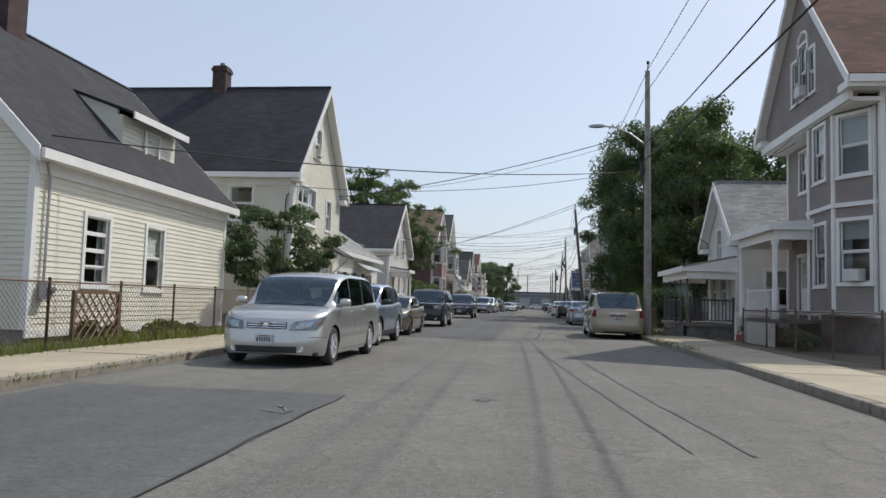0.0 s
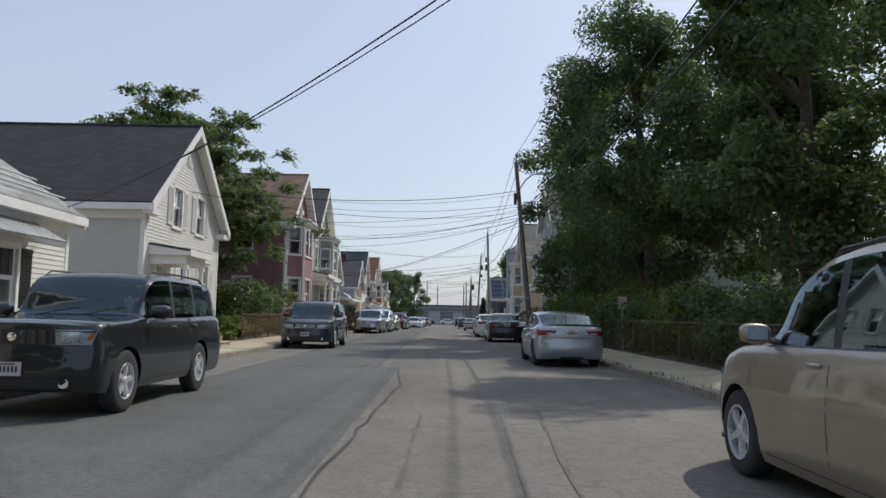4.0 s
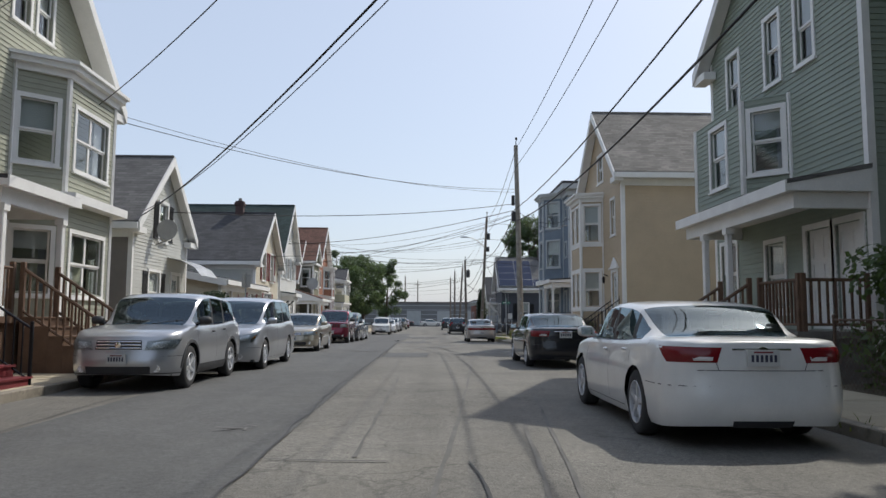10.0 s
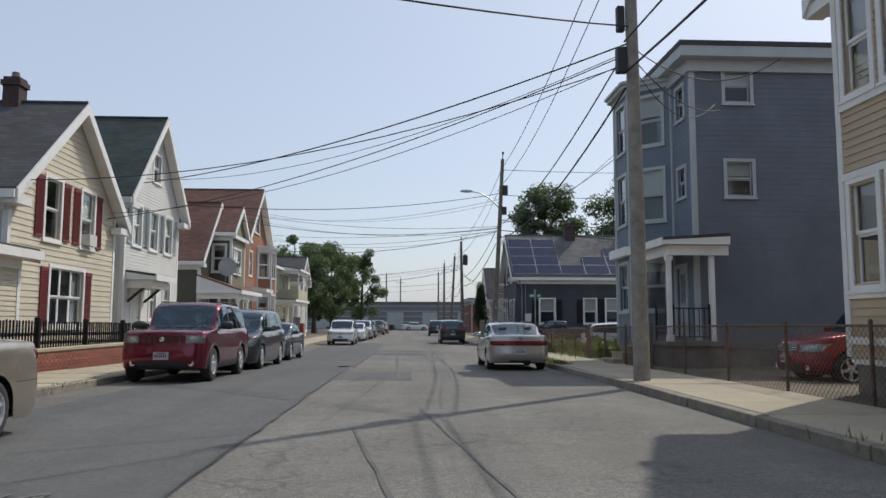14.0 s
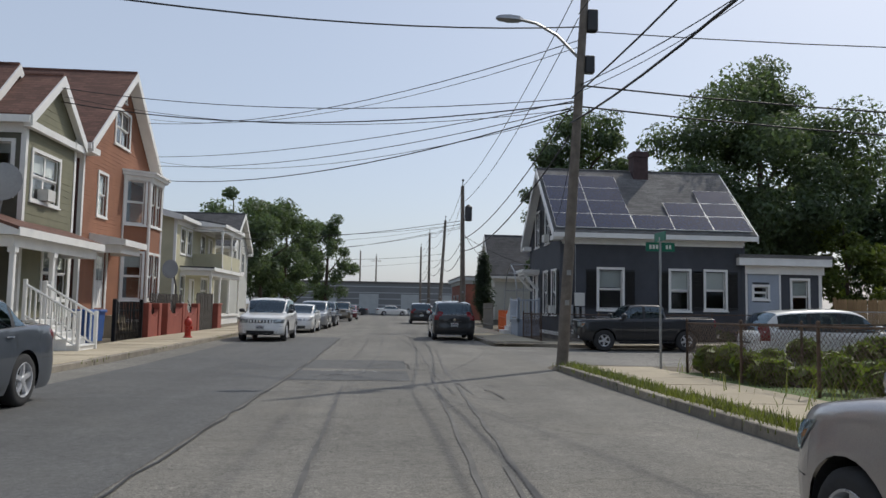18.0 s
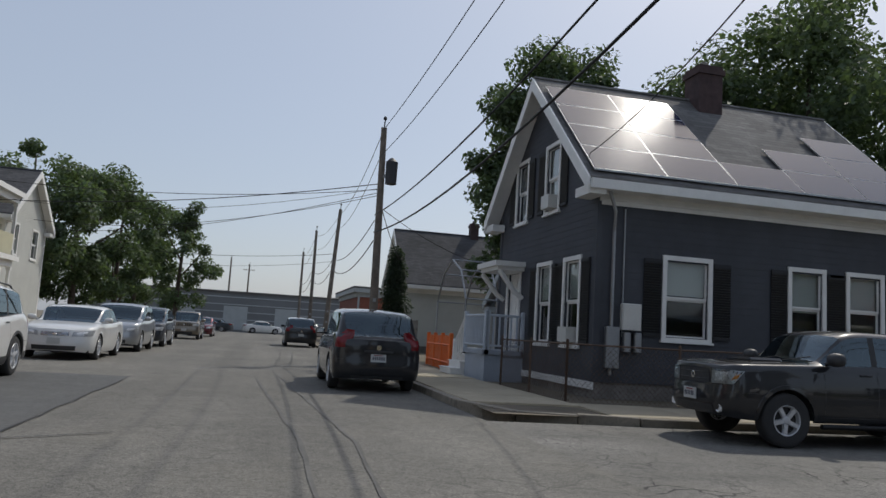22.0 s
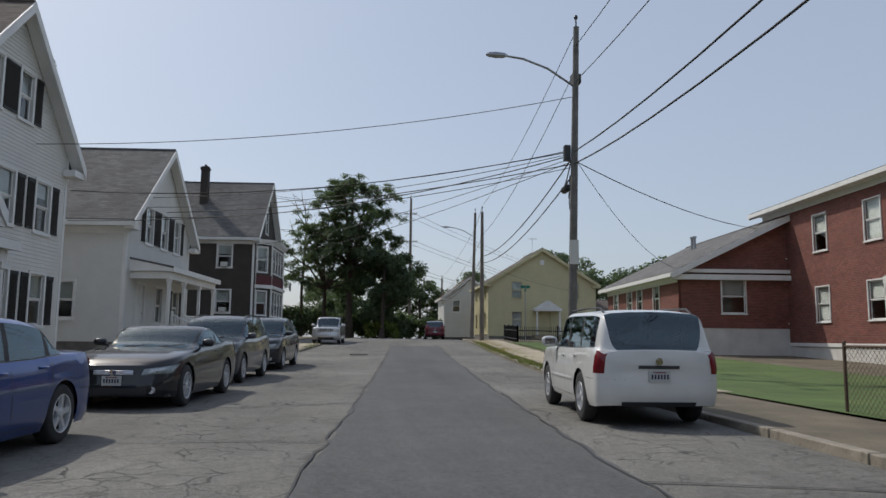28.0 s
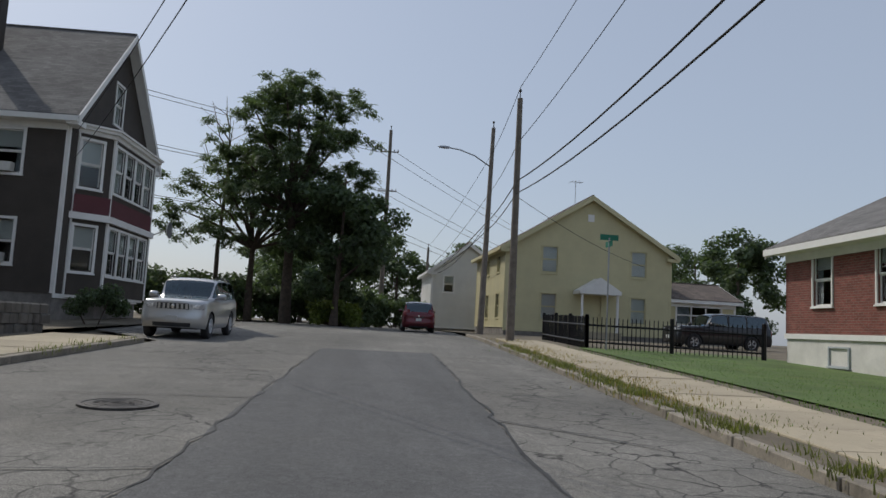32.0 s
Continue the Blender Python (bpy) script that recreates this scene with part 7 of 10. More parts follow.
    for i in range(len(stations) - 1):
        c = (stations[i][0] + stations[i + 1][0]) / 2
        for j in range(30):
            jj = j if j < 15 else 29 - j
            nm = "body"
            if jj >= 12 and inr(c, st["ws"]):
                nm = "windscreen"
            elif jj >= 12 and inr(c, st["rw"]):
                nm = "rear_window"
            elif jj in (9, 10) and inr(c, st["side"]):
                k = sum(c > p * L + 0.041 for p in st["pil"])
                nm = ("side_window", k, j < 15) if not any(abs(c - p * L) < 0.04 for p in st["pil"]) else ("window_pillar", k, j < 15)
            elif jj == 8 and inr(c, st["side"]):
                nm = ("window_trim", 0, j < 15)
            shell.setdefault(nm, []).append((i * N + j, (i + 1) * N + j, (i + 1) * N + j + 1, i * N + j + 1))
    for nm, faces in shell.items():
        used = sorted({v for f in faces for v in f})
        ix = {v: k for k, v in enumerate(used)}
        me = Mesh()
        me.v, me.f, me.m = [verts[v] for v in used], [tuple(ix[v] for v in f) for f in faces], [0] * len(faces)
        base = nm if isinstance(nm, str) else nm[0]
        me.make(base, {"body": paint, "window_pillar": DARK_PLASTIC, "window_trim": trim or DARK_PLASTIC}.get(base, CAR_GLASS), top, smooth=38)

    joints = Mesh()

    def point(d, z, end):
        """A point of the outside, d along the outline from the middle of an end, at the height z"""
        a = abs(d) if end == "f" else arc[-1] - abs(d)
        s, wf = float(np.interp(a, arc, ls)), float(np.interp(a, arc, lw))
        half = section(s, wf, False)
        yy = float(np.interp(z, [p[1] for p in half[:13]], [p[0] for p in half[:13]]))
        return Vector((L / 2 - s - push(s, z), yy if d >= 0 else -yy, z))

    def decal(name, m, c, end="f", off=0.008, ns=8, nz=3, sides=(1, -1), parent=None, rim_=0.002):
        """A piece that follows the outside; c: its corners (d, z), from the inner lower one round"""
        got = []
        for sd in sides:
            q = Mesh()
            for i in range(ns + 1):
                for k in range(nz + 1):
                    u, v = i / ns, k / nz
                    d = (c[0][0] * (1 - u) + c[1][0] * u) * (1 - v) + (c[3][0] * (1 - u) + c[2][0] * u) * v
                    z = (c[0][1] * (1 - u) + c[1][1] * u) * (1 - v) + (c[3][1] * (1 - u) + c[2][1] * u) * v
                    p = point(d * sd, z, end)
                    n = (point(d * sd + 0.02, z, end) - point(d * sd - 0.02, z, end)).cross(point(d * sd, z + 0.015, end) - point(d * sd, z - 0.015, end))
                    n.normalize()
                    if n.dot(p - Vector((p.x * 0.6, 0, z))) < 0:
                        n = -n
                    q.v.append(tuple(p + n * (off if 0 < i < ns and 0 < k < nz else rim_)))
            for i in range(ns):
                for k in range(nz):
                    a = i * (nz + 1) + k
                    f = (a, a + nz + 1, a + nz + 2, a + 1)
                    q.f.append(f if (sd > 0) == (end == "f") else tuple(reversed(f)))
                    q.m.append(0)
            if name.endswith("_joint"):
                n0 = len(joints.v)
                joints.v += q.v
                joints.f += [tuple(v + n0 for v in f) for f in q.f]
                joints.m += q.m
            else:
                got.append(q.make(name, m, parent or top, smooth=50))
        return got or [None]

    def band(name, m, d0, d1, z0, z1, end, off=0.004, ns=10):
        return decal(name, m, ((d0, z0), (d1, z0), (d1, z1), (d0, z1)), end, off, ns, 2, (1,), rim_=off * 0.6)[0]

    at_s = lambda s: float(np.interp(s, ls, arc))
    zf, zr = belt_at(0.0), belt_at(L)
    F, B = L / 2, -L / 2
    # lamps
    up = lambda c, z: [(d, z + h) for d, h in c]
    hc = up(head or HEADS[style], zf)
    decal("headlight", HOUSING, hc, "f", 0.004, 9, 3, rim_=0.003)
    mixp = lambda c, u, v: tuple((c[0][k] * (1 - u) + c[1][k] * u) * (1 - v) + (c[3][k] * (1 - u) + c[2][k] * u) * v for k in (0, 1))
    sub = lambda c, u0, u1, v0, v1: [mixp(c, u0, v0), mixp(c, u1, v0), mixp(c, u1, v1), mixp(c, u0, v1)]
    decal("reflector", REFLECTOR, sub(hc, 0.14, 0.6, 0.18, 0.86), "f", 0.012, 5, 4)
    if not far:
        decal("indicator_lamp", AMBER if style in ("van", "sedan", "boxy", "pickup") else REFLECTOR, sub(hc, 0.8, 0.95, 0.25, 0.75), "f", 0.01, 3, 2)
        decal("headlight_lens", CLEAR_LENS, sub(hc, -0.02, 1.01, -0.03, 1.03), "f", 0.02, 9, 4, rim_=0.006)
    tc = up(tail or TAIL_LAMPS[style], zr)
    decal("taillight", RED_LENS, tc, "r", 0.016, 8, 4)
    if not far and style in ("sedan", "coupe") and not rear_bar:
        decal("reversing_lamp", WHITE_LENS, sub(tc, 0.1, 0.45, 0.12, 0.38), "r", 0.024, 3, 2, rim_=0.015)
    # bumpers: joint, lower intake, grille
    zj = clear + 0.5 * (zf - clear)
    if not far:
        for e, zz in (("f", zj + 0.02), ("r", clear + 0.525 * (zr - clear))):
            d1 = at_s(axles[0] - ra - 0.02) if e == "f" else arc[-1] - at_s(axles[1] + ra + 0.02)
            band("bumper_joint", DARK_PLASTIC, -d1, d1, zz - 0.004, zz + 0.004, e, 0.003, 22)
    iw = W * 0.29
    band("lower_intake", DARK_PLASTIC, -iw, iw, clear + 0.07, clear + 0.18, "f", 0.012, 8)
    gw, gz0, gz1, gk = grille or {"sedan": (0.34, -.145, -.05, "h"), "coupe": (0.34, -.13, -.06, "h"), "hatch": (0.3, -.1, -.06, "h"), "suv": (0.38, -.19, -.045, "h"), "boxy": (0.46, -.2, -.035, "v"), "van": (0.38, -.16, -.045, "h"), "pickup": (0.4, -.23, -.04, "d")}[style]
    gr = band("grille", DARK_PLASTIC, -gw, gw, zf + gz0, zf + gz1, "f", 0.008, 8)
    if gk == "v":
        for k in range(7):
            yy = -gw + 0.07 + (2 * gw - 0.14) * k / 6
            b = band("grille_bar", paint, yy - 0.034, yy + 0.034, zf + gz0 + 0.012, zf + gz1 - 0.012, "f", 0.02, 3)
            b.parent = gr
    else:
        nb = 3 if gk == "h" else 2
        for k in range(nb):
            zz = zf + gz0 + (gz1 - gz0) * (k + 0.5) / nb
            b = band("grille_bar", CHROME if gk == "h" else DARK_PLASTIC, -gw + 0.015, gw - 0.015, zz - 0.009, zz + 0.009, "f", 0.018, 6)
            b.parent = gr
    for e, zz in (("f", zf + (gz0 + gz1) / 2), ("r", zr + (-0.06 if style in ("sedan", "coupe") else -0.12))):
        p = point(0.0, zz, e)
        q = Mesh()
        sg = 1 if e == "f" else -1
        q.lathe((p.x + sg * 0.02, 0, zz), 0, [(-0.012, 0.052), (0.004, 0.05), (0.008, 0.03)], 14)
        q.make("badge", CHROME, top, smooth=40)
    if not far:
        for sd in (1, -1):
            p = point(sd * 0.62, clear + 0.14, "f")
            q = Mesh()
            q.lathe((p.x - 0.006, p.y, p.z), 0, [(-0.04, 0.06), (0.012, 0.058), (0.012, 0.045), (0.004, 0.04)], 14)
            q.make("fog_lamp", REFLECTOR, top)
    if rear_bar:
        band("reflector_bar", RED_LENS, -0.42, 0.42, zr - 0.225, zr - 0.105, "r", 0.012, 8)
    # back: lid joints, bumper insert, plates
    if style in ("sedan", "coupe"):
        band("lid_joint", DARK_PLASTIC, -0.62, 0.62, zr - 0.235, zr - 0.228, "r", 0.003, 8)
        decal("lid_joint", DARK_PLASTIC, ((0.415, zr - 0.232), (0.422, zr - 0.232), (0.455, zr - 0.16), (0.448, zr - 0.16)), "r", 0.003, 1, 3)
        band("lid_trim", CHROME if not rear_bar else paint, -0.3, 0.3, zr - 0.045, zr - 0.028, "r", 0.016, 6)
    else:
        band("tailgate_joint", DARK_PLASTIC, -0.68, 0.68, clear + 0.55 * (zr - clear), clear + 0.55 * (zr - clear) + 0.008, "r", 0.003, 8)
        band("tailgate_handle", DARK_PLASTIC if style != "pickup" else CHROME, -0.3, 0.3, zr - 0.2 - 0.02, zr - 0.175, "r", 0.02, 6)
    lw_ = 0.3 if style in ("sedan", "coupe") else 0.55
    band("bumper_insert", DARK_PLASTIC, -lw_, lw_, clear + 0.035, clear + 0.1, "r", 0.006, 8)
    for e, zz in (("f", clear + 0.22), ("r", (zr - 0.19 if not rear_bar else clear + 0.26) if style in ("sedan", "coupe") else (zr - 0.4 if style != "pickup" else 0.44))):
        p = point(0.0, zz + 0.076, e)
        sg = 1 if e == "f" else -1
        xa, xb = sorted((p.x + sg * 0.012, p.x + sg * 0.034))
        q = Mesh()
        q.box(xa, -0.152, zz, xb, 0.152, zz + 0.152)
        pl = q.make("number_plate", PLATE, top)
        if far:
            continue
        xo = xb if sg > 0 else xa
        q = Mesh()
        for k in range(6):
            q.box(xo - 0.002, -0.125 + k * 0.043, zz + 0.04, xo + 0.002, -0.1 + k * 0.043, zz + 0.105)
        q.make("plate_marking", INK, pl)
        q = Mesh()
        q.box(xo - 0.002, -0.09, zz + 0.122, xo + 0.002, 0.09, zz + 0.138)
        q.make("plate_marking", RED_SHUT, pl)
    # doors
    flank = lambda name, m, s0, s1, z0, z1, off, ns=3, nz=3, slope=0.0: decal(name, m, ((at_s(s0), z0), (at_s(s1), z0 + slope), (at_s(s1), z1 + slope), (at_s(s0), z1)), "f", off, ns, nz, rim_=off * 0.4)
    doors = [L * (st["ws"][0] + 0.035)] + [p * L for p in st["pil"][:2]]
    if not far:
        for s in doors:
            s = s if not any(abs(s - a) < ra + 0.04 for a in axles) else s
            flank("door_joint", DARK_PLASTIC, s - 0.005, s + 0.005, max(clear + 0.06, sill(s) + 0.02), belt_at(s) - 0.01, 0.003, 1, 8)
        flank("sill_joint", DARK_PLASTIC, axles[0] + ra + 0.1, axles[1] - ra - 0.06, clear + 0.075, clear + 0.083, 0.003, 4, 1)
        for s in [p * L for p in st["pil"][:1 if style == "coupe" else 2]]:
            flank("door_handle", trim if trim else (paint if style != "pickup" and not lower else DARK_PLASTIC), s - 0.27, s - 0.09, belt_at(s) - 0.125, belt_at(s) - 0.095, 0.034, 4, 3)
    if moulding:
        flank("side_moulding", paint, axles[0] + ra + 0.05, axles[1] - ra - 0.05, clear + 0.3, clear + 0.36, 0.02, 6, 3)
    if lower:
        flank("lower_cladding", lower, axles[0] + ra + 0.01, axles[1] - ra - 0.01, clear + 0.005, clear + 0.15, 0.014, 6, 3)
        for e in ("f", "r"):
            d1 = at_s(axles[0] - ra - 0.02) if e == "f" else arc[-1] - at_s(axles[1] + ra + 0.02)
            band("bumper_guard", lower, -d1, d1, clear + 0.055, clear + (0.07 if e == "f" else 0.2), e, 0.008, 18)
    wells = []
    for a in axles:                                          # arch lips and wheel wells
        for sd in (1, -1):
            us = [math.pi * (k / 16) for k in range(17)]
            lip = Mesh()
            wide = 0.05 if lower or style == "pickup" else 0.022
            rows = []
            for u in us:
                row = []
                for rr_, o in ((ra - 0.004, 0.0), (ra, 0.014), (ra + wide, 0.012), (ra + wide + 0.006, 0.0)):
                    p = point(at_s(min(max(a - rr_ * math.cos(u), 0.02), L - 0.02)), r + rr_ * math.sin(u), "f")
                    row.append((p.x, sd * (p.y + o), p.z))
                rows.append(row)
            lip.loft(rows, closed=False)
            if lower or style == "pickup":
                recalc(lip.make("arch_lip", lower if lower else paint, top, smooth=50))
            well = Mesh()
            well.loft([[(F - a + (ra + 0.002) * math.cos(u), sd * (W / 2 * 0.95), r + (ra + 0.002) * math.sin(u)), (F - a + (ra + 0.002) * math.cos(u), sd * (W / 2 - 0.34), r + (ra + 0.002) * math.sin(u))] for u in us], closed=False)
            wells.append(well)
    inn = Mesh()                                            # dark floor, axle tunnels and dashboard
    inn.box(B + 0.28, -W / 2 + 0.14, clear + 0.02, F - 0.3, W / 2 - 0.14, clear + 0.07)
    for a in axles:
        inn.box(F - a - ra, -W / 2 + 0.3, clear, F - a + ra, W / 2 - 0.3, r + ra)
    for q in wells:
        inn.loft([q.v[k:k + 2] for k in range(0, len(q.v), 2)], closed=False)
    inn.make("underbody", DARK_PLASTIC, top)
    if joints.f:
        tagged(joints.make("panel_joint", DARK_PLASTIC, top), kind="stuff")
    if not far:
        q = Mesh()
        sx_ = st["ws"][0] * L
        q.rbox(F - sx_ - 0.75, -W * 0.38, belt_at(sx_) - 0.25, F - sx_ - 0.15, W * 0.38, belt_at(sx_) - 0.02, 0.05)
        q.make("dashboard", DARK_PLASTIC, top)
        zs = min(0.76 * H, 1.2)
        s_seat = F - (st["pil"][0] * L + 0.05)
        for xx in (s_seat,) + ((s_seat - 0.85,) if style not in ("coupe", "pickup") else ()):
            for sd in (-1, 1):
                q = Mesh()
                q.rbox(xx - 0.1, sd * 0.36 - 0.24, 0.45, xx + 0.12, sd * 0.36 + 0.24, zs, 0.06)
                q.rbox(xx - 0.09, sd * 0.36 - 0.12, zs, xx + 0.02, sd * 0.36 + 0.12, zs + 0.17, 0.04)
                q.make("seat", SEAT, top)
        q = Mesh()
        q.tube([(F - sx_ - 0.62 + 0.06 * math.sin(k * math.pi / 8), 0.36 + 0.18 * math.cos(k * math.pi / 8), belt_at(sx_) + 0.0 + 0.17 * math.sin(k * math.pi / 8)) for k in range(17)], 0.014, 5)
        q.make("steering_wheel", DARK_PLASTIC, top)
    for sd in (1, -1):                                       # mirrors
        s = L * (st["ws"][0] + (st["ws"][1] - st["ws"][0]) * 0.5)
        big = 1.25 if style in ("pickup", "boxy") else 1.0
        yb, zb = W / 2 * 0.9, belt_at(s) + 0.05
        q = Mesh()
        rings = []
        for t_, k in ((-0.06, 0.75), (-0.045, 0.93), (0.0, 1.0), (0.05, 0.86), (0.085, 0.5), (0.095, 0.1)):
            rings.append([(F - s + t_, sd * (yb + 0.13 * big) + 0.115 * big * k * math.copysign(abs(math.cos(a)) ** 0.7, math.cos(a)), zb + 0.05 + 0.075 * big * k * math.copysign(abs(math.sin(a)) ** 0.7, math.sin(a))) for a in [2 * math.pi * i / 14 for i in range(14)]])
        q.loft(rings, True, True)
        q.tube([(F - s, sd * yb * 0.97, zb - 0.01), (F - s, sd * (yb + 0.1), zb + 0.02)], 0.028, 6)
        mo = recalc(q.make("wing_mirror", paint if style != "pickup" and not lower else DARK_PLASTIC, top, smooth=50))
        q = Mesh()
        q.prism([(F - s - 0.064, sd * (yb + 0.13 * big) - 0.075 * big), (F - s - 0.061, sd * (yb + 0.13 * big) - 0.075 * big), (F - s - 0.061, sd * (yb + 0.13 * big) + 0.075 * big), (F - s - 0.064, sd * (yb + 0.13 * big) + 0.075 * big)], zb + 0.005, zb + 0.1)
        if not far:
            q.make("mirror_glass", CHROME, mo)
    if rails:
        for sd in (1, -1):
            q = Mesh()
            xs_ = [st["ws"][1] * L + 0.12, st["ws"][1] * L + 0.25, (st["ws"][1] + st["rw"][0]) * L / 2, st["rw"][0] * L - 0.3, st["rw"][0] * L - 0.12]
            q.tube([(F - s, sd * W * 0.355, top_at(s) - (0.045 if k in (0, 4) else -0.015)) for k, s in enumerate(xs_)], 0.017, 6)
            q.make("roof_rail", DARK_PLASTIC, top, smooth=50)
    if style == "pickup":
        q = Mesh()
        q.box(B + 0.08, -W * 0.4, H * 0.69, B + 0.35 * L, W * 0.4, H * 0.716)
        q.make("bed_cover", DARK_PLASTIC, top)
        q = Mesh()
        q.rbox(F - 1.25, -0.3, H * 0.67, F - 0.72, 0.3, H * 0.725, 0.03)
        q.make("bonnet_scoop", paint, top)
        q = Mesh()
        q.rbox(B - 0.1, -W * 0.42, 0.45, B + 0.03, W * 0.42, 0.58, 0.02)
        q.make("step_bumper", CHROME, top)
        for sd in (1, -1):
            q = Mesh()
            q.tube([(F - axles[0] - ra - 0.1, sd * W * 0.49, 0.3), (F - axles[1] + ra + 0.1, sd * W * 0.49, 0.3)], 0.035, 8)
            q.make("side_step", BLACK_METAL, top, smooth=50)
    for sd in () if far else (0.12, -0.45):                  # wipers
        s0, s1 = st["ws"][0] * L + 0.04, st["ws"][0] * L + 0.14
        q = Mesh()
        q.tube([(F - s0, sd, top_at(s0) + 0.02), (F - s1, sd + 0.5, top_at(s1) + 0.012)], 0.008, 4)
        q.make("wiper", DARK_PLASTIC, top)
    td, rd = wheel_data(r, spokes, rim or ALLOY, {"pickup": 0.8, "boxy": 0.84, "van": 0.92}.get(style, 0.95))
    for a in axles:
        for sd in (1, -1):
            wo = new("wheel", td)
            wo.parent = top
            wo.matrix_basis = pose(F - a, sd * (W / 2 - 0.125), r, 0, random.Random(int(a * 100)).uniform(0, 60), 0 if sd > 0 else 180)
            ob = new("rim", rd)
            ob.parent = wo
    return top


SILVER, BLACK, DGREY, WHITE_C = (0.42, 0.43, 0.44), (0.018, 0.019, 0.022), (0.032, 0.036, 0.045), (0.72, 0.72, 0.70)
# main street, left kerb, facing the camera
RIM_DARK = mat("gunmetal_rim", (0.07, 0.072, 0.076), 0.35, 0.6, 0.1)
car("silver-beige minivan parked at the kerb", "van", -4.5, 14.75, -90, 5.1, 1.95, 1.72, (0.55, 0.545, 0.52), 0.34, 5, 3.0, moulding=True, category="minivan")
car("silver-blue compact sport utility car", "suv", -4.85, 20.55, -90, 4.5, 1.82, 1.66, (0.36, 0.42, 0.52), 0.36, 5, 2.62, lower=DARK_PLASTIC, category="car")
car("tan older compact saloon car", "sedan", -5.0, 26.8, -90, 4.4, 1.7, 1.38, (0.30, 0.245, 0.18), 0.30, 6, 2.46, rim=RIM_DARK)
car("large black sport utility car", "boxy", -5.05, 36.6, -90, 4.8, 1.97, 1.78, BLACK, 0.38, 5, 2.7, rails=True)
car("dark grey sport utility car with bright headlamps", "suv", -5.2, 55.1, -90, 4.7, 1.99, 1.77, DGREY, 0.39, 10, 2.75, lower=DARK_PLASTIC, rails=True)
car("silver compact sport utility car", "suv", -5.25, 78.3, -90, 4.53, 1.82, 1.66, (0.46, 0.47, 0.49), 0.36, 5, 2.62, lower=DARK_PLASTIC)
car("silver minivan behind the compact sport utility car", "van", -5.1, 83.4, -90, 5.15, 2.0, 1.73, (0.47, 0.48, 0.5), 0.35, 7, 3.0, category="minivan")
car("champagne gold saloon at the kerb", "sedan", -5.1, 93.3, -90, 4.8, 1.78, 1.42, (0.42, 0.37, 0.29), 0.32, 7, 2.67, moulding=True)
car("dark red sport utility car", "boxy", -5.15, 104.6, -90, 4.4, 1.8, 1.75, (0.17, 0.012, 0.03), 0.36, 5, 2.62, rails=True, lower=DARK_PLASTIC)
car("black minivan at the kerb", "van", -5.15, 109.75, -90, 5.1, 1.95, 1.73, (0.03, 0.034, 0.042), 0.34, 5, 3.0, category="minivan")
car("dark grey-blue saloon at the kerb", "sedan", -5.2, 115.8, -90, 4.7, 1.73, 1.42, (0.055, 0.065, 0.08), 0.33, 5, 2.67)
car("white compact sport utility car with black trim", "suv", -4.5, 137.6, -90, 4.45, 1.8, 1.66, WHITE_C, 0.36, 5, 2.63, metal=0.05, lower=DARK_PLASTIC, rails=True, grille=(0.44, -.17, -.05, "v"), head=((.5, -.17), (.93, -.17), (1.08, -.03), (.5, -.045)))
car("white saloon at the kerb", "sedan", -4.3, 146.6, -90, 4.7, 1.84, 1.44, WHITE_C, 0.33, 7, 2.7, metal=0.05)
car("silver compact sport utility car far off", "suv", -4.1, 152.5, -90, 4.5, 1.82, 1.66, SILVER, 0.35, 5, 2.62)
car("dark grey compact sport utility car far off", "suv", -4.0, 158.3, -90, 4.5, 1.82, 1.66, DGREY, 0.35, 5, 2.62)
car("tan small sport utility car far down the street", "boxy", -3.7, 173, -90, 4.4, 1.8, 1.7, (0.22, 0.19, 0.15), 0.35, 5)
car("dark red saloon far down the street", "sedan", -3.5, 183, -90, 4.6, 1.75, 1.45, (0.12, 0.02, 0.025), 0.32, 5)
# main street, right kerb, rear to the camera
van_lettered = car("dirty beige minivan with lettering on its tailgate", "van", 3.1, 30.4, 90, 5.1, 1.95, 1.75, (0.36, 0.31, 0.245), 0.34, 5, 3.05, category="minivan", rails=True, rough=0.45)
car("silver-blue compact saloon at the kerb", "sedan", 3.05, 47.25, 90, 4.65, 1.78, 1.46, (0.36, 0.39, 0.43), 0.33, 10, 2.7, rim=RIM_DARK, tail=((.47, -.13), (.93, -.19), (1.15, -.04), (.40, -.045)))
car("black saloon with alloy wheels", "sedan", 2.98, 65.6, 90, 4.93, 1.85, 1.47, (0.014, 0.017, 0.024), 0.34, 7, 2.8, trim=CHROME, tail=((.46, -.20), (.93, -.21), (1.12, -.05), (.38, -.06)))
car("white saloon with alloy wheels", "sedan", 2.75, 73.3, 90, 4.73, 1.84, 1.44, WHITE_C, 0.34, 5, 2.7, metal=0.05)
car("black sports saloon at the kerb", "sedan", 3.05, 84.45, 90, 4.66, 1.74, 1.375, (0.016, 0.017, 0.022), 0.305, 10, 2.73, trim=CHROME)
car("faded beige older compact saloon", "sedan", 2.97, 109.22, 90, 4.35, 1.69, 1.35, (0.44, 0.41, 0.395), 0.285, 7, 2.46, moulding=True, rear_bar=True, tail=((.40, -.23), (.86, -.23), (1.0, -.10), (.40, -.10)))
car("black compact sport utility car", "suv", 3.0, 140.6, 90, 4.5, 1.8, 1.68, BLACK, 0.35, 5, 2.62)
car("black sport utility car far down the street", "suv", 3.0, 169.0, 90, 4.6, 1.85, 1.7, BLACK, 0.36, 5)
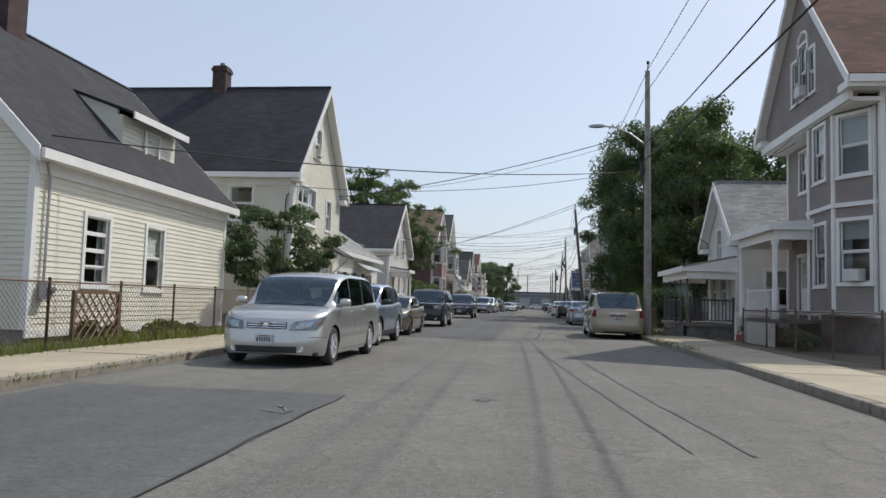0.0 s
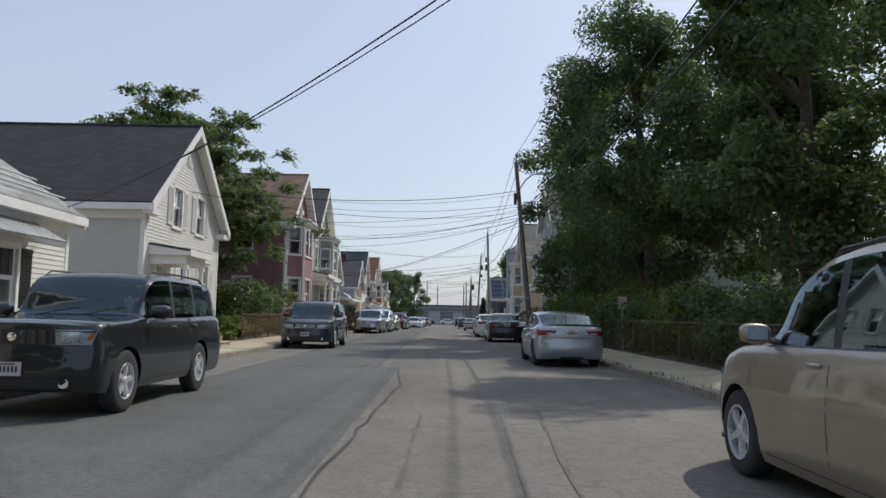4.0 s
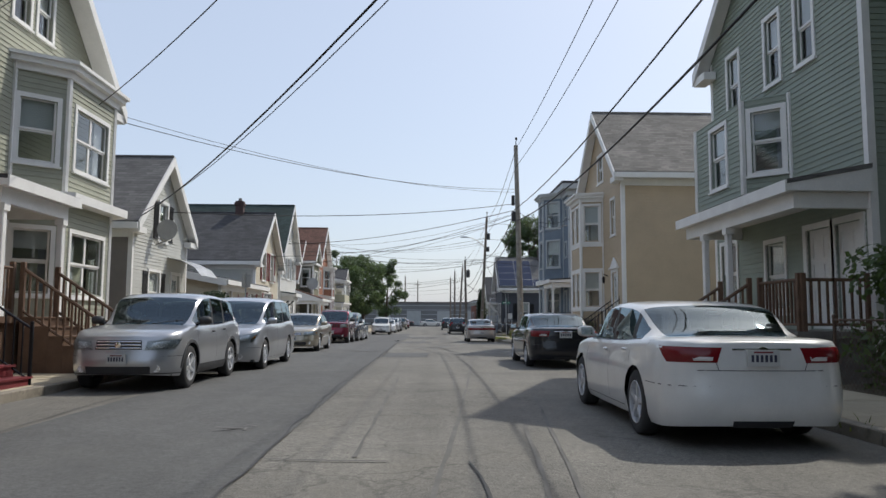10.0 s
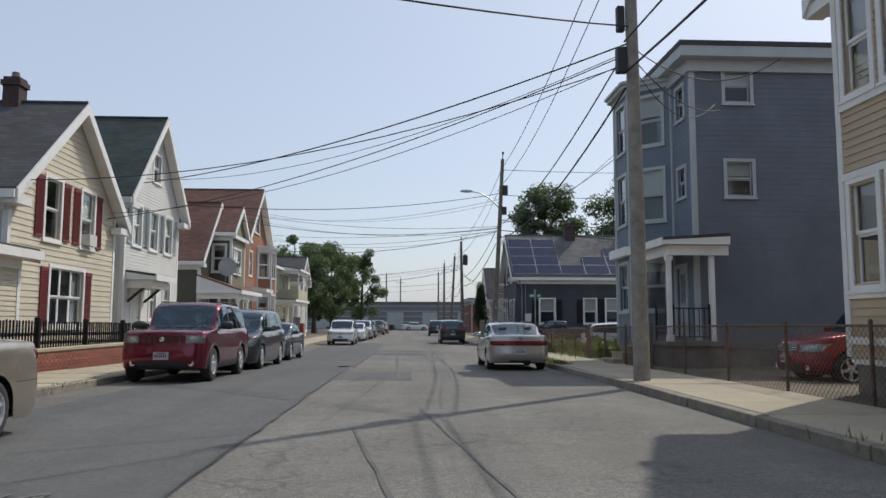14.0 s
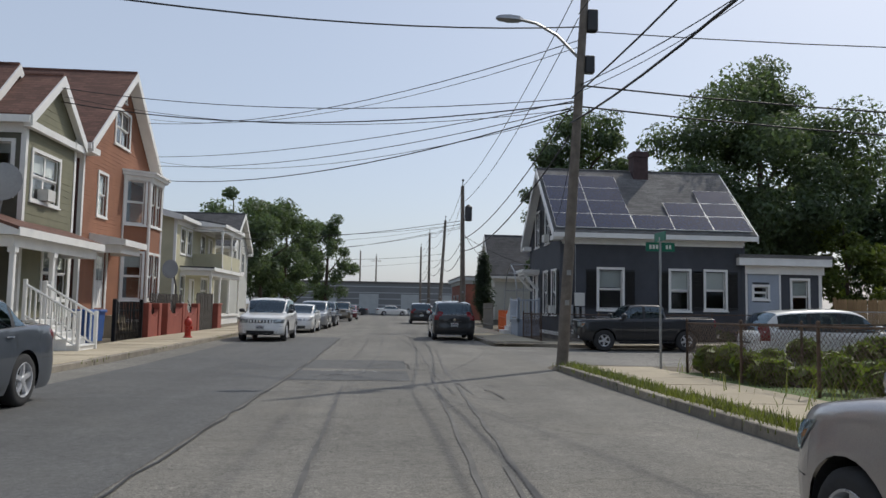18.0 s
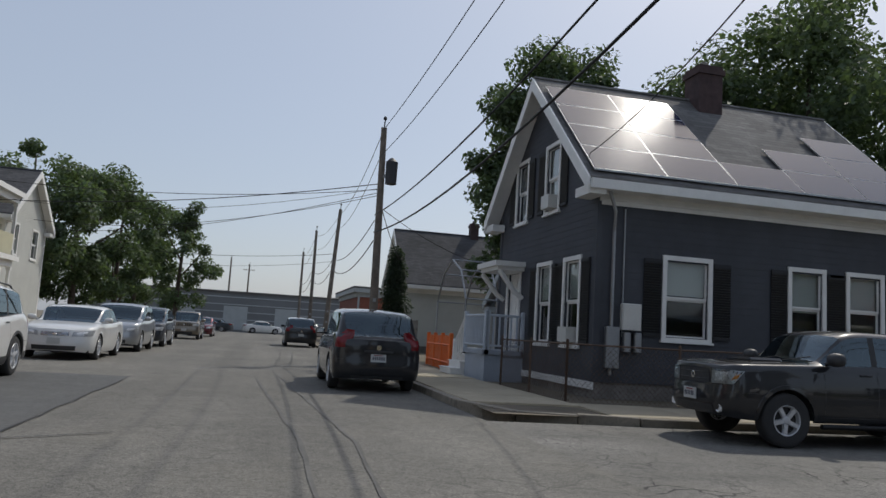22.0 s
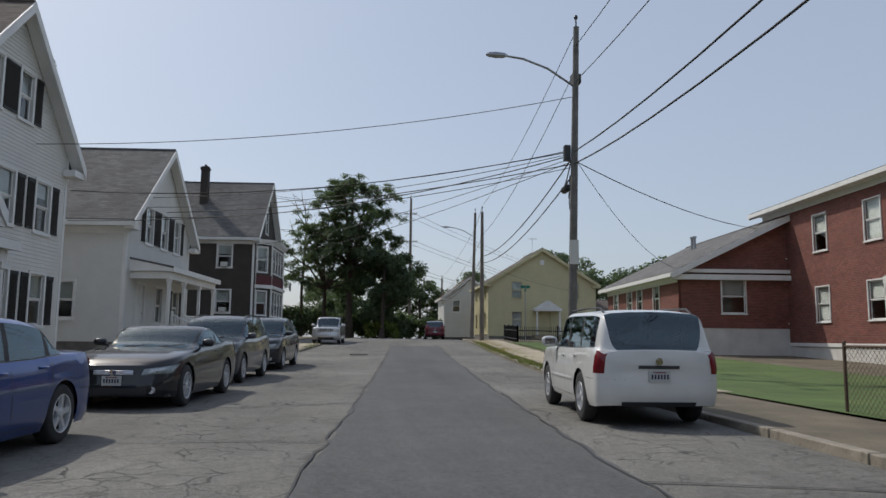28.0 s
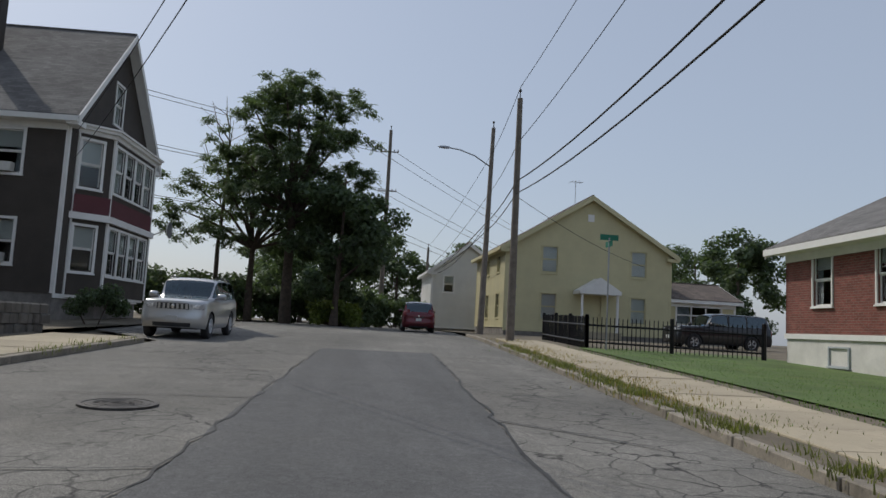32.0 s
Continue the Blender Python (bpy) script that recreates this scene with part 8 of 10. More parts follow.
car("silver saloon far down the street", "sedan", 6.0, 205, 20, 4.6, 1.8, 1.45, SILVER, 0.32, 5)
car("white saloon far down the street", "sedan", 1.0, 214, 10, 4.6, 1.8, 1.45, WHITE_C, 0.32, 5, metal=0.05)
car("dark saloon far down the street", "sedan", -4.5, 212, 170, 4.6, 1.8, 1.45, DGREY, 0.32, 5)
car("red sport utility car in a driveway", "suv", 10.0, 102.0, 180, 4.5, 1.75, 1.68, (0.2, 0.02, 0.03), 0.35, 5)
# side street
car("black double-cab pickup truck", "pickup", 9.15, 133.2, 177.5, 4.85, 1.78, 1.62, BLACK, 0.365, 5, 2.84, category="pickup truck", rough=0.22)
car("metallic blue hatchback at the kerb", "hatch", 20.15, 133.0, 177, 4.46, 1.75, 1.49, (0.004, 0.022, 0.13), 0.31, 5, 2.68)
car("bright blue saloon at the kerb", "sedan", 26.5, 132.45, 177, 4.63, 1.8, 1.42, (0.005, 0.05, 0.25), 0.33, 5, 2.7)
car("black sports coupe at the kerb", "coupe", 33.6, 132.0, 177, 4.78, 1.9, 1.38, BLACK, 0.35, 10, 2.72)
car("dark grey sport utility car", "suv", 39.3, 132.0, 177, 4.6, 1.85, 1.68, (0.06, 0.065, 0.075), 0.36, 10, 2.66, rails=True)
car("black compact sport utility car", "suv", 44.9, 131.65, 177, 4.5, 1.8, 1.68, (0.02, 0.023, 0.028), 0.35, 5, 2.62)
car("silver-white boxy sport utility car", "boxy", 69.2, 130.8, 177, 4.45, 1.83, 1.75, (0.52, 0.53, 0.54), 0.37, 5, 2.65, rails=True)
car("dark green boxy sport utility car", "boxy", 18.6, 124.7, -3, 4.5, 1.79, 1.65, (0.012, 0.03, 0.03), 0.36, 5, 2.69, rails="dark", lower=DARK_PLASTIC)
car("white boxy sport utility car", "boxy", 31.1, 123.95, -3, 4.43, 1.8, 1.68, WHITE_C, 0.37, 5, 2.62, metal=0.05, rails=True, moulding=True)
car("dark red car beyond the crest", "suv", 88, 122.2, -3, 4.5, 1.85, 1.68, (0.11, 0.012, 0.022), 0.35, 5)
car("black sport utility car behind the iron fence", "boxy", 79.5, 108.6, 92, 4.9, 1.9, 1.75, BLACK, 0.37, 5)
car("white compact sport utility car beside the grass lot", "suv", 10.85, 124.7, -4, 4.1, 1.7, 1.5, WHITE_C, 0.32, 5, metal=0.05)


# ---- trees, hedges and grass ----
BARK = mat("tree_bark", (0.085, 0.065, 0.05), 0.95, 0, 0.35, 5, 40, 0.7)
LEAF_A = leaf_mat("deep_green_leaf", (0.08, 0.118, 0.068), 0.12)
LEAF_B = leaf_mat("mid_green_leaf", (0.085, 0.125, 0.062), 0.18)
LEAF_D = leaf_mat("dark_evergreen_leaf", (0.03, 0.048, 0.03), 0.1)
LEAF_C = leaf_mat("blue_green_leaf", (0.06, 0.098, 0.052), 0.15)
LEAF_W = leaf_mat("weed_leaf", (0.10, 0.14, 0.035), 0.6)
FLOWER = mat("white_blossom", (0.7, 0.68, 0.66), 0.8)


def leaves(name, centres, n, radius, size, m, parent, seed, flat=0.75, droop=0.0, label=""):
    """A crown: many small folded leaves scattered in clumps round the centres"""
    rg = np.random.default_rng(seed)
    c = np.array(centres, float)
    which = rg.integers(0, len(c), n)
    d = rg.normal(size=(n, 3))
    d /= np.linalg.norm(d, axis=1)[:, None]
    rad = rg.random(n) ** 0.45
    rr = np.array(radius if np.ndim(radius) else [radius] * len(c))[which]
    p = c[which] + d * (rad * rr)[:, None] * np.array([1, 1, flat])
    nrm = d * 0.6 + rg.normal(size=(n, 3)) * 0.6 + np.array([0, 0, 0.5 - droop])
    nrm /= np.linalg.norm(nrm, axis=1)[:, None]
    a = np.cross(nrm, rg.normal(size=(n, 3)))
    a /= np.linalg.norm(a, axis=1)[:, None]
    a[:, 2] -= droop
    b = np.cross(nrm, a)
    s = size * rg.uniform(0.6, 1.35, n)[:, None]
    v = np.empty((n, 4, 3))
    v[:, 0], v[:, 2] = p - a * s, p + a * s
    v[:, 1], v[:, 3] = p + b * s * 0.5 + nrm * s * 0.12, p - b * s * 0.5 + nrm * s * 0.12
    me = bpy.data.meshes.new(name)
    me.vertices.add(4 * n)
    me.vertices.foreach_set("co", v.reshape(-1))
    me.loops.add(4 * n)
    me.loops.foreach_set("vertex_index", np.arange(4 * n, dtype=np.int32))
    me.polygons.add(n)
    me.polygons.foreach_set("loop_start", np.arange(0, 4 * n, 4, dtype=np.int32))
    me.materials.append(m)
    me.update(calc_edges=True)
    ob = new(name, me)
    ob.parent = parent
    tagged(ob, label, kind="stuff")
    return ob


def tree(label, x, y, h, r, seed, n=9000, size=0.16, m=None, bole=0.3, clumps=46, lean=(0, 0), tall=1.0, trunk_r=None, taper=0.0, dense=1.5, puff=(0.16, 0.32), flat=0.75, shoots=0):
    rg = random.Random(seed)
    top = empty("tree", pose(x, y, gz(x, y) + 0.05), label, "tree")
    tr = trunk_r or h * 0.022
    zb = h * bole
    spine = [(lean[0] * t * t + 0.15 * math.sin(3 * t + seed), lean[1] * t * t + 0.12 * math.cos(2.4 * t + seed), h * 0.92 * t) for t in [k / 7 for k in range(8)]]
    t_ = Mesh()
    t_.tube(spine, [tr * (1.45 if k == 0 else 1 - 0.12 * k) for k in range(8)], 9)
    t_.make("trunk", BARK, top, smooth=60)
    cz, cs, rs = zb + (h - zb) * 0.5, [], []
    hz = (h - zb) * 0.5 * tall
    for k in range(clumps):
        a, u = rg.uniform(0, 2 * math.pi), rg.uniform(-1, 1)
        q = rg.uniform(0.35, 1.0) ** 0.6
        w = math.sqrt(max(0, 1 - u * u)) * (1.0 if u < 0.2 else 0.92) * (1 - taper * (u + 1) / 2)
        px, py, pz = spine[4][0] * 0.8 + r * q * w * math.cos(a) * rg.uniform(0.75, 1.05), spine[4][1] * 0.8 + r * q * w * math.sin(a) * rg.uniform(0.75, 1.05), cz + hz * u * q
        cs.append((px, py, min(pz, h - 0.4)))
        rs.append(r * rg.uniform(*puff))
    b = Mesh()
    for k in range(0, clumps, 9 if n > 16000 else 15):
        cx, cy, c2 = cs[k]
        j = min(max(int((c2 - r * 0.35) / (h * 0.92) * 7), 1), 6)
        s = spine[j]
        mid = ((s[0] + cx) / 2 + rg.uniform(-0.3, 0.3), (s[1] + cy) / 2 + rg.uniform(-0.3, 0.3), (s[2] + c2) / 2 + 0.1 * r * 0.4)
        b.tube([s, mid, (cx, cy, c2)], [tr * 0.4, tr * 0.24, tr * 0.07], 5)
    b.make("branchwork", BARK, top, smooth=60)
    leaves("crown", cs, int(n * dense), rs, size * 0.8, m or LEAF_A, top, seed, flat)
    if shoots:        # upright twigs standing out of the crown
        tips, tr_ = [], []
        for k in range(shoots):
            cx, cy, c2 = rg.choice(cs)
            px, py, lx = cx + rg.uniform(-0.9, 0.9), cy + rg.uniform(-0.9, 0.9), rg.uniform(-0.1, 0.1)
            pz, hh = c2 + r * 0.3, rg.uniform(0.9, 2.0)
            for i in range(6):
                tips.append((px + lx * i, py, pz + hh * i / 5))
                tr_.append(0.30 - 0.04 * i)
        leaves("shoot_growth", tips, len(tips) * 13, tr_, size * 0.7, m or LEAF_A, top, seed + 7, 1.3)
    return top


def fronds(name, centres, n, length, m, parent, seed):
    """Rosettes of long drooping fronds, each with its pairs of leaflets"""
    rg = np.random.default_rng(seed)
    v = []
    for cx, cy, cz in centres:
        a0 = rg.uniform(0, 6.28)
        for k in range(n):
            a, l, up = a0 + 2.4 * k + rg.normal() * 0.15, length * rg.uniform(0.7, 1.2), rg.uniform(-0.1, 0.75)
            dx, dy = math.cos(a), math.sin(a)
            for i in range(1, 10):
                t = i / 9
                p = np.array([cx + dx * l * t, cy + dy * l * t, cz + l * (up * t - 0.5 * t * t)])
                w = l * 0.26 * (1.15 - 0.7 * t)
                for sd in (1, -1):
                    o = np.array([-dy * sd, dx * sd, -0.25]) * w
                    f = np.array([dx, dy, up - t]) * l * 0.05
                    j = rg.normal(size=3) * 0.012
                    v += [p - f * 0.3, p + o * 0.45 - f + j, p + o + j + f * 0.4, p + o * 0.5 + f + j]
    v = np.array(v)
    k = len(v)
    me = bpy.data.meshes.new(name)
    me.vertices.add(k)
    me.vertices.foreach_set("co", v.reshape(-1))
    me.loops.add(k)
    me.loops.foreach_set("vertex_index", np.arange(k, dtype=np.int32))
    me.polygons.add(k // 4)
    me.polygons.foreach_set("loop_start", np.arange(0, k, 4, dtype=np.int32))
    me.materials.append(m)
    me.update(calc_edges=True)
    ob = new(name, me)
    ob.parent = parent
    return tagged(ob, kind="stuff")


def ailanthus(label, x, y, h, r, seed, limbs, m, length=0.75, rosettes=9, lean=(0, 0)):
    """A tree of heaven: a few rising limbs, each ending in flat layers of fronds with sky between them"""
    rg = random.Random(seed)
    top = empty("tree", pose(x, y, gz(x, y) + 0.05), label, "tree")
    t_ = Mesh()
    fork = (lean[0] * 0.4, lean[1] * 0.4, h * 0.42)
    t_.tube([(0, 0, -0.2), (0.08, 0.05, h * 0.2), fork], [h * 0.026, h * 0.019, h * 0.015], 9)
    t_.make("trunk", BARK, top, smooth=60)
    spots, b = [], Mesh()
    for k in range(limbs):
        a, u = 2.4 * k + rg.uniform(-0.3, 0.3), (k + 0.5) / limbs
        rr = r * (0.35 + 0.65 * math.sin(math.pi * min(0.25 + 0.75 * u, 1))) * rg.uniform(0.75, 1.05)
        e = (lean[0] + rr * math.cos(a), lean[1] + rr * math.sin(a), h * (0.42 + 0.54 * u))
        mid = (fork[0] * 0.6 + e[0] * 0.4, fork[1] * 0.6 + e[1] * 0.4, fork[2] * 0.45 + e[2] * 0.55)
        b.tube([fork, mid, e], [h * 0.011, h * 0.007, h * 0.003], 5)
        spread = 0.75 + r * 0.08
        for i in range(rosettes):
            spots.append((e[0] + rg.gauss(0, spread), e[1] + rg.gauss(0, spread), e[2] + rg.gauss(0, spread * 0.4)))
    b.make("branchwork", BARK, top, smooth=60)
    leaves("crown", spots, len(spots) * 75, 0.55, 0.11, m, top, seed, 0.6)
    fronds("frond_fringe", spots, 9, length, m, top, seed)
    return top


# right-hand thicket
tree("tall leafy maple overhanging the street", 9.6, 46.0, 13.5, 4.4, 1, 30000, 0.13, LEAF_B, 0.14, 60)
tree("tall leafy maple with a dark trunk", 12.5, 53.5, 15, 4.8, 2, 22000, 0.15, LEAF_A, 0.2, 60)
tree("tall leafy maple leaning over the pavement", 9.3, 59.5, 16.5, 4.8, 3, 36000, 0.13, LEAF_A, 0.13, 70, (-1.2, 0))
tree("tall leafy maple beside the utility pole", 9.2, 68.5, 17, 5.3, 4, 38000, 0.13, LEAF_B, 0.1, 75, (-0.8, 0))
tree("leafy maple at the back of the lot", 15.5, 62, 15, 5, 5, 12000, 0.22, LEAF_A, 0.15, 50)
tree("leafy tree in front of the grey-green house", 10.0, 73.6, 11.5, 3.2, 6, 18000, 0.13, LEAF_B, 0.18, 50)
tree("leafy tree at the back of the lot", 16, 46, 13, 4.5, 7, 10000, 0.22, LEAF_A, 0.15, 44)
tree("leafy tree behind the small white house", 15, 38, 11, 4, 17, 9000, 0.2, LEAF_B, 0.15, 40)
# left side
ailanthus("tree of heaven with drooping fronds behind the white house", -16.0, 63.8, 12.2, 4.6, 8, 24, LEAF_B, 0.7, 13, (1.9, 0))
ailanthus("tree of heaven against the mauve house", -13.0, 61.8, 8.6, 1.9, 18, 8, LEAF_A, 0.65, 10, (0.5, 0.4))
tree("small dark leafy tree between two houses", -8.7, 24.8, 4.5, 2.3, 9, 11000, 0.085, LEAF_A, 0.3, 85, puff=(0.1, 0.2), flat=0.6)
for k, (x, y, h_, r_) in enumerate(((-13.0, 172, 11.2, 4.6), (-11.5, 177, 11.8, 4.4), (-10.0, 184, 11.4, 4.2), (-6.8, 196, 12.2, 3.8), (-12, 205, 10, 4.5), (-30, 225, 11, 6), (28, 222, 11, 6))):
    tree("dark leafy street tree far down the street", x, y, h_, r_, 20 + k, 8000, 0.2, LEAF_A, 0.12, 40)
# behind the corner house
tree("broad maple behind the corner house", 22.0, 149.5, 15.3, 7.0, 31, 40000, 0.18, LEAF_A, 0.2, 90)
tree("maple behind the corner house", 12.2, 153, 13.8, 4.1, 32, 26000, 0.16, LEAF_A, 0.12, 95)
tree("maple behind the low wing", 26.5, 154.5, 10.5, 3.2, 33, 12000, 0.2, LEAF_B, 0.15, 50)
for k, (x, y, h_) in enumerate(((33.0, 153.5, 10.5), (37.0, 154.5, 13.2), (41.0, 154, 16.0), (45.5, 155, 20.8), (50.5, 154.5, 21.6), (56.0, 155.5, 22.6), (62.0, 155, 23.0), (68.5, 155.5, 23.6), (75.5, 156, 23.8), (82.0, 156.5, 23.0))):
    tree("tall feathery tree behind the white house", x, y, h_, 4.4, 40 + k, 12000, 0.2, LEAF_C, 0.12, 80, tall=1.0, dense=1.8, taper=0.25, puff=(0.17, 0.30), flat=1.5, shoots=55)
tree("narrow dark conifer beside the drive", 7.1, 160.0, 5.6, 0.95, 96, 7000, 0.1, LEAF_D, 0.03, 70, taper=0.85, puff=(0.3, 0.5), flat=1.4)
tree("young leafy tree beside the low wing", 25.0, 146, 6.5, 2.4, 45, 5000, 0.15, LEAF_W, 0.15, 26)
# crest of the side street
ailanthus("tall irregular ailanthus with an open crown", 96.5, 130.3, 17.0, 4.0, 50, 26, LEAF_A, 0.8, 14)
ailanthus("broad spreading ailanthus beside the tall one", 98.5, 133.0, 12.0, 5.0, 58, 18, LEAF_A, 0.8, 13)
tree("dense dark tree below the tall one", 93, 126.9, 10.2, 3.8, 51, 9000, 0.22, LEAF_A, 0.08, 40)
tree("dense dark tree at the roadside", 102, 127.8, 10, 4.0, 52, 8000, 0.22, LEAF_A, 0.08, 40)
for k, (x, y, h_, r_) in enumerate(((128, 121, 10, 5), (135, 112, 11, 6), (125, 131, 9, 5), (112, 105, 12, 5), (118, 98, 11, 6), (108, 92, 10, 5), (100, 88, 9, 4.5), (124, 88, 11, 6), (150, 135, 11, 7))):
    tree("dark leafy tree beyond the crest", x, y, h_, r_, 60 + k, 6000, 0.28, LEAF_A, 0.06, 36)
tree("thin half-bare tree by the brick building", 33.5, 113.5, 7.5, 2.2, 75, 1500, 0.15, LEAF_B, 0.35, 22)


def bush(label, x, y, w, d, h_, seed, n=3000, size=0.09, m=None, flowers=0, cat="bush"):
    rg = random.Random(seed)
    top = empty("bush", pose(x, y, gz(x, y) + 0.08), label, cat)
    cs = [(rg.uniform(-w, w) * 0.5, rg.uniform(-d, d) * 0.5, rg.uniform(0.1, 1) ** 0.8 * h_ * 0.82) for _ in range(max(6, int(w * d * 3)))]
    leaves("foliage", cs, n, 0.22 * h_ + 0.15, size, m or LEAF_B, top, seed)
    st_ = Mesh()
    for cx, cy, cz in cs[::3]:
        st_.tube([(cx * 0.3, cy * 0.3, -0.15), (cx * 0.8, cy * 0.8, cz * 0.6), (cx, cy, cz)], [0.03, 0.02, 0.008], 4)
    tagged(st_.make("stem", BARK, top), kind="stuff")
    if flowers:
        leaves("blossom", cs, flowers, 0.25 * h_ + 0.2, 0.07, FLOWER, top, seed + 1)
    return top


bush("overgrown flowering hedge with pale blossoms", -10.6, 65.3, 2.6, 6.5, 3.0, 80, 10500, 0.1, LEAF_B, 260, "hedge")
bush("weedy hedge behind the wire fence", -9.6, 59.5, 1.5, 5, 1.0, 81, 4000, 0.08, LEAF_W)
for k, (y0, hh) in enumerate(((44, 2.2), (49, 2.6), (54, 2.2), (59, 2.8), (64, 2.6), (69, 3.0), (73.5, 2.4))):
    bush("tangled undergrowth below the trees", 7.3 + 0.3 * (k % 2), y0, 2.0, 5.0, hh, 82 + k, 9500, 0.075, LEAF_W if k % 2 else LEAF_B, 0, "undergrowth")
bush("weeds in front of the sage house", -8.75, 77.9, 0.7, 1.8, 0.9, 90, 1600, 0.07, LEAF_B)
bush("shrub below the taupe house", 7.6, 21.8, 0.8, 4.0, 0.55, 92, 2600, 0.08, LEAF_B)
bush("small bush by the yellow house", 6.3, 95, 0.7, 1.2, 1.2, 93, 1500, 0.08, LEAF_B)
bush("tall unmown grass and weeds on the corner lot", 7.2, 118.2, 1.6, 9.5, 0.55, 94, 9000, 0.12, LEAF_W, 0, "weeds")
bush("tall unmown weeds on the corner lot", 9.5, 122.6, 4.5, 1.0, 0.7, 95, 4000, 0.12, LEAF_W, 0, "weeds")
bush("round clipped shrub beside the brown house", 72.0, 134.6, 1.6, 1.4, 1.3, 98, 2500, 0.07, LEAF_A)
bush("tall dark hedge beside the porch wing", -9.0, 95.2, 1.1, 3.0, 2.35, 99, 6500, 0.085, LEAF_D, 0, "hedge")
bush("shrubs at the foot of the charcoal house", 12.5, 137.0, 5.5, 0.8, 0.8, 100, 3500, 0.08, LEAF_B)
bush("roadside scrub beyond the crest", 98, 127, 10, 3, 1.6, 101, 7000, 0.15, LEAF_W)
bush("weeds by the cream house foundation", -9.3, 17.5, 0.7, 6.5, 0.45, 102, 3500, 0.07, LEAF_W)


def tufts(name, label, pts, n, h_, m, seed, spread=0.2, clump=None):
    """Blades of grass and weeds along a line of points"""
    rg = np.random.default_rng(seed)
    spots = rg.random(clump or 1) ** 1.3
    me_v, me_f = [], []
    for k in range(n):
        i = rg.integers(0, len(pts) - 1)
        t = rg.random() if clump is None else float(np.clip(spots[rg.integers(0, len(spots))] + rg.normal() * 0.008, 0, 1))
        x = pts[i][0] + (pts[i + 1][0] - pts[i][0]) * t + rg.normal() * spread
        y = pts[i][1] + (pts[i + 1][1] - pts[i][1]) * t + rg.normal() * spread
        z = gz(x, y) + 0.08
        hh, a = h_ * rg.uniform(0.3, 1.2), rg.uniform(0, 6.28)
        w, l = 0.009, hh * rg.uniform(0.1, 0.8)
        c, s = math.cos(a), math.sin(a)
        b = len(me_v)
        me_v += [(x - s * w, y + c * w, z), (x + s * w, y - c * w, z), (x + c * l * 0.4 + s * w * 0.7, y + s * l * 0.4 - c * w * 0.7, z + hh * 0.6), (x + c * l * 0.4 - s * w * 0.7, y + s * l * 0.4 + c * w * 0.7, z + hh * 0.6), (x + c * l, y + s * l, z + hh)]
        me_f += [(b, b + 1, b + 2, b + 3), (b + 3, b + 2, b + 4)]
    me = bpy.data.meshes.new(name)
    me.from_pydata(me_v, [], me_f)
    me.materials.append(m)
    return tagged(new(name, me), label, "grass", kind="stuff")


GRASS = leaf_mat("grass_blade", (0.115, 0.14, 0.045), 0.5)
DRY_GRASS = leaf_mat("dry_grass_blade", (0.19, 0.165, 0.06), 0.6)
LAWN_BLADE = leaf_mat("lawn_blade", (0.08, 0.16, 0.03), 0.3)
tufts("kerb_weeds", "green weeds growing along the kerb", [(KL - 0.05, 5), (KL - 0.05, 22), (KL - 0.08, 60), (KL - 0.05, 90), (KL - 0.05, 140)], 1700, 0.09, GRASS, 1, 0.09, 24)
tufts("fence_weeds", "green weeds below the wire fence", [(-8.5, 8), (-8.6, 22)], 2600, 0.3, GRASS, 2, 0.22)
tufts("kerb_weeds", "green weeds growing along the kerb", [(KR + 0.1, 20), (KR + 0.1, 36), (KR + 0.1, 62), (KR + 0.1, 95)], 1600, 0.14, GRASS, 3, 0.1, 24)
tufts("pole_weeds", "tall weeds at the foot of a pole", [(4.4, 29.2), (4.6, 31.6)], 700, 0.4, GRASS, 4, 0.22)
tufts("verge_grass", "grassy verge along the kerb", [(KR + 0.3, 108), (KR + 0.3, 124.5)], 5000, 0.16, GRASS, 5, 0.14)
tufts("lot_grass", "unmown grass of the corner lot", [(7.5, 113), (9.5, 122), (13, 116), (16, 121), (10, 115)], 7000, 0.4, GRASS, 6, 1.3)
tufts("verge_weeds", "weeds along the broken kerb", [(36, kerb_s(36) - 0.25), (45, kerb_s(45) - 0.25), (57, kerb_s(57) - 0.25), (70, kerb_s(70) - 0.25)], 6000, 0.13, GRASS, 7, 0.17, 40)
tufts("pole_weeds", "weeds at the foot of a pole", [(41.0, 122.2), (41.7, 121.7)], 500, 0.22, GRASS, 31, 0.16)
tufts("pavement_weeds", "weeds in the joints of the pavement", [(44, kerb_s(44) - 0.9), (66, kerb_s(66) - 1.1)], 1500, 0.09, GRASS, 32, 0.3, 18)
tufts("pavement_weeds", "dry yellow weeds in the broken pavement", [(56, kerb_s(56) - 0.7), (66, kerb_s(66) - 0.9), (76, kerb_s(76) - 1.0)], 2600, 0.11, DRY_GRASS, 33, 0.42, 30)
tufts("kerb_weeds", "weeds along the kerb", [(46, kerb_n(46) + 0.1), (64.5, kerb_n(64) + 0.1)], 900, 0.16, GRASS, 8, 0.12, 24)
for k in range(4):
    tufts("lawn_grass", "short green lawn grass", [(41 + 7.5 * k, 118.2 - 0.45 * k), (48.5 + 7.5 * k, 117.0 - 0.45 * k)], 9000, 0.075, LAWN_BLADE, 10 + k, 1.35)
tagged(grid(steps(36, 71.5, 3), lambda x: [kerb_s(x) - 9.6 + 6.6 * k / 6 for k in range(7)], lambda x, y: gz(x, y) + 0.135).make("ground_lawn", LAWN), "mown green lawn before the brick building", "lawn", kind="structure")
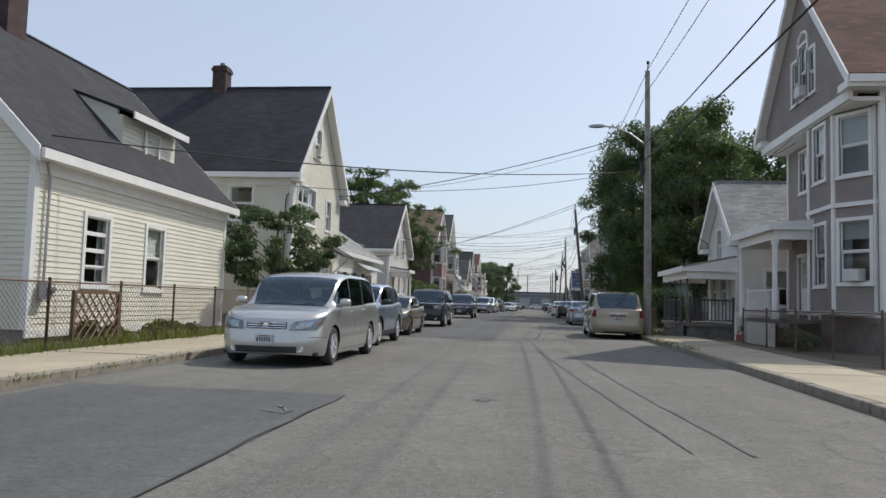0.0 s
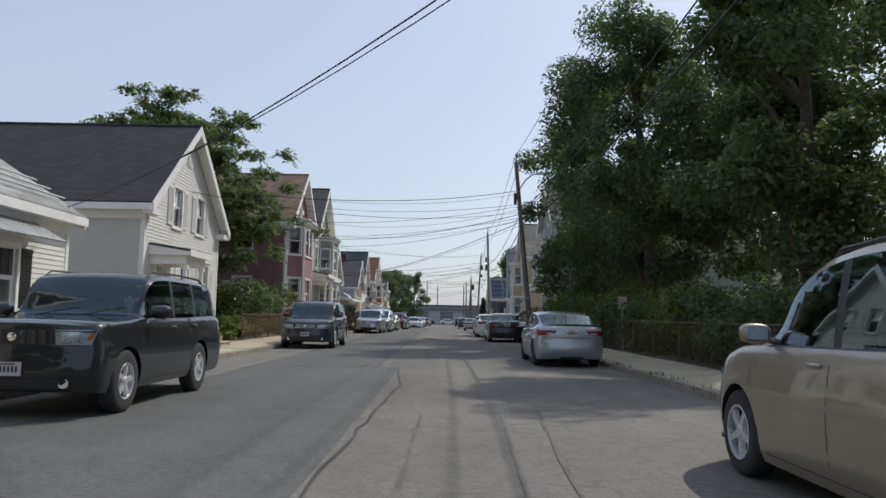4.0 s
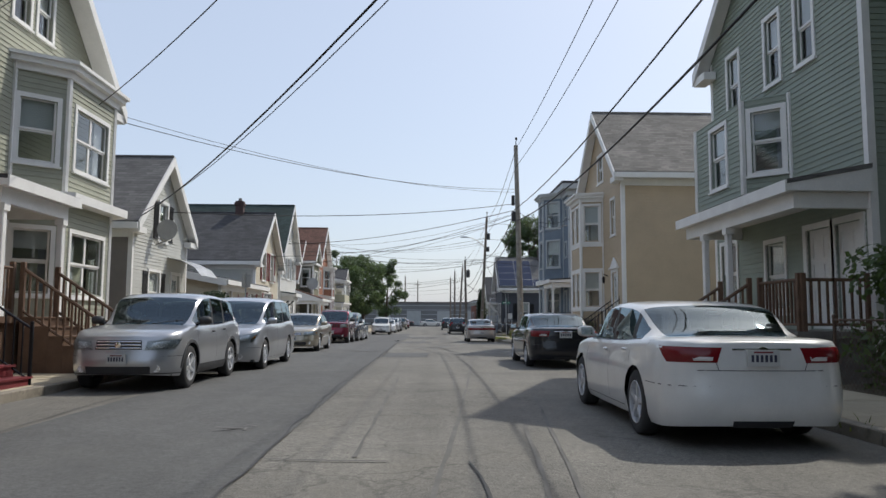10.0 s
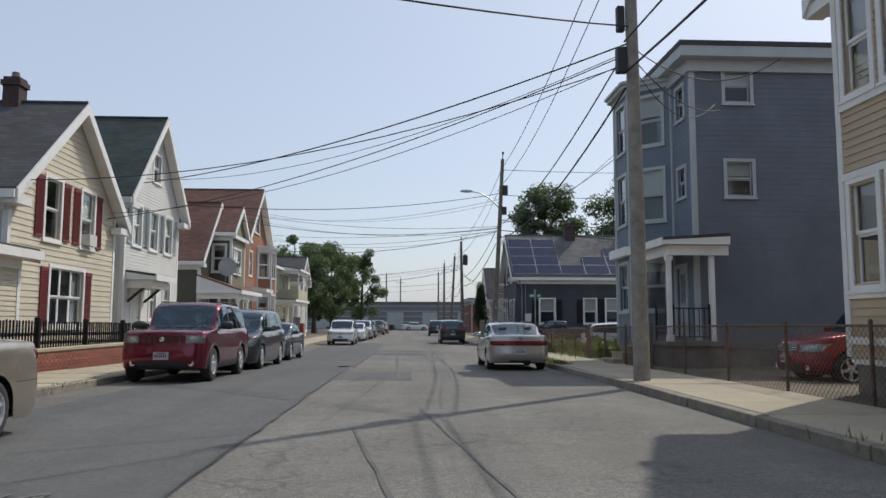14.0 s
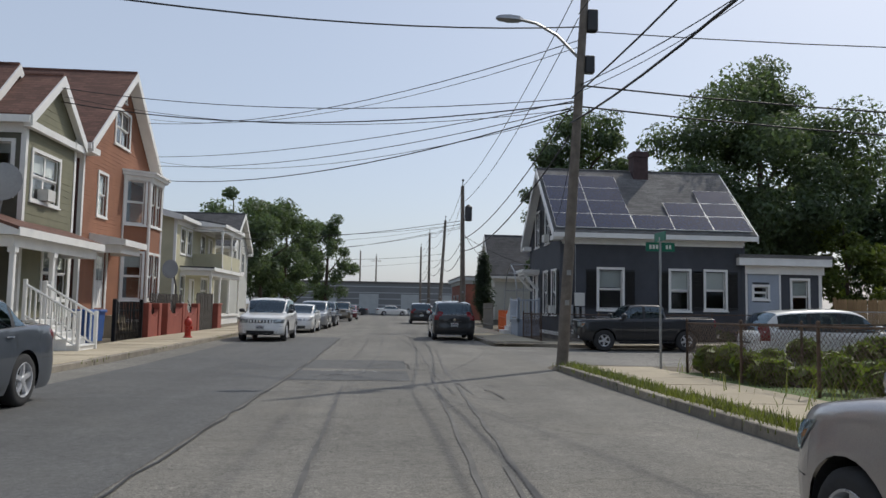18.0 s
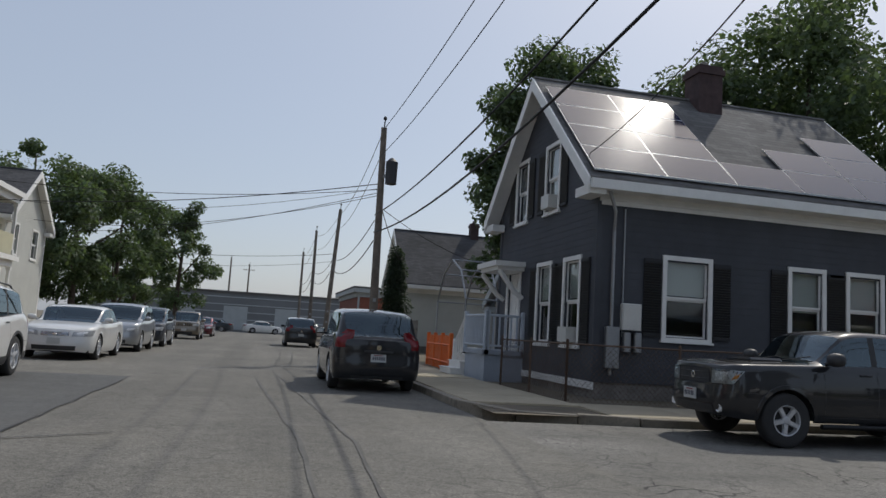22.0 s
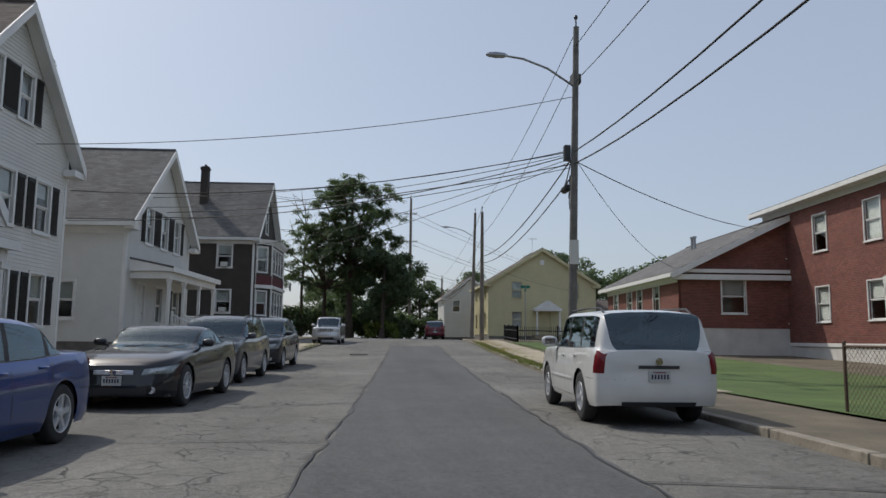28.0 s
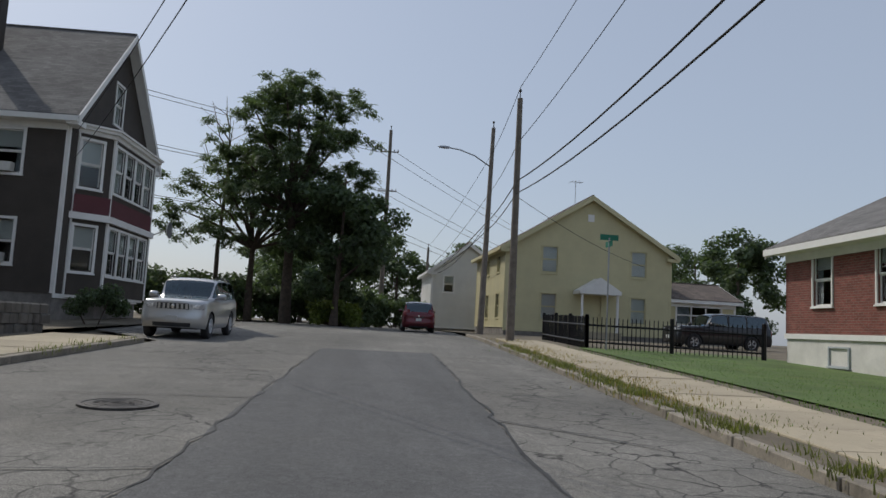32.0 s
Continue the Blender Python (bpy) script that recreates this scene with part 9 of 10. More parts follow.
tagged(grid(steps(6.1, 40, 3), lambda x: [111.5 + (kerb_s(x) - 2.2 - 111.5) * k / 5 for k in range(6)], lambda x, y: gz(x, y) + 0.13).make("ground_grass_lot", LAWN), "unmown grass of the corner lot", "ground", kind="structure")


# ---- pavements ----
def slab_run(name, label, pts, w, unit, m, dz, height=0.16, gap=0.014, seed=0, piece="slab", tilt=0.35, skip=()):
    """Slabs or kerb stones in a row along the line of points; each one lies a little differently"""
    rg = random.Random(seed)
    top = empty(name, Matrix.Identity(4), label, "pavement" if piece == "slab" else "kerb", kind="structure")
    data = None
    for (x0, y0), (x1, y1) in zip(pts, pts[1:]):
        L = math.dist((x0, y0), (x1, y1))
        n = max(1, round(L / unit))
        a = math.degrees(math.atan2(y1 - y0, x1 - x0))
        for k in range(n):
            t = (k + 0.5) / n
            x, y = x0 + (x1 - x0) * t, y0 + (y1 - y0) * t
            if any(u0 < (y if abs(y1 - y0) > abs(x1 - x0) else x) < u1 for u0, u1 in skip):
                continue
            if data is None:
                me = Mesh()
                u = unit - gap
                me.rbox(-u / 2, -w / 2, -height, u / 2, w / 2, 0, 0.012)
                ob = me.make(piece, m)
                data = ob.data
            else:
                ob = new(piece, data)
            ob.parent = top
            dx, dy = math.cos(radians(a)), math.sin(radians(a))
            sl_ = math.degrees(math.atan2(gz(x + dx, y + dy) - gz(x - dx, y - dy), 2))
            ob.matrix_basis = pose(x, y, gz(x, y) + dz + rg.uniform(-0.008, 0.008), rg.uniform(-tilt, tilt), -sl_ + rg.uniform(-tilt, tilt) * 0.7, a + rg.uniform(-0.3, 0.3)) @ Matrix.Diagonal((L / n / unit, 1, 1, 1))
    return top


slab_run("kerb_west", "worn granite kerb stones", [(KL - 0.085, -8), (KL - 0.085, 208)], 0.16, 2.2, KERB, 0.135, 0.4, 0.02, 1, "kerb_stone")
slab_run("kerb_east", "worn granite kerb stones", [(KR + 0.085, -8), (KR + 0.085, 124.2)], 0.16, 2.2, KERB, 0.135, 0.4, 0.02, 2, "kerb_stone")
slab_run("kerb_side_south", "broken sunken kerb stones", [(x, kerb_s(x) - 0.085) for x in (6.6, 10, 18, 30, 40, 57, 82)], 0.16, 2.0, KERB, 0.115, 0.4, 0.03, 4, "kerb_stone", 0.8)
slab_run("kerb_side_north", "worn granite kerb stones", [(6.5, kerb_n(6.5) + 0.085), (65, kerb_n(65) + 0.085)], 0.16, 2.2, KERB, 0.12, 0.4, 0.02, 5, "kerb_stone")
slab_run("kerb_corner_north", "worn granite corner kerb stones", [(6.5, kerb_n(6.5) + 0.085), (KR + 0.6, kerb_n(5) + 0.5), (KR + 0.085, kerb_n(4) + 1.8)], 0.16, 0.9, KERB, 0.13, 0.4, 0.01, 6, "kerb_stone")
slab_run("kerb_east_far", "worn granite kerb stones", [(KR + 0.085, kerb_n(4) + 1.8), (KR + 0.085, 208)], 0.16, 2.4, KERB, 0.135, 0.4, 0.02, 7, "kerb_stone")
slab_run("pavement_west", "tan concrete pavement slabs with cracks", [(KL - 1.17, -8), (KL - 1.17, 172)], 1.98, 1.55, CONCRETE, 0.14, 0.12, 0.018, 8)
slab_run("pavement_east", "grey-tan concrete pavement slabs", [(KR + 1.1, -8), (KR + 1.1, 108)], 1.84, 1.55, CONCRETE, 0.14, 0.12, 0.018, 9)
slab_run("pavement_lot", "tan concrete pavement slabs beside a grass verge", [(KR + 1.35, 108), (KR + 1.35, 124)], 1.5, 1.5, CONCRETE, 0.14, 0.12, 0.018, 10)
slab_run("pavement_east_far", "grey concrete pavement slabs", [(KR + 1.2, kerb_n(4) + 1.6), (KR + 1.2, 170)], 2.0, 1.6, CONCRETE, 0.14, 0.12, 0.018, 11)
slab_run("pavement_side_north", "tan concrete pavement slabs", [(6.2, kerb_n(6.2) + 1.2), (65, kerb_n(65) + 1.2)], 2.0, 1.6, CONCRETE, 0.13, 0.12, 0.018, 12)
slab_run("pavement_side_south", "cracked tan concrete pavement slabs", [(x, kerb_s(x) - 1.55) for x in (34, 40, 57, 76)], 1.75, 1.5, CONCRETE, 0.14, 0.12, 0.022, 13, tilt=0.8)


# ---- poles and cables ----
def pole(label, x, y, top_z, lean=(0, 0), r=0.16, lamp=None, transformer=None, arms=(), m=None, sign=None, boxes=()):
    g0 = gz(x, y)
    e = empty("utility_pole", pose(x, y, g0 + 0.1), label, "utility pole", "utility poles")
    H = top_z - g0 - 0.1
    at = lambda z: (lean[0] * z / H, lean[1] * z / H, z)
    p = Mesh()
    p.tube([at(-0.3), at(0.3), at(H * 0.5), at(H)], [r * 1.12, r * 1.08, r * 0.88, r * 0.68], 12)
    p.make("shaft", m or POLE_WOOD, e, smooth=50)
    q = Mesh()
    q.tube([at(H - 0.05), (at(H)[0] + 0.02, at(H)[1], H + 0.3)], 0.025, 6)
    q.lathe((at(H)[0] + 0.02, at(H)[1], H + 0.28), 2, [(0, 0.05), (0.06, 0.07), (0.12, 0.04)], 8)
    q.make("top_insulator", DARK_PLASTIC, e)
    if lamp:
        z, dx, dy, l = lamp
        a = at(z)
        q = Mesh()
        q.tube([a, (a[0] + dx * l * 0.4, a[1] + dy * l * 0.4, z + 0.55), (a[0] + dx * l * 0.75, a[1] + dy * l * 0.75, z + 0.8), (a[0] + dx * l, a[1] + dy * l, z + 0.85)], 0.035, 6)
        ar = q.make("lamp_arm", GALV, e, smooth=60)
        q = Mesh()
        rings = []
        for t, w, h0 in ((0, 0.04, 0.03), (0.1, 0.12, 0.06), (0.35, 0.15, 0.07), (0.6, 0.11, 0.05), (0.68, 0.04, 0.02)):
            c = Vector((a[0] + dx * (l - 0.05 + t), a[1] + dy * (l - 0.05 + t), z + 0.85))
            s = Vector((-dy, dx, 0))
            rings.append([c + s * w - Vector((0, 0, h0 * 0.6)), c + s * w * 0.7 + Vector((0, 0, h0)), c - s * w * 0.7 + Vector((0, 0, h0)), c - s * w - Vector((0, 0, h0 * 0.6))])
        q.loft(rings, True, True)
        recalc(q.make("lamp_head", GALV, ar))
    if transformer:
        z, dx, dy = transformer
        a = at(z)
        q = Mesh()
        q.lathe((a[0] + dx * 0.4, a[1] + dy * 0.4, z), 2, [(-0.45, 0.1), (-0.42, 0.2), (0.35, 0.21), (0.42, 0.14), (0.5, 0.05)], 14)
        q.make("transformer", DARK_PLASTIC, e, smooth=40)
        q = Mesh()
        q.box(a[0] + dx * 0.1 - 0.05, a[1] + dy * 0.1 - 0.05, z - 0.2, a[0] + dx * 0.3 + 0.05, a[1] + dy * 0.3 + 0.05, z - 0.1)
        q.make("transformer_bracket", GALV, e)
    for z, w, dx, dy in arms:
        a = at(z)
        q = Mesh()
        q.tube([(a[0] - dx * w, a[1] - dy * w, z), (a[0] + dx * w, a[1] + dy * w, z)], 0.05, 4)
        ca = q.make("cross_arm", POLE_WOOD, e)
        for t in (-0.9, -0.5, 0.5, 0.9):
            q = Mesh()
            q.lathe((a[0] + dx * w * t, a[1] + dy * w * t, z + 0.04), 2, [(0, 0.03), (0.05, 0.06), (0.1, 0.05), (0.18, 0.02)], 8)
            q.make("insulator", GALV, ca)
    for z, dx, dy, w, h_ in boxes:
        a = at(z)
        q = Mesh()
        q.rbox(a[0] + dx * 0.22 - w / 2, a[1] + dy * 0.22 - w / 2, z, a[0] + dx * 0.22 + w / 2, a[1] + dy * 0.22 + w / 2, z + h_, 0.02)
        q.make("cable_splice_box", DARK_PLASTIC, e)
    if sign:
        z, dx, dy, w, h_ = sign
        a = at(z)
        q = Mesh()
        s = Vector((-dy, dx, 0))
        c = Vector((a[0] + dx * (r + 0.03), a[1] + dy * (r + 0.03), z))
        q.hexa([c - s * w / 2 - Vector((dx, dy, 0)) * 0.01, c + s * w / 2 - Vector((dx, dy, 0)) * 0.01, c + s * w / 2 + Vector((dx, dy, 0)) * 0.01, c - s * w / 2 + Vector((dx, dy, 0)) * 0.01] + [v + Vector((0, 0, h_)) for v in (c - s * w / 2 - Vector((dx, dy, 0)) * 0.01, c + s * w / 2 - Vector((dx, dy, 0)) * 0.01, c + s * w / 2 + Vector((dx, dy, 0)) * 0.01, c - s * w / 2 + Vector((dx, dy, 0)) * 0.01)])
        recalc(q.make("notice_plate", AC_WHITE, e))
    for z in (1.4, 2.1):
        a = at(z)
        q = Mesh()
        q.box(a[0] - 0.05, a[1] - r - 0.012, z, a[0] + 0.05, a[1] - r + 0.02, z + 0.12)
        q.make("pole_tag", GALV, e)
    return lambda z: Vector((x + at(z)[0], y + at(z)[1], g0 + 0.1 + z))


P1 = pole("weathered wooden utility pole with a street lamp", 4.38, 29.35, 10.5, (-0.1, 0.0), 0.14, (7.35, -0.95, 0.1, 1.75), boxes=((6.2, -1, 0, 0.14, 0.5),), m=POLE_GREY)
P2 = pole("leaning wooden utility pole with a flood lamp", 4.35, 64.7, 9.45, (-0.95, -0.85), 0.14, (7.7, 0.9, -0.3, 1.0), boxes=((7.0, -1, 0, 0.15, 0.6),))
P3 = pole("wooden utility pole with splice boxes", 4.47, 101.2, 10.0, (-0.35, -0.9), 0.15, None, None, boxes=((6.0, -1, 0, 0.2, 0.5), (6.8, -1, 0, 0.15, 0.5)), m=POLE_GREY)
P4 = pole("leaning wooden corner pole with a street lamp", 4.25, 124.6, 9.7, (0.45, -0.45), 0.13, (7.2, -0.95, -0.1, 1.55), None, boxes=((7.9, 1, 0, 0.25, 0.5), (6.9, 1, 0, 0.22, 0.4)))
P5 = pole("wooden utility pole with a transformer", 4.5, 149.6, 8.1, (-0.2, -0.75), 0.15, None, (6.6, 0.8, -0.4))
P6 = pole("leaning wooden utility pole", 4.8, 173.0, 9.0, (0.5, 0.5), 0.16)
P7 = pole("wooden utility pole far down the street", 4.8, 189.0, 9.4, (0, 0), 0.16)
P7b = pole("wooden utility pole far down the street", 4.8, 209.0, 9.4, (0, 0), 0.16)
P8 = pole("grey wooden utility pole with a street lamp and notice", 41.2, 121.95, 11.3, (0.1, -0.3), 0.135, (9.0, -0.1, 1.0, 2.3), None, sign=(3.3, -1, 0, 0.28, 0.75), m=GREY_WOOD, boxes=((9.2, 1, -0.3, 0.3, 0.3), (6.6, 0.3, 1, 0.2, 0.5)))
P9 = pole("dark wooden utility pole", 74.5, 119.75, 10.95, (0, 0), 0.16)
P10 = pole("leaning dark wooden pole with a street lamp", 84.3, 119.2, 12.8, (1.5, -0.5), 0.16, (9.2, -0.1, 1.0, 2.4))
P11 = pole("tall power pole with short arms", 110, 123.4, 18.6, (0, 0), 0.2, arms=((15.3, 0.8, 0.2, 1), (11.8, 0.8, 0.2, 1), (8.5, 0.8, 0.2, 1)))
P12 = pole("wooden utility pole beyond the crest", 120, 118.5, 9.5, (0, 0), 0.16)
pole("thin far power pole behind the warehouse", -2, 262, 11.5, (0, 0), 0.18, arms=((10.5, 1.0, 1, 0),))
pole("thin far power pole behind the warehouse", -5.5, 268, 13, (0, 0), 0.2)


def cable(a, b, sag=0.4, r=0.014, n=14, label="black overhead cable strung between poles and houses"):
    a, b = Vector(a), Vector(b)
    cu = bpy.data.curves.new("cable", "CURVE")
    cu.dimensions, cu.bevel_depth, cu.bevel_resolution = "3D", r, 1
    sp = cu.splines.new("POLY")
    sp.points.add(n)
    for k in range(n + 1):
        t = k / n
        p = a.lerp(b, t) - Vector((0, 0, 4 * sag * t * (1 - t)))
        sp.points[k].co = (*p, 1)
    cu.materials.append(CABLE)
    return tagged(new("cable", cu), label, "cable", "overhead cables")


P0 = lambda z: Vector((4.6, -12, z))
line = [P0, P1, P2, P3, P4, P5, P6, P7, P7b]
heights = [10.5, 10.4, 9.5, 9.6, 9.3, 8.1, 8.7, 9.0, 9.0]
for i in range(len(line) - 1):
    a, b = line[i], line[i + 1]
    cable(a(heights[i]), b(heights[i + 1]), 0.5, 0.013)
    cable(a(heights[i] - 1.1) + Vector((-0.12, 0, 0)), b(heights[i + 1] - 1.0) + Vector((-0.12, 0, 0)), 0.65, 0.012)
    cable(a(heights[i] - 3.2) + Vector((-0.15, 0, 0)), b(heights[i + 1] - 3.0) + Vector((-0.15, 0, 0)), 0.6, 0.018)
    cable(a(heights[i] - 3.9) + Vector((-0.15, 0, 0)), b(heights[i + 1] - 3.6) + Vector((-0.15, 0, 0)), 0.75, 0.022)
drops = [
    (P1(8.0), (-9.4, 34.0, 6.0)), (P1(6.5), (-9.3, 27.5, 5.5)), (P1(6.3), (-9.6, 44.0, 3.8)), (P1(6.4), (-9.9, 14.0, 4.4)), (P1(6.0), (8.2, 24.5, 6.6)), (P1(6.2), (7.9, 34.2, 4.0)),
    (P2(7.7), (-9.7, 55.0, 6.2)), (P2(6.6), (-9.8, 53.0, 5.8)), (P2(6.9), (-9.6, 70.2, 7.0)), (P2(6.5), (-9.6, 76.0, 6.6)), (P2(6.3), (-9.5, 78.5, 7.0)), (P2(6.2), (-9.5, 83.8, 6.8)), (P2(6.1), (-9.7, 88.2, 4.6)), (P2(7.0), (-9.6, 72.5, 8.3)),
    (P3(7.6), (-9.5, 84.0, 6.9)), (P3(6.9), (-9.7, 91.0, 5.2)), (P3(6.4), (-9.6, 110.5, 4.6)), (P3(6.2), (-9.6, 105.0, 4.8)), (P3(6.6), (-9.7, 113.5, 6.3)), (P3(6.5), (7.4, 101.0, 6.7)), (P3(6.3), (7.4, 104.0, 6.5)),
    (P4(8.0), (-9.7, 117.6, 6.2)), (P4(7.7), (-9.8, 138.4, 8.6)), (P4(6.3), (-9.75, 130.0, 7.6)), (P4(6.2), (-9.75, 130.1, 7.2)), (P4(6.25), (-9.8, 139.9, 7.5)), (P4(6.1), (-9.8, 139.9, 7.1)), (P4(6.05), (-9.8, 140.0, 6.5)), (P4(6.6), (7.5, 112.0, 7.4)), (P4(6.2), (7.4, 139.0, 5.2)),
    (P5(6.2), (-11.3, 158.6, 5.6)), (P5(6.0), (-11.3, 152.0, 5.6)), (P5(5.8), (-10.9, 165.0, 5.6)), (P5(5.6), (8.6, 165.5, 4.6)), (P5(5.9), (-10.9, 168.0, 5.5)), (P5(5.4), (9.7, 150.5, 3.6)),
    (P6(6.0), (-12, 180.0, 6.0)), (P6(5.5), (-12, 186.0, 5.8)),
    (P8(8.7), (41.5, 138.1, 6.9)), (P8(6.95), (43.5, 137.8, 5.9)), (P8(6.9), (50.5, 137.5, 7.0)), (P8(6.85), (50.5, 137.5, 6.6)), (P8(6.8), (50.6, 137.5, 6.2)), (P8(6.7), (74.3, 136.6, 8.0)), (P8(6.6), (74.3, 136.6, 7.0)), (P8(6.5), (53.0, 137.3, 6.8)), (P8(6.4), (43.4, 137.8, 4.9)), (P8(6.7), (56.0, 112.3, 5.0)), (P8(6.6), (56.2, 107.2, 7.2)),
    (P9(6.0), (90.2, 116.5, 6.6)), (P9(5.8), (92, 106.5, 6.0)), (P10(6.0), (106.5, 119.0, 6.0)),
]
for k, (a, b) in enumerate(drops):
    cable(a, b, 0.35 + 0.35 * ((k * 7) % 5) / 5, 0.011 if k % 3 else 0.016)
for k, (a, b) in enumerate(drops[:32]):
    if k % 2 == 0:
        cable(a + Vector((0, 0, -0.16)), Vector(b) + Vector((0, 0.25, 0.22)), 0.55 + 0.3 * ((k * 5) % 7) / 7, 0.008, label="thin black service wire from a pole to a house")
for z0, z1, s, r in ((9.2, 10.4, 0.8, 0.013), (7.9, 9.2, 0.9, 0.013), (6.6, 6.9, 1.0, 0.02), (6.1, 6.5, 1.1, 0.02)):
    cable(P4(z0), P8(z1), s, r)
for z0, z1, s, r in ((10.9, 10.3, 0.5, 0.013), (9.6, 8.0, 0.6, 0.013), (6.8, 6.4, 0.7, 0.024), (6.2, 5.9, 0.7, 0.022)):
    cable(P8(z0), P9(z1), s, r)
    cable(P9(z1), P10(z1 - 0.3), 0.15, r)
    cable(P10(z1 - 0.3), P12(max(z1 - 2, 5.5)), 0.4, r)
e = empty("splice_closure", pose(43.9, 121.35, 6.5), "black cable splice closure hung from the overhead line", "splice closure")
me = Mesh()
me.lathe((-0.32, 0, 0), 0, [(0, 0.03), (0.03, 0.11), (0.1, 0.13), (0.52, 0.13), (0.6, 0.11), (0.64, 0.03)], 14)
me.make("case", CABLE, e)
for k in range(3):
    me = Mesh()
    me.tube([(-0.5 - 0.12 * k, 0.02 * k, 0.35), (-0.62 - 0.1 * k, 0.05, -0.1 - 0.12 * k), (-0.42 - 0.05 * k, 0.02, -0.4 - 0.2 * k), (-0.32, -0.03, -0.02), (-0.2, 0, 0.3)], 0.012, 5)
    me.make("wire_loop", CABLE, e)
me = Mesh()
me.tube([tuple(P8(7.1) - Vector((43.9, 121.35, 6.5))), (-0.55, 0.1, 0.26), (0.5, -0.05, 0.12), (0.9, -0.1, 0.1)], 0.02, 6)
me.tube([(-0.2, 0, 0.1), (-0.2, 0, 0.24)], 0.015, 5)
me.make("support_strand", CABLE, e)
for z in (15.2, 11.8, 8.5):
    for s in (-0.7, 0.7):
        cable(P11(z) + Vector((s * 0.2, s, 0)), (60, 178 + s, z + 2), 1.2, 0.02)
        cable(P11(z) + Vector((s * 0.2, s, 0)), (200, 70 + s, z), 1.4, 0.02)


# ---- fences and walls ----
def chain_fence(label, pts, h_=1.15, m=GALV, gap=2.4, wire=0.11):
    top = empty("chain_link_fence", Matrix.Identity(4), label, "fence")
    for (x0, y0), (x1, y1) in zip(pts, pts[1:]):
        L = math.dist((x0, y0), (x1, y1))
        n = max(1, round(L / gap))
        at = lambda t: (x0 + (x1 - x0) * t, y0 + (y1 - y0) * t)
        for k in range(n + 1):
            x, y = at(k / n)
            z = gz(x, y) + 0.1
            q = Mesh()
            q.tube([(x, y, z - 0.2), (x, y, z + h_ + 0.04)], 0.028, 8)
            q.lathe((x, y, z + h_ + 0.04), 2, [(0, 0.035), (0.03, 0.03), (0.05, 0.01)], 8)
            q.make("post", m, top)
        for k in range(n):
            a, b = at(k / n), at((k + 1) / n)
            q = Mesh()
            q.tube([(*a, gz(*a) + 0.1 + h_), (*b, gz(*b) + 0.1 + h_)], 0.02, 6)
            q.make("top_rail", m, top)
            q = Mesh()
            w = L / n
            dx, dy = (x1 - x0) / L, (y1 - y0) / L
            i = -h_
            while i < w:
                for s in (1, -1):
                    t0, t1 = max(i, 0), min(i + h_, w)
                    if t1 > t0:
                        za, zb = (t0 - i, t1 - i) if s > 0 else (h_ - (t0 - i), h_ - (t1 - i))
                        p0, p1 = (a[0] + dx * t0, a[1] + dy * t0, gz(*a) + 0.1 + za), (a[0] + dx * t1, a[1] + dy * t1, gz(*a) + 0.1 + zb)
                        q.tube([p0, p1], 0.0035, 3, caps=False)
                i += wire
            tagged(q.make("wire_mesh", m, top), kind="stuff")
    return top


RUST_METAL = mat("rusty_steel", (0.14, 0.095, 0.07), 0.7, 0.4, 0.3, 6)
chain_fence("low rusty chain-link fence before the cream house", [(-8.75, 4), (-8.75, 12.6), (-8.75, 24.5)], 1.25, RUST_METAL)
chain_fence("low chain-link fence overgrown with weeds", [(-8.65, 57.2), (-8.65, 66.6), (-9.4, 66.7)], 1.1, RUST_METAL)
chain_fence("dark chain-link fence before the taupe house", [(7.0, 16), (7.0, 26.0)], 1.1, RUST_METAL)
chain_fence("low chain-link fence along the wooded lot", [(6.25, 39), (6.25, 76)], 1.1, RUST_METAL)
chain_fence("chain-link fence with a gate before the blue house", [(6.15, 92), (6.15, 112.5)], 1.1, RUST_METAL)
chain_fence("chain-link fence round the grass lot", [(6.35, 113), (6.35, 122.4), (30, 120.6)], 1.05, RUST_METAL)
chain_fence("low chain-link fence before the charcoal house", [(6.35, 140.8), (6.35, 136.9), (15.6, 136.5)], 1.1, RUST_METAL)
chain_fence("chain-link gate before a wooden fence", [(17.0, 136.7), (18.4, 136.1), (20.0, 135.5), (21.4, 134.95)], 1.25, GALV)


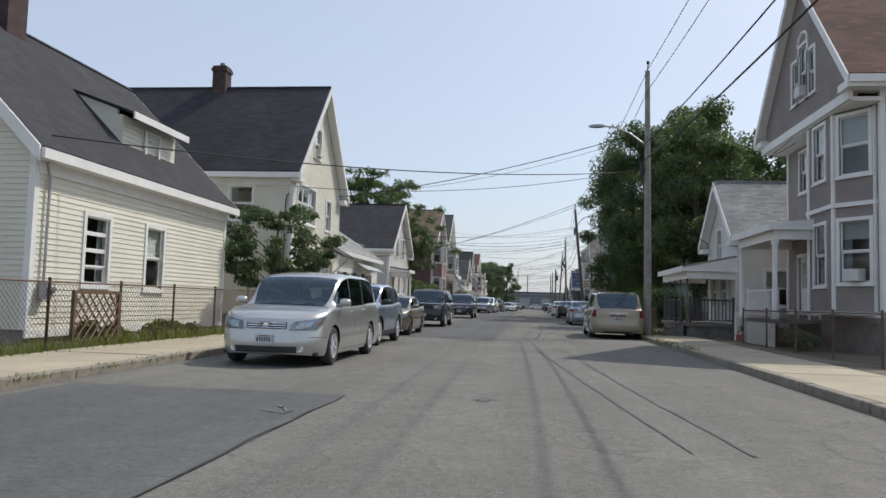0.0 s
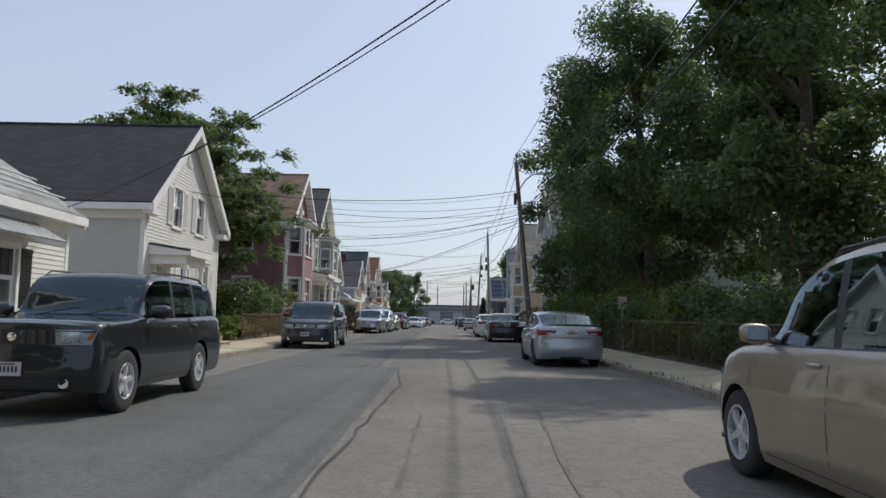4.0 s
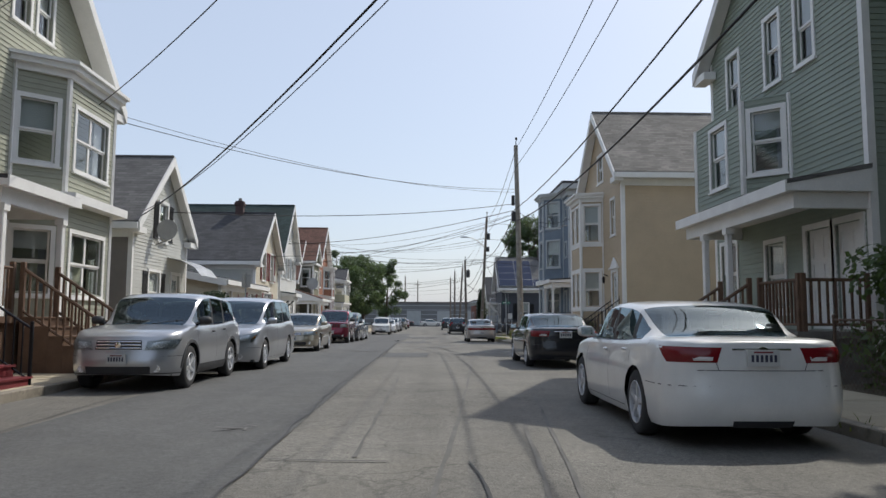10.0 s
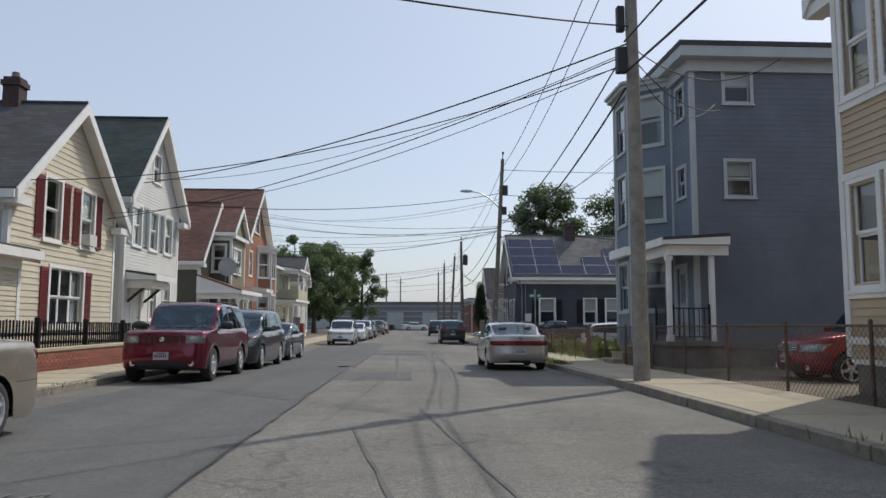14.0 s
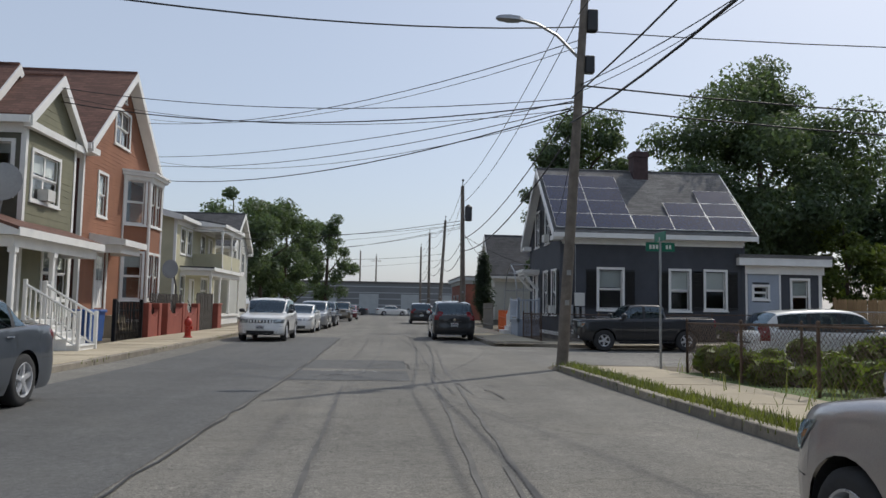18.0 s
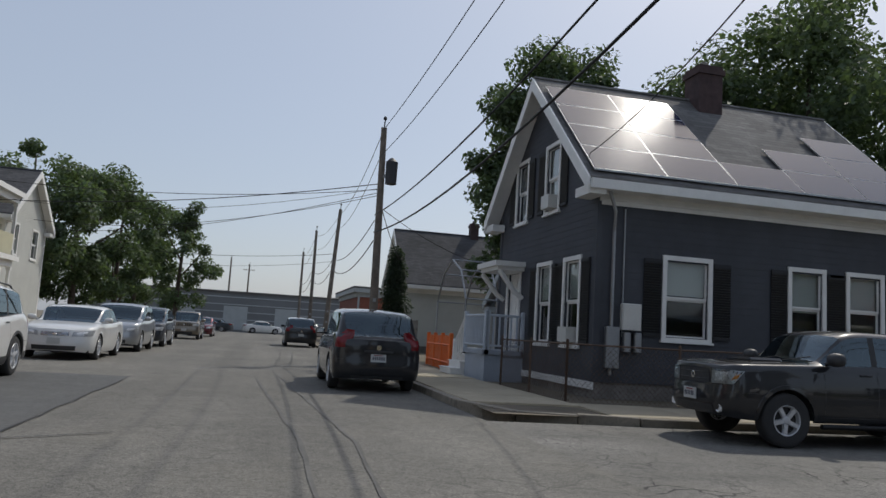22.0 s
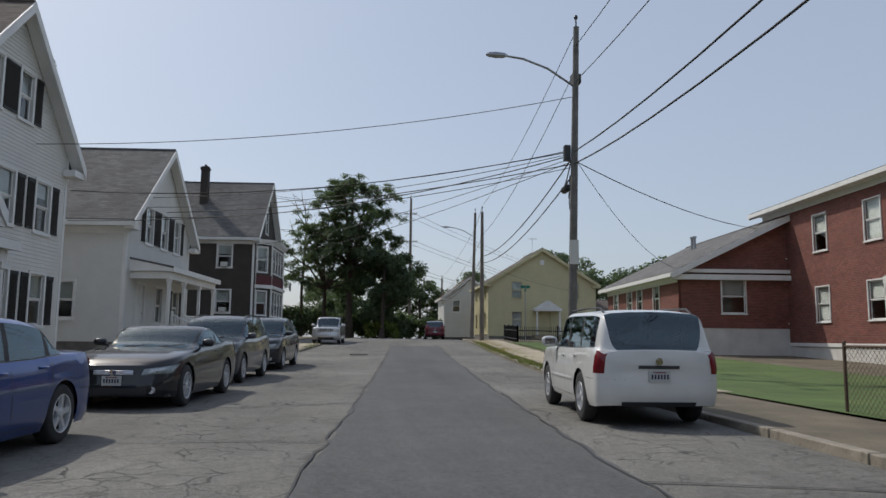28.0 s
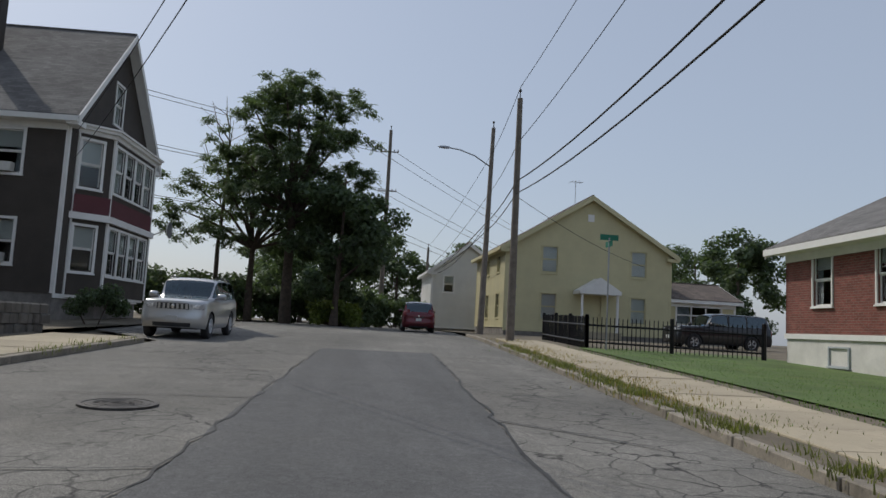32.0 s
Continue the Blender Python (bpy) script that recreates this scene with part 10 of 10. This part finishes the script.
def slat_fence(name, label, p, q, h_, w, gap, m, pointed=True, posts=0.0, rail=True, z=0.1, thick=0.02, cat="fence"):
    top = empty(name, Matrix.Identity(4), label, cat)
    L = math.dist(p, q)
    n = int(L / (w + gap))
    a = math.atan2(q[1] - p[1], q[0] - p[0])
    me = Mesh()
    ring = [(-w / 2, 0), (w / 2, 0), (w / 2, h_ - (w * 0.5 if pointed else 0)), (w * 0.15, h_), (-w * 0.15, h_), (-w / 2, h_ - (w * 0.5 if pointed else 0))]
    me.loft([[(x, y, zz) for x, zz in ring] for y in (-thick / 2, thick / 2)], True, True)
    ob = recalc(me.make("slat", m))
    data = ob.data
    bpy.data.objects.remove(ob)
    rg = random.Random(n)
    for k in range(n):
        t = (k + 0.5) / n
        x, y = p[0] + (q[0] - p[0]) * t, p[1] + (q[1] - p[1]) * t
        o = new("slat", data)
        o.parent = top
        o.matrix_basis = pose(x, y, gz(x, y) + z + rg.uniform(-0.012, 0.012), rg.uniform(-0.6, 0.6), rg.uniform(-0.5, 0.5), math.degrees(a))
    if rail:
        for zz in (0.25, h_ - 0.3):
            me = Mesh()
            s = Vector((-math.sin(a), math.cos(a), 0)) * (thick / 2 + 0.025)
            me.tube([Vector((*p, gz(*p) + z + zz)) + s, Vector((*q, gz(*q) + z + zz)) + s], 0.035, 4)
            me.make("rail", m, top)
    if posts:
        k = max(1, round(L / posts))
        for i in range(k + 1):
            x, y = p[0] + (q[0] - p[0]) * i / k, p[1] + (q[1] - p[1]) * i / k
            me = Mesh()
            me.rbox(x - 0.06, y - 0.06, gz(x, y) + z - 0.2, x + 0.06, y + 0.06, gz(x, y) + z + h_ + 0.08, 0.02)
            me.make("post", m, top)
    return top


VINYL = mat("white_vinyl", (0.78, 0.78, 0.76), 0.45, 0, 0.04)
slat_fence("picket_fence", "white vinyl picket fence before the low white house", (-8.6, 35.6), (-8.6, 48.6), 1.15, 0.11, 0.045, VINYL, False, 2.2)
slat_fence("board_fence", "tan cedar board fence with pointed tops", (20.1, 139.2), (23.3, 135.9), 1.8, 0.125, 0.006, FENCE_WOOD, True, 2.3)
DARK_WOOD = mat("dark_stained_wood", (0.05, 0.044, 0.038), 0.85, 0, 0.3, 3, 40, 0.4)
slat_fence("iron_fence", "black iron picket fence before the rust orange house", (-8.55, 132.0), (-8.55, 134.6), 1.3, 0.03, 0.1, BLACK_METAL, True, 2.4, thick=0.03)
slat_fence("stockade_fence", "dark weathered picket fence before the olive house", (-8.6, 119.0), (-8.6, 124.9), 1.15, 0.1, 0.04, DARK_WOOD, True)
slat_fence("stockade_fence", "dark weathered picket fence behind the red wall panels", (-9.1, 137.4), (-9.1, 141.9), 1.65, 0.09, 0.05, DARK_WOOD, True)
slat_fence("stockade_fence", "dark weathered board fence before the yellow house", (-8.55, 142.35), (-8.55, 145.6), 1.75, 0.1, 0.015, DARK_WOOD, True)
slat_fence("iron_fence", "black iron picket fence round the lawn", (71.6, 117.6), (68.9, 112.4), 1.15, 0.03, 0.12, BLACK_METAL, True, 2.4, thick=0.03)
slat_fence("iron_fence", "black iron picket fence beside the drive", (71.6, 117.6), (79, 117.2), 1.15, 0.03, 0.12, BLACK_METAL, True, 2.4, thick=0.03)
slat_fence("iron_fence", "black iron fence on a low brick wall", (-8.45, 99.0), (-8.45, 111.6), 0.75, 0.03, 0.1, BLACK_METAL, True, 2.4, z=0.55, thick=0.03)
slat_fence("lattice_gate", "dark vinyl fence panel at the grey garage", (6.6, 152), (6.6, 156.5), 1.6, 0.12, 0.01, GREY_WOOD, False)

ORANGE = mat("orange_mesh_plastic", (0.75, 0.16, 0.03), 0.6, 0, 0.12)
slat_fence("barrier_fence", "orange plastic safety fence beside the drive", (6.5, 146.3), (6.8, 150.8), 1.1, 0.08, 0.05, ORANGE, False, 1.5)
# lattice panel on the wire fence
lt = empty("garden_lattice", Matrix.Identity(4), "dark brown diagonal lattice panel on the wire fence", "lattice")
for s in (1, -1):
    for k in range(11):
        i = -1.0 + k * 0.24
        t0, t1 = max(i, 0), min(i + 1.05, 1.5)
        if t1 - t0 > 0.05:
            za, zb_ = (t0 - i, t1 - i) if s > 0 else (1.05 - (t0 - i), 1.05 - (t1 - i))
            q = Mesh()
            q.tube([(-8.70 + 0.012 * s, 13.3 + t0, 0.16 + za), (-8.70 + 0.012 * s, 13.3 + t1, 0.16 + zb_)], 0.022, 4)
            q.make("lath", BROWN_WOOD, lt)
for y0, y1, z0, z1 in ((13.25, 14.85, 0.14, 0.2), (13.25, 14.85, 1.17, 1.23), (13.25, 13.31, 0.2, 1.17), (14.79, 14.85, 0.2, 1.17)):
    q = Mesh()
    q.box(-8.735, y0, z0, -8.665, y1, z1)
    q.make("frame_bar", BROWN_WOOD, lt)


def low_wall(name, label, p, q, h_, m, cap=None, t=0.25):
    a = math.atan2(q[1] - p[1], q[0] - p[0])
    L = math.dist(p, q)
    e = empty(name, pose(*p, gz(*p), 0, 0, math.degrees(a)), label, "wall")
    me = Mesh()
    me.box(0, -t / 2 + 0.012, -0.2, L, t / 2 - 0.012, h_)
    me.make("core", MORTAR, e)
    bm = Mesh()
    bm.rbox(-0.1, -0.05, -0.031, 0.1, 0.05, 0.031, 0.004)
    data = recalc(bm.make("brick", m)).data
    first = [o for o in scene.objects if o.data is data][0]
    first.parent = e
    rest, n = Mesh(), 0
    rows = int((h_ - 0.05) / 0.073)
    per = int(L / 0.212)
    for r_ in range(rows):
        for k in range(per):
            x, z = 0.106 + k * 0.212 + (0.106 if r_ % 2 else 0), 0.1 + r_ * 0.073
            if x > L - 0.05:
                continue
            if n < 280 and r_ > 2:
                ob = first if n == 0 else new("brick", data)
                ob.parent = e
                ob.location = (x, -t / 2 + 0.04, z)
                n += 1
            else:
                rest.box(x - 0.1, -t / 2 - 0.01, z - 0.031, x + 0.1, -t / 2 + 0.03, z + 0.031)
    if rest.v:
        tagged(rest.make("brickwork", m, e), kind="stuff")
    c = Mesh()
    c.rbox(-0.04, -t / 2 - 0.04, h_, L + 0.04, t / 2 + 0.04, h_ + 0.08, 0.02)
    c.make("coping", cap or CONCRETE, e)
    return e


low_wall("brick_wall", "low red brick wall with concrete coping", (-8.45, 98.8), (-8.45, 111.8), 0.55, BRICK_RED)
e = empty("brick_pier", pose(-8.45, 97.15, gz(-8.45, 97.15)), "red brick gate pier beside the hedge", "pier")
me = Mesh()
me.rbox(-0.18, -0.18, -0.2, 0.18, 0.18, 1.25, 0.015)
me.make("shaft", BRICK_RED, e)
me = Mesh()
me.rbox(-0.22, -0.22, 1.25, 0.22, 0.22, 1.33, 0.02)
me.make("coping", CONCRETE, e)
slat_fence("iron_gate", "black iron picket gate between brick piers", (-8.45, 97.5), (-8.45, 98.7), 1.55, 0.03, 0.08, BLACK_METAL, False, 1.2, thick=0.03, cat="gate")
STUCCO_RED = mat("brick_red_painted_stucco", (0.26, 0.07, 0.05), 0.85, 0, 0.15, 1.5)
for k, (y0, y1) in enumerate(((134.95, 136.2), (137.3, 139.5), (139.85, 142.0))):
    e = empty("garden_wall", pose(-8.5, y0, gz(-8.5, y0), 0, 0, 90), "red painted wall panel with a scooped top and iron tracery", "wall", "red wall panels")
    me = Mesh()
    L = y1 - y0
    ring = [(0, -0.2), (L, -0.2), (L, 1.3)] + [(L - L * i / 8, 1.3 - 0.45 * math.sin(math.pi * i / 8)) for i in range(1, 8)] + [(0, 1.3)]
    me.loft([[(x, y, z) for x, z in ring] for y in (-0.12, 0.12)], True, True)
    recalc(me.make("panel", STUCCO_RED, e))
    for x in (0.0, L):
        me = Mesh()
        me.rbox(x - 0.16, -0.16, -0.2, x + 0.16, 0.16, 1.36, 0.02)
        me.make("pier", STUCCO_RED, e)
    me = Mesh()
    for r_ in (0.14, 0.24, 0.34):
        me.tube([(L / 2 + r_ * math.cos(a * math.pi / 8), 0, 0.95 + r_ * 1.6 * abs(math.sin(a * math.pi / 16))) for a in range(17)], 0.015, 4)
    me.make("iron_tracery", BLACK_METAL, e)
e = empty("garden_pier", pose(-8.5, 146.1, gz(-8.5, 146.1)), "red painted pier at the end of the fence", "pier")
me = Mesh()
me.rbox(-0.2, -0.4, -0.2, 0.2, 0.4, 1.3, 0.02)
me.make("shaft", STUCCO_RED, e)
me = Mesh()
me.rbox(-0.24, -0.44, 1.3, 0.24, 0.44, 1.38, 0.02)
me.make("coping", STUCCO_RED, e)
e = empty("satellite_dish", pose(-11.3, 147.9, gz(-11.3, 147.9), 0, 0, -20), "grey satellite dish on a bent post beside the porch", "satellite dish")
me = Mesh()
me.lathe((0, -0.12, 3.15), 1, [(0, 0.5), (0.07, 0.42), (0.14, 0.25), (0.18, 0.02)], 18)
me.make("dish", GALV, e)
me = Mesh()
me.tube([(0.25, 0.1, -0.2), (0.25, 0.1, 2.2), (0.12, 0.1, 2.7), (0, 0.08, 3.1)], 0.045, 8)
me.make("post", DARK_WOOD, e)
me = Mesh()
me.tube([(0, -0.08, 2.7), (0, -0.5, 2.85), (0, -0.6, 3.0)], 0.02, 6)
me.make("feed_arm", GALV, e)
STONE = mat("fieldstone", (0.13, 0.12, 0.105), 0.9, 0, 0.3, 3, 30, 0.5, 0.2)
e = empty("stone_wall", pose(58, kerb_n(58) + 3.0, gz(58, 134), 0, 0, -3), "low fieldstone retaining wall", "wall")
rs_ = random.Random(5)
for r_ in range(4):
    x = 0.0
    while x < 8.0:
        w = rs_.uniform(0.3, 0.6)
        q = Mesh()
        q.rbox(x + 0.01, -0.16 + rs_.uniform(-0.03, 0.03), r_ * 0.26, x + w - 0.01, 0.2, r_ * 0.26 + 0.25, 0.04)
        q.make("stone", STONE, e)
        x += w


# bare dead tree beside the ailanthus
e = empty("dead_tree", pose(99.0, 135.4, gz(99, 135.4) + 0.05), "bare dead tree with thin grey branches", "tree")
me = Mesh()
me.tube([(0, 0, -0.2), (0.2, 0.1, 5), (0.1, -0.2, 10), (0.4, 0, 14.6)], [0.2, 0.15, 0.09, 0.02], 7)
me.make("trunk", BARK, e)
dr = random.Random(12)
for k in range(9):
    z, a_ = 7.5 + k * 0.75, dr.uniform(0, 6.28)
    l = dr.uniform(1.2, 2.4)
    me = Mesh()
    me.tube([(0.15, -0.05, z), (0.15 + math.cos(a_) * l * 0.5, math.sin(a_) * l * 0.5, z + l * 0.6), (0.15 + math.cos(a_) * l * 0.75, math.sin(a_) * l * 0.75, z + l * 1.3)], [0.06, 0.04, 0.012], 5)
    me.tube([(0.15 + math.cos(a_) * l * 0.5, math.sin(a_) * l * 0.5, z + l * 0.6), (0.15 + math.cos(a_ + 0.6) * l * 0.9, math.sin(a_ + 0.6) * l * 0.9, z + l * 0.95)], [0.03, 0.01], 4)
    me.make("limb", BARK, e)
# hedge and shrubs that close the crest of the side street
for k, (x, y, w, h_) in enumerate(((100, 136.5, 6, 3.4), (103.5, 131.5, 5, 3.0), (106, 127.0, 5, 3.2), (108.5, 122.0, 5, 2.8), (97.0, 142.0, 6, 3.6), (110, 117.0, 4, 2.6))):
    bush("dense green shrub at the crest of the street", x, y, w * 0.5, w, h_, 200 + k, 6000, 0.2, LEAF_A)
# ---- street furniture and small things ----
YELLOW_P = mat("yellow_enamel", (0.55, 0.40, 0.05), 0.5, 0, 0.2)
RED_P = mat("red_enamel", (0.42, 0.035, 0.02), 0.45, 0, 0.2)


def hydrant(label, x, y, body, cap, size=1.0):
    e = empty("fire_hydrant", pose(x, y, gz(x, y) + 0.13) @ Matrix.Scale(size, 4), label, "fire hydrant")
    q = Mesh()
    q.lathe((0, 0, 0), 2, [(0, 0.16), (0.05, 0.16), (0.06, 0.11), (0.45, 0.1), (0.47, 0.13), (0.52, 0.13)], 14)
    q.make("barrel", body, e, smooth=40)
    q = Mesh()
    q.lathe((0, 0, 0.52), 2, [(0, 0.14), (0.06, 0.14), (0.16, 0.09), (0.19, 0.04), (0.24, 0.035), (0.26, 0.03)], 14)
    q.make("bonnet", cap, e, smooth=40)
    for ax, dx in ((1, -0.17), (1, 0.1), (0, 0.1)):
        q = Mesh()
        q.lathe((dx if ax == 0 else 0, dx if ax == 1 else 0, 0.36), ax, [(0, 0.06), (0.05, 0.06), (0.055, 0.07), (0.07, 0.07)], 10)
        q.make("outlet_cap", cap, e)


hydrant("yellow fire hydrant with a red bonnet", -6.75, 64.8, YELLOW_P, RED_P, 1.22)
hydrant("red fire hydrant on the pavement edge", -7.0, 135.0, RED_P, RED_P)
e = empty("traffic_cone", pose(-8.4, 69.3, gz(-8.4, 69.3) + 0.14), "orange traffic cone beside the mauve house", "traffic cone")
q = Mesh()
q.rbox(-0.19, -0.19, 0, 0.19, 0.19, 0.04, 0.02)
q.make("base", ORANGE, e)
q = Mesh()
q.lathe((0, 0, 0.04), 2, [(0, 0.14), (0.66, 0.03), (0.67, 0.02)], 16)
q.make("cone", ORANGE, e, smooth=40)
BIN_BLUE = mat("blue_plastic", (0.03, 0.09, 0.28), 0.5, 0, 0.12)
for k, y in enumerate((130.55, 131.3)):
    e = empty("wheelie_bin", pose(-8.95, y, gz(-8.95, y) + 0.1, 0, 0, 90), "blue plastic recycling bin", "bin", "recycling bins")
    q = Mesh()
    q.loft([[(-0.25 * s, -0.28 * s, z), (0.25 * s, -0.28 * s, z), (0.25 * s, 0.28 * s, z), (-0.25 * s, 0.28 * s, z)] for s, z in ((0.85, 0.06), (1.0, 0.95))], True, True)
    q.make("bin_body", BIN_BLUE, e)
    q = Mesh()
    q.rbox(-0.3, -0.33, 0.95, 0.3, 0.33, 1.04, 0.03)
    q.make("lid", BIN_BLUE, e)


def disc(name, label, x, y, r_, m, cat):
    q = Mesh()
    q.lathe((0, 0, 0), 2, [(-0.03, r_ + 0.05), (0.022, r_ + 0.05), (0.022, r_), (0.014, r_ - 0.004), (0.014, r_ - 0.03), (0.02, r_ - 0.035)], 32)
    for k in range(3):
        q.lathe((0, 0, 0), 2, [(0.02, r_ * (0.75 - 0.22 * k)), (0.025, r_ * (0.74 - 0.22 * k)), (0.025, r_ * (0.68 - 0.22 * k)), (0.02, r_ * (0.67 - 0.22 * k))], 24)
    ob = q.make(name, m)
    ob.matrix_basis = pose(x, y, gz(x, y) + 0.006, math.degrees(math.atan(gz(x, y + 0.5) - gz(x, y - 0.5))), -math.degrees(math.atan(gz(x + 0.5, y) - gz(x - 0.5, y))))
    return tagged(ob, label, cat)


IRON = mat("worn_cast_iron", (0.09, 0.085, 0.08), 0.6, 0.5, 0.25, 8)
disc("manhole_cover", "round cast iron manhole cover in the asphalt", -0.95, 66.6, 0.36, IRON, "manhole cover")
disc("manhole_cover", "round cast iron manhole cover in old asphalt", 54.5, 128.6, 0.38, IRON, "manhole cover")
disc("manhole_cover", "round cast iron manhole cover in old asphalt", 16.9, 130.9, 0.45, ROAD_OLD, "manhole cover")
disc("valve_cover", "small iron valve cover in the asphalt", -2.0, 109.3, 0.13, IRON, "valve cover")
GREEN_SIGN = mat("street_sign_green", (0.01, 0.16, 0.10), 0.45, 0, 0.06)


def street_sign(x, y, z):
    e = empty("street_sign", pose(x, y, gz(x, y) + 0.1), "green street name sign on a steel post", "street sign")
    q = Mesh()
    q.tube([(0, 0, -0.2), (0, 0, z)], 0.03, 8)
    q.make("post", GALV, e)
    for k, rz in enumerate((0, 90)):
        zz = z - 0.32 + 0.23 * k
        q = Mesh()
        q.box(-0.33, -0.008, zz, 0.33, 0.008, zz + 0.2) if rz == 0 else q.box(-0.008, -0.33, zz, 0.008, 0.33, zz + 0.2)
        pl = q.make("name_plate", GREEN_SIGN, e)
        if rz == 0:
            for i in range(7):
                q = Mesh()
                if i != 4:
                    q.box(-0.25 + i * 0.075, -0.013, zz + 0.055, -0.2 + i * 0.075, -0.0085, zz + 0.145)
                    q.make("marking", WHITE, pl)


street_sign(6.2, 123.5, 2.95)
street_sign(70.5, 117.25, 4.85 - gz(70.5, 117.25))
e = empty("parking_sign", pose(-7.0, 91.65, gz(-7.0, 91.65) + 0.13), "grey back of a metal parking sign on a steel post", "street sign")
q = Mesh()
q.tube([(0, 0, -0.2), (0.04, 0, 2.75)], 0.028, 8)
q.make("post", GALV, e)
q = Mesh()
q.rbox(-0.13, 0.03, 2.2, 0.2, 0.034, 2.68, 0.001)
q.make("plate", GALV, e)
NOTICE = mat("faded_pink_notice", (0.42, 0.33, 0.31), 0.7, 0, 0.1)
e = empty("notice_sign", pose(6.4, 53.5, gz(6.4, 53.5) + 0.1, 0, 0, 0), "white notice board on a thin post", "sign")
q = Mesh()
q.tube([(0, 0, -0.2), (0, 0, 2.0)], 0.025, 6)
q.make("post", GALV, e)
q = Mesh()
q.box(-0.15, -0.05, 1.55, 0.15, -0.03, 2.0)
pl = q.make("board", NOTICE, e)
for k in range(4):
    q = Mesh()
    q.box(-0.11, -0.055, 1.6 + k * 0.09, 0.11 - 0.05 * (k % 2), -0.051, 1.62 + k * 0.09)
    q.make("marking", INK, pl)
# paint marks on the asphalt
MARK = mat("faded_white_road_paint", (0.165, 0.163, 0.158), 0.9, 0, 0.3, 6)
for k, (x, y, w, l) in enumerate(((-0.6, 9.2, 0.25, 0.06), (-2.6, 7.8, 0.3, 0.06), (-2.9, 47.6, 0.3, 0.06), (-2.3, 68.2, 0.28, 0.06), (-2.4, 72.4, 0.3, 0.06), (-2.6, 81.2, 0.25, 0.06), (-2.7, 92.0, 0.35, 0.08), (-2.6, 111.4, 0.3, 0.06), (-0.6, 122.3, 0.9, 0.05), (46.0, 126.0, 0.3, 0.06))):
    q = Mesh()
    rr = random.Random(k)
    for i in range(5):
        x0, y0, a = x + rr.uniform(-w, w) * 0.5, y + rr.uniform(-0.2, 0.2), rr.uniform(0, 3.1)
        c, s = math.cos(a), math.sin(a)
        l0, w0 = w * rr.uniform(0.25, 0.6), 0.014
        z = gz(x, y) + 0.016
        q.poly([(x0 - c * l0 + s * w0, y0 - s * l0 - c * w0, z), (x0 + c * l0 + s * w0, y0 + s * l0 - c * w0, z), (x0 + c * l0 - s * w0, y0 + s * l0 + c * w0, z), (x0 - c * l0 - s * w0, y0 - s * l0 + c * w0, z)])
    tagged(q.make("utility_mark", MARK), "faded white utility paint mark on the asphalt", "road marking", kind="structure")
# surveyor's arrow and letters sprayed before the corner
SPRAY = mat("white_spray_paint", (0.42, 0.42, 0.40), 0.9, 0, 0.25, 9)
q = Mesh()
for run in (((-1.25, 0.0), (-0.5, 0.02)), ((-0.86, 0.02), (-0.81, 0.32)), ((-0.99, 0.2), (-0.84, 0.36), (-0.71, 0.22)), ((-0.65, 0.2), (-0.6, 0.42), (-0.48, 0.41), (-0.49, 0.3), (-0.61, 0.29)), ((-0.43, 0.38), (-0.34, 0.39), (-0.31, 0.28), (-0.42, 0.2)), ((-0.27, 0.1), (-0.2, 0.34), (-0.06, 0.13)), ((-0.36, -0.02), (-0.3, 0.08), (-0.24, 0.0), (-0.36, -0.02)), ((-0.06, 0.06), (-0.12, 0.07), (-0.08, 0.0), (-0.05, -0.06), (-0.12, -0.07))):
    tar_strip(q, [(x, 123.35 + y) for x, y in run], 0.028, 5, 0.004, 0.016)
tagged(q.make("utility_mark", SPRAY), "white sprayed arrow and letters on the asphalt", "road marking", kind="structure")
# illegible lettering on the beige minivan's tailgate
for k in range(9):
    q = Mesh()
    q.box(-2.562, -0.36 + k * 0.085, 0.93, -2.55, -0.31 + k * 0.085, 1.0)
    q.make("marking", CHROME, van_lettered)
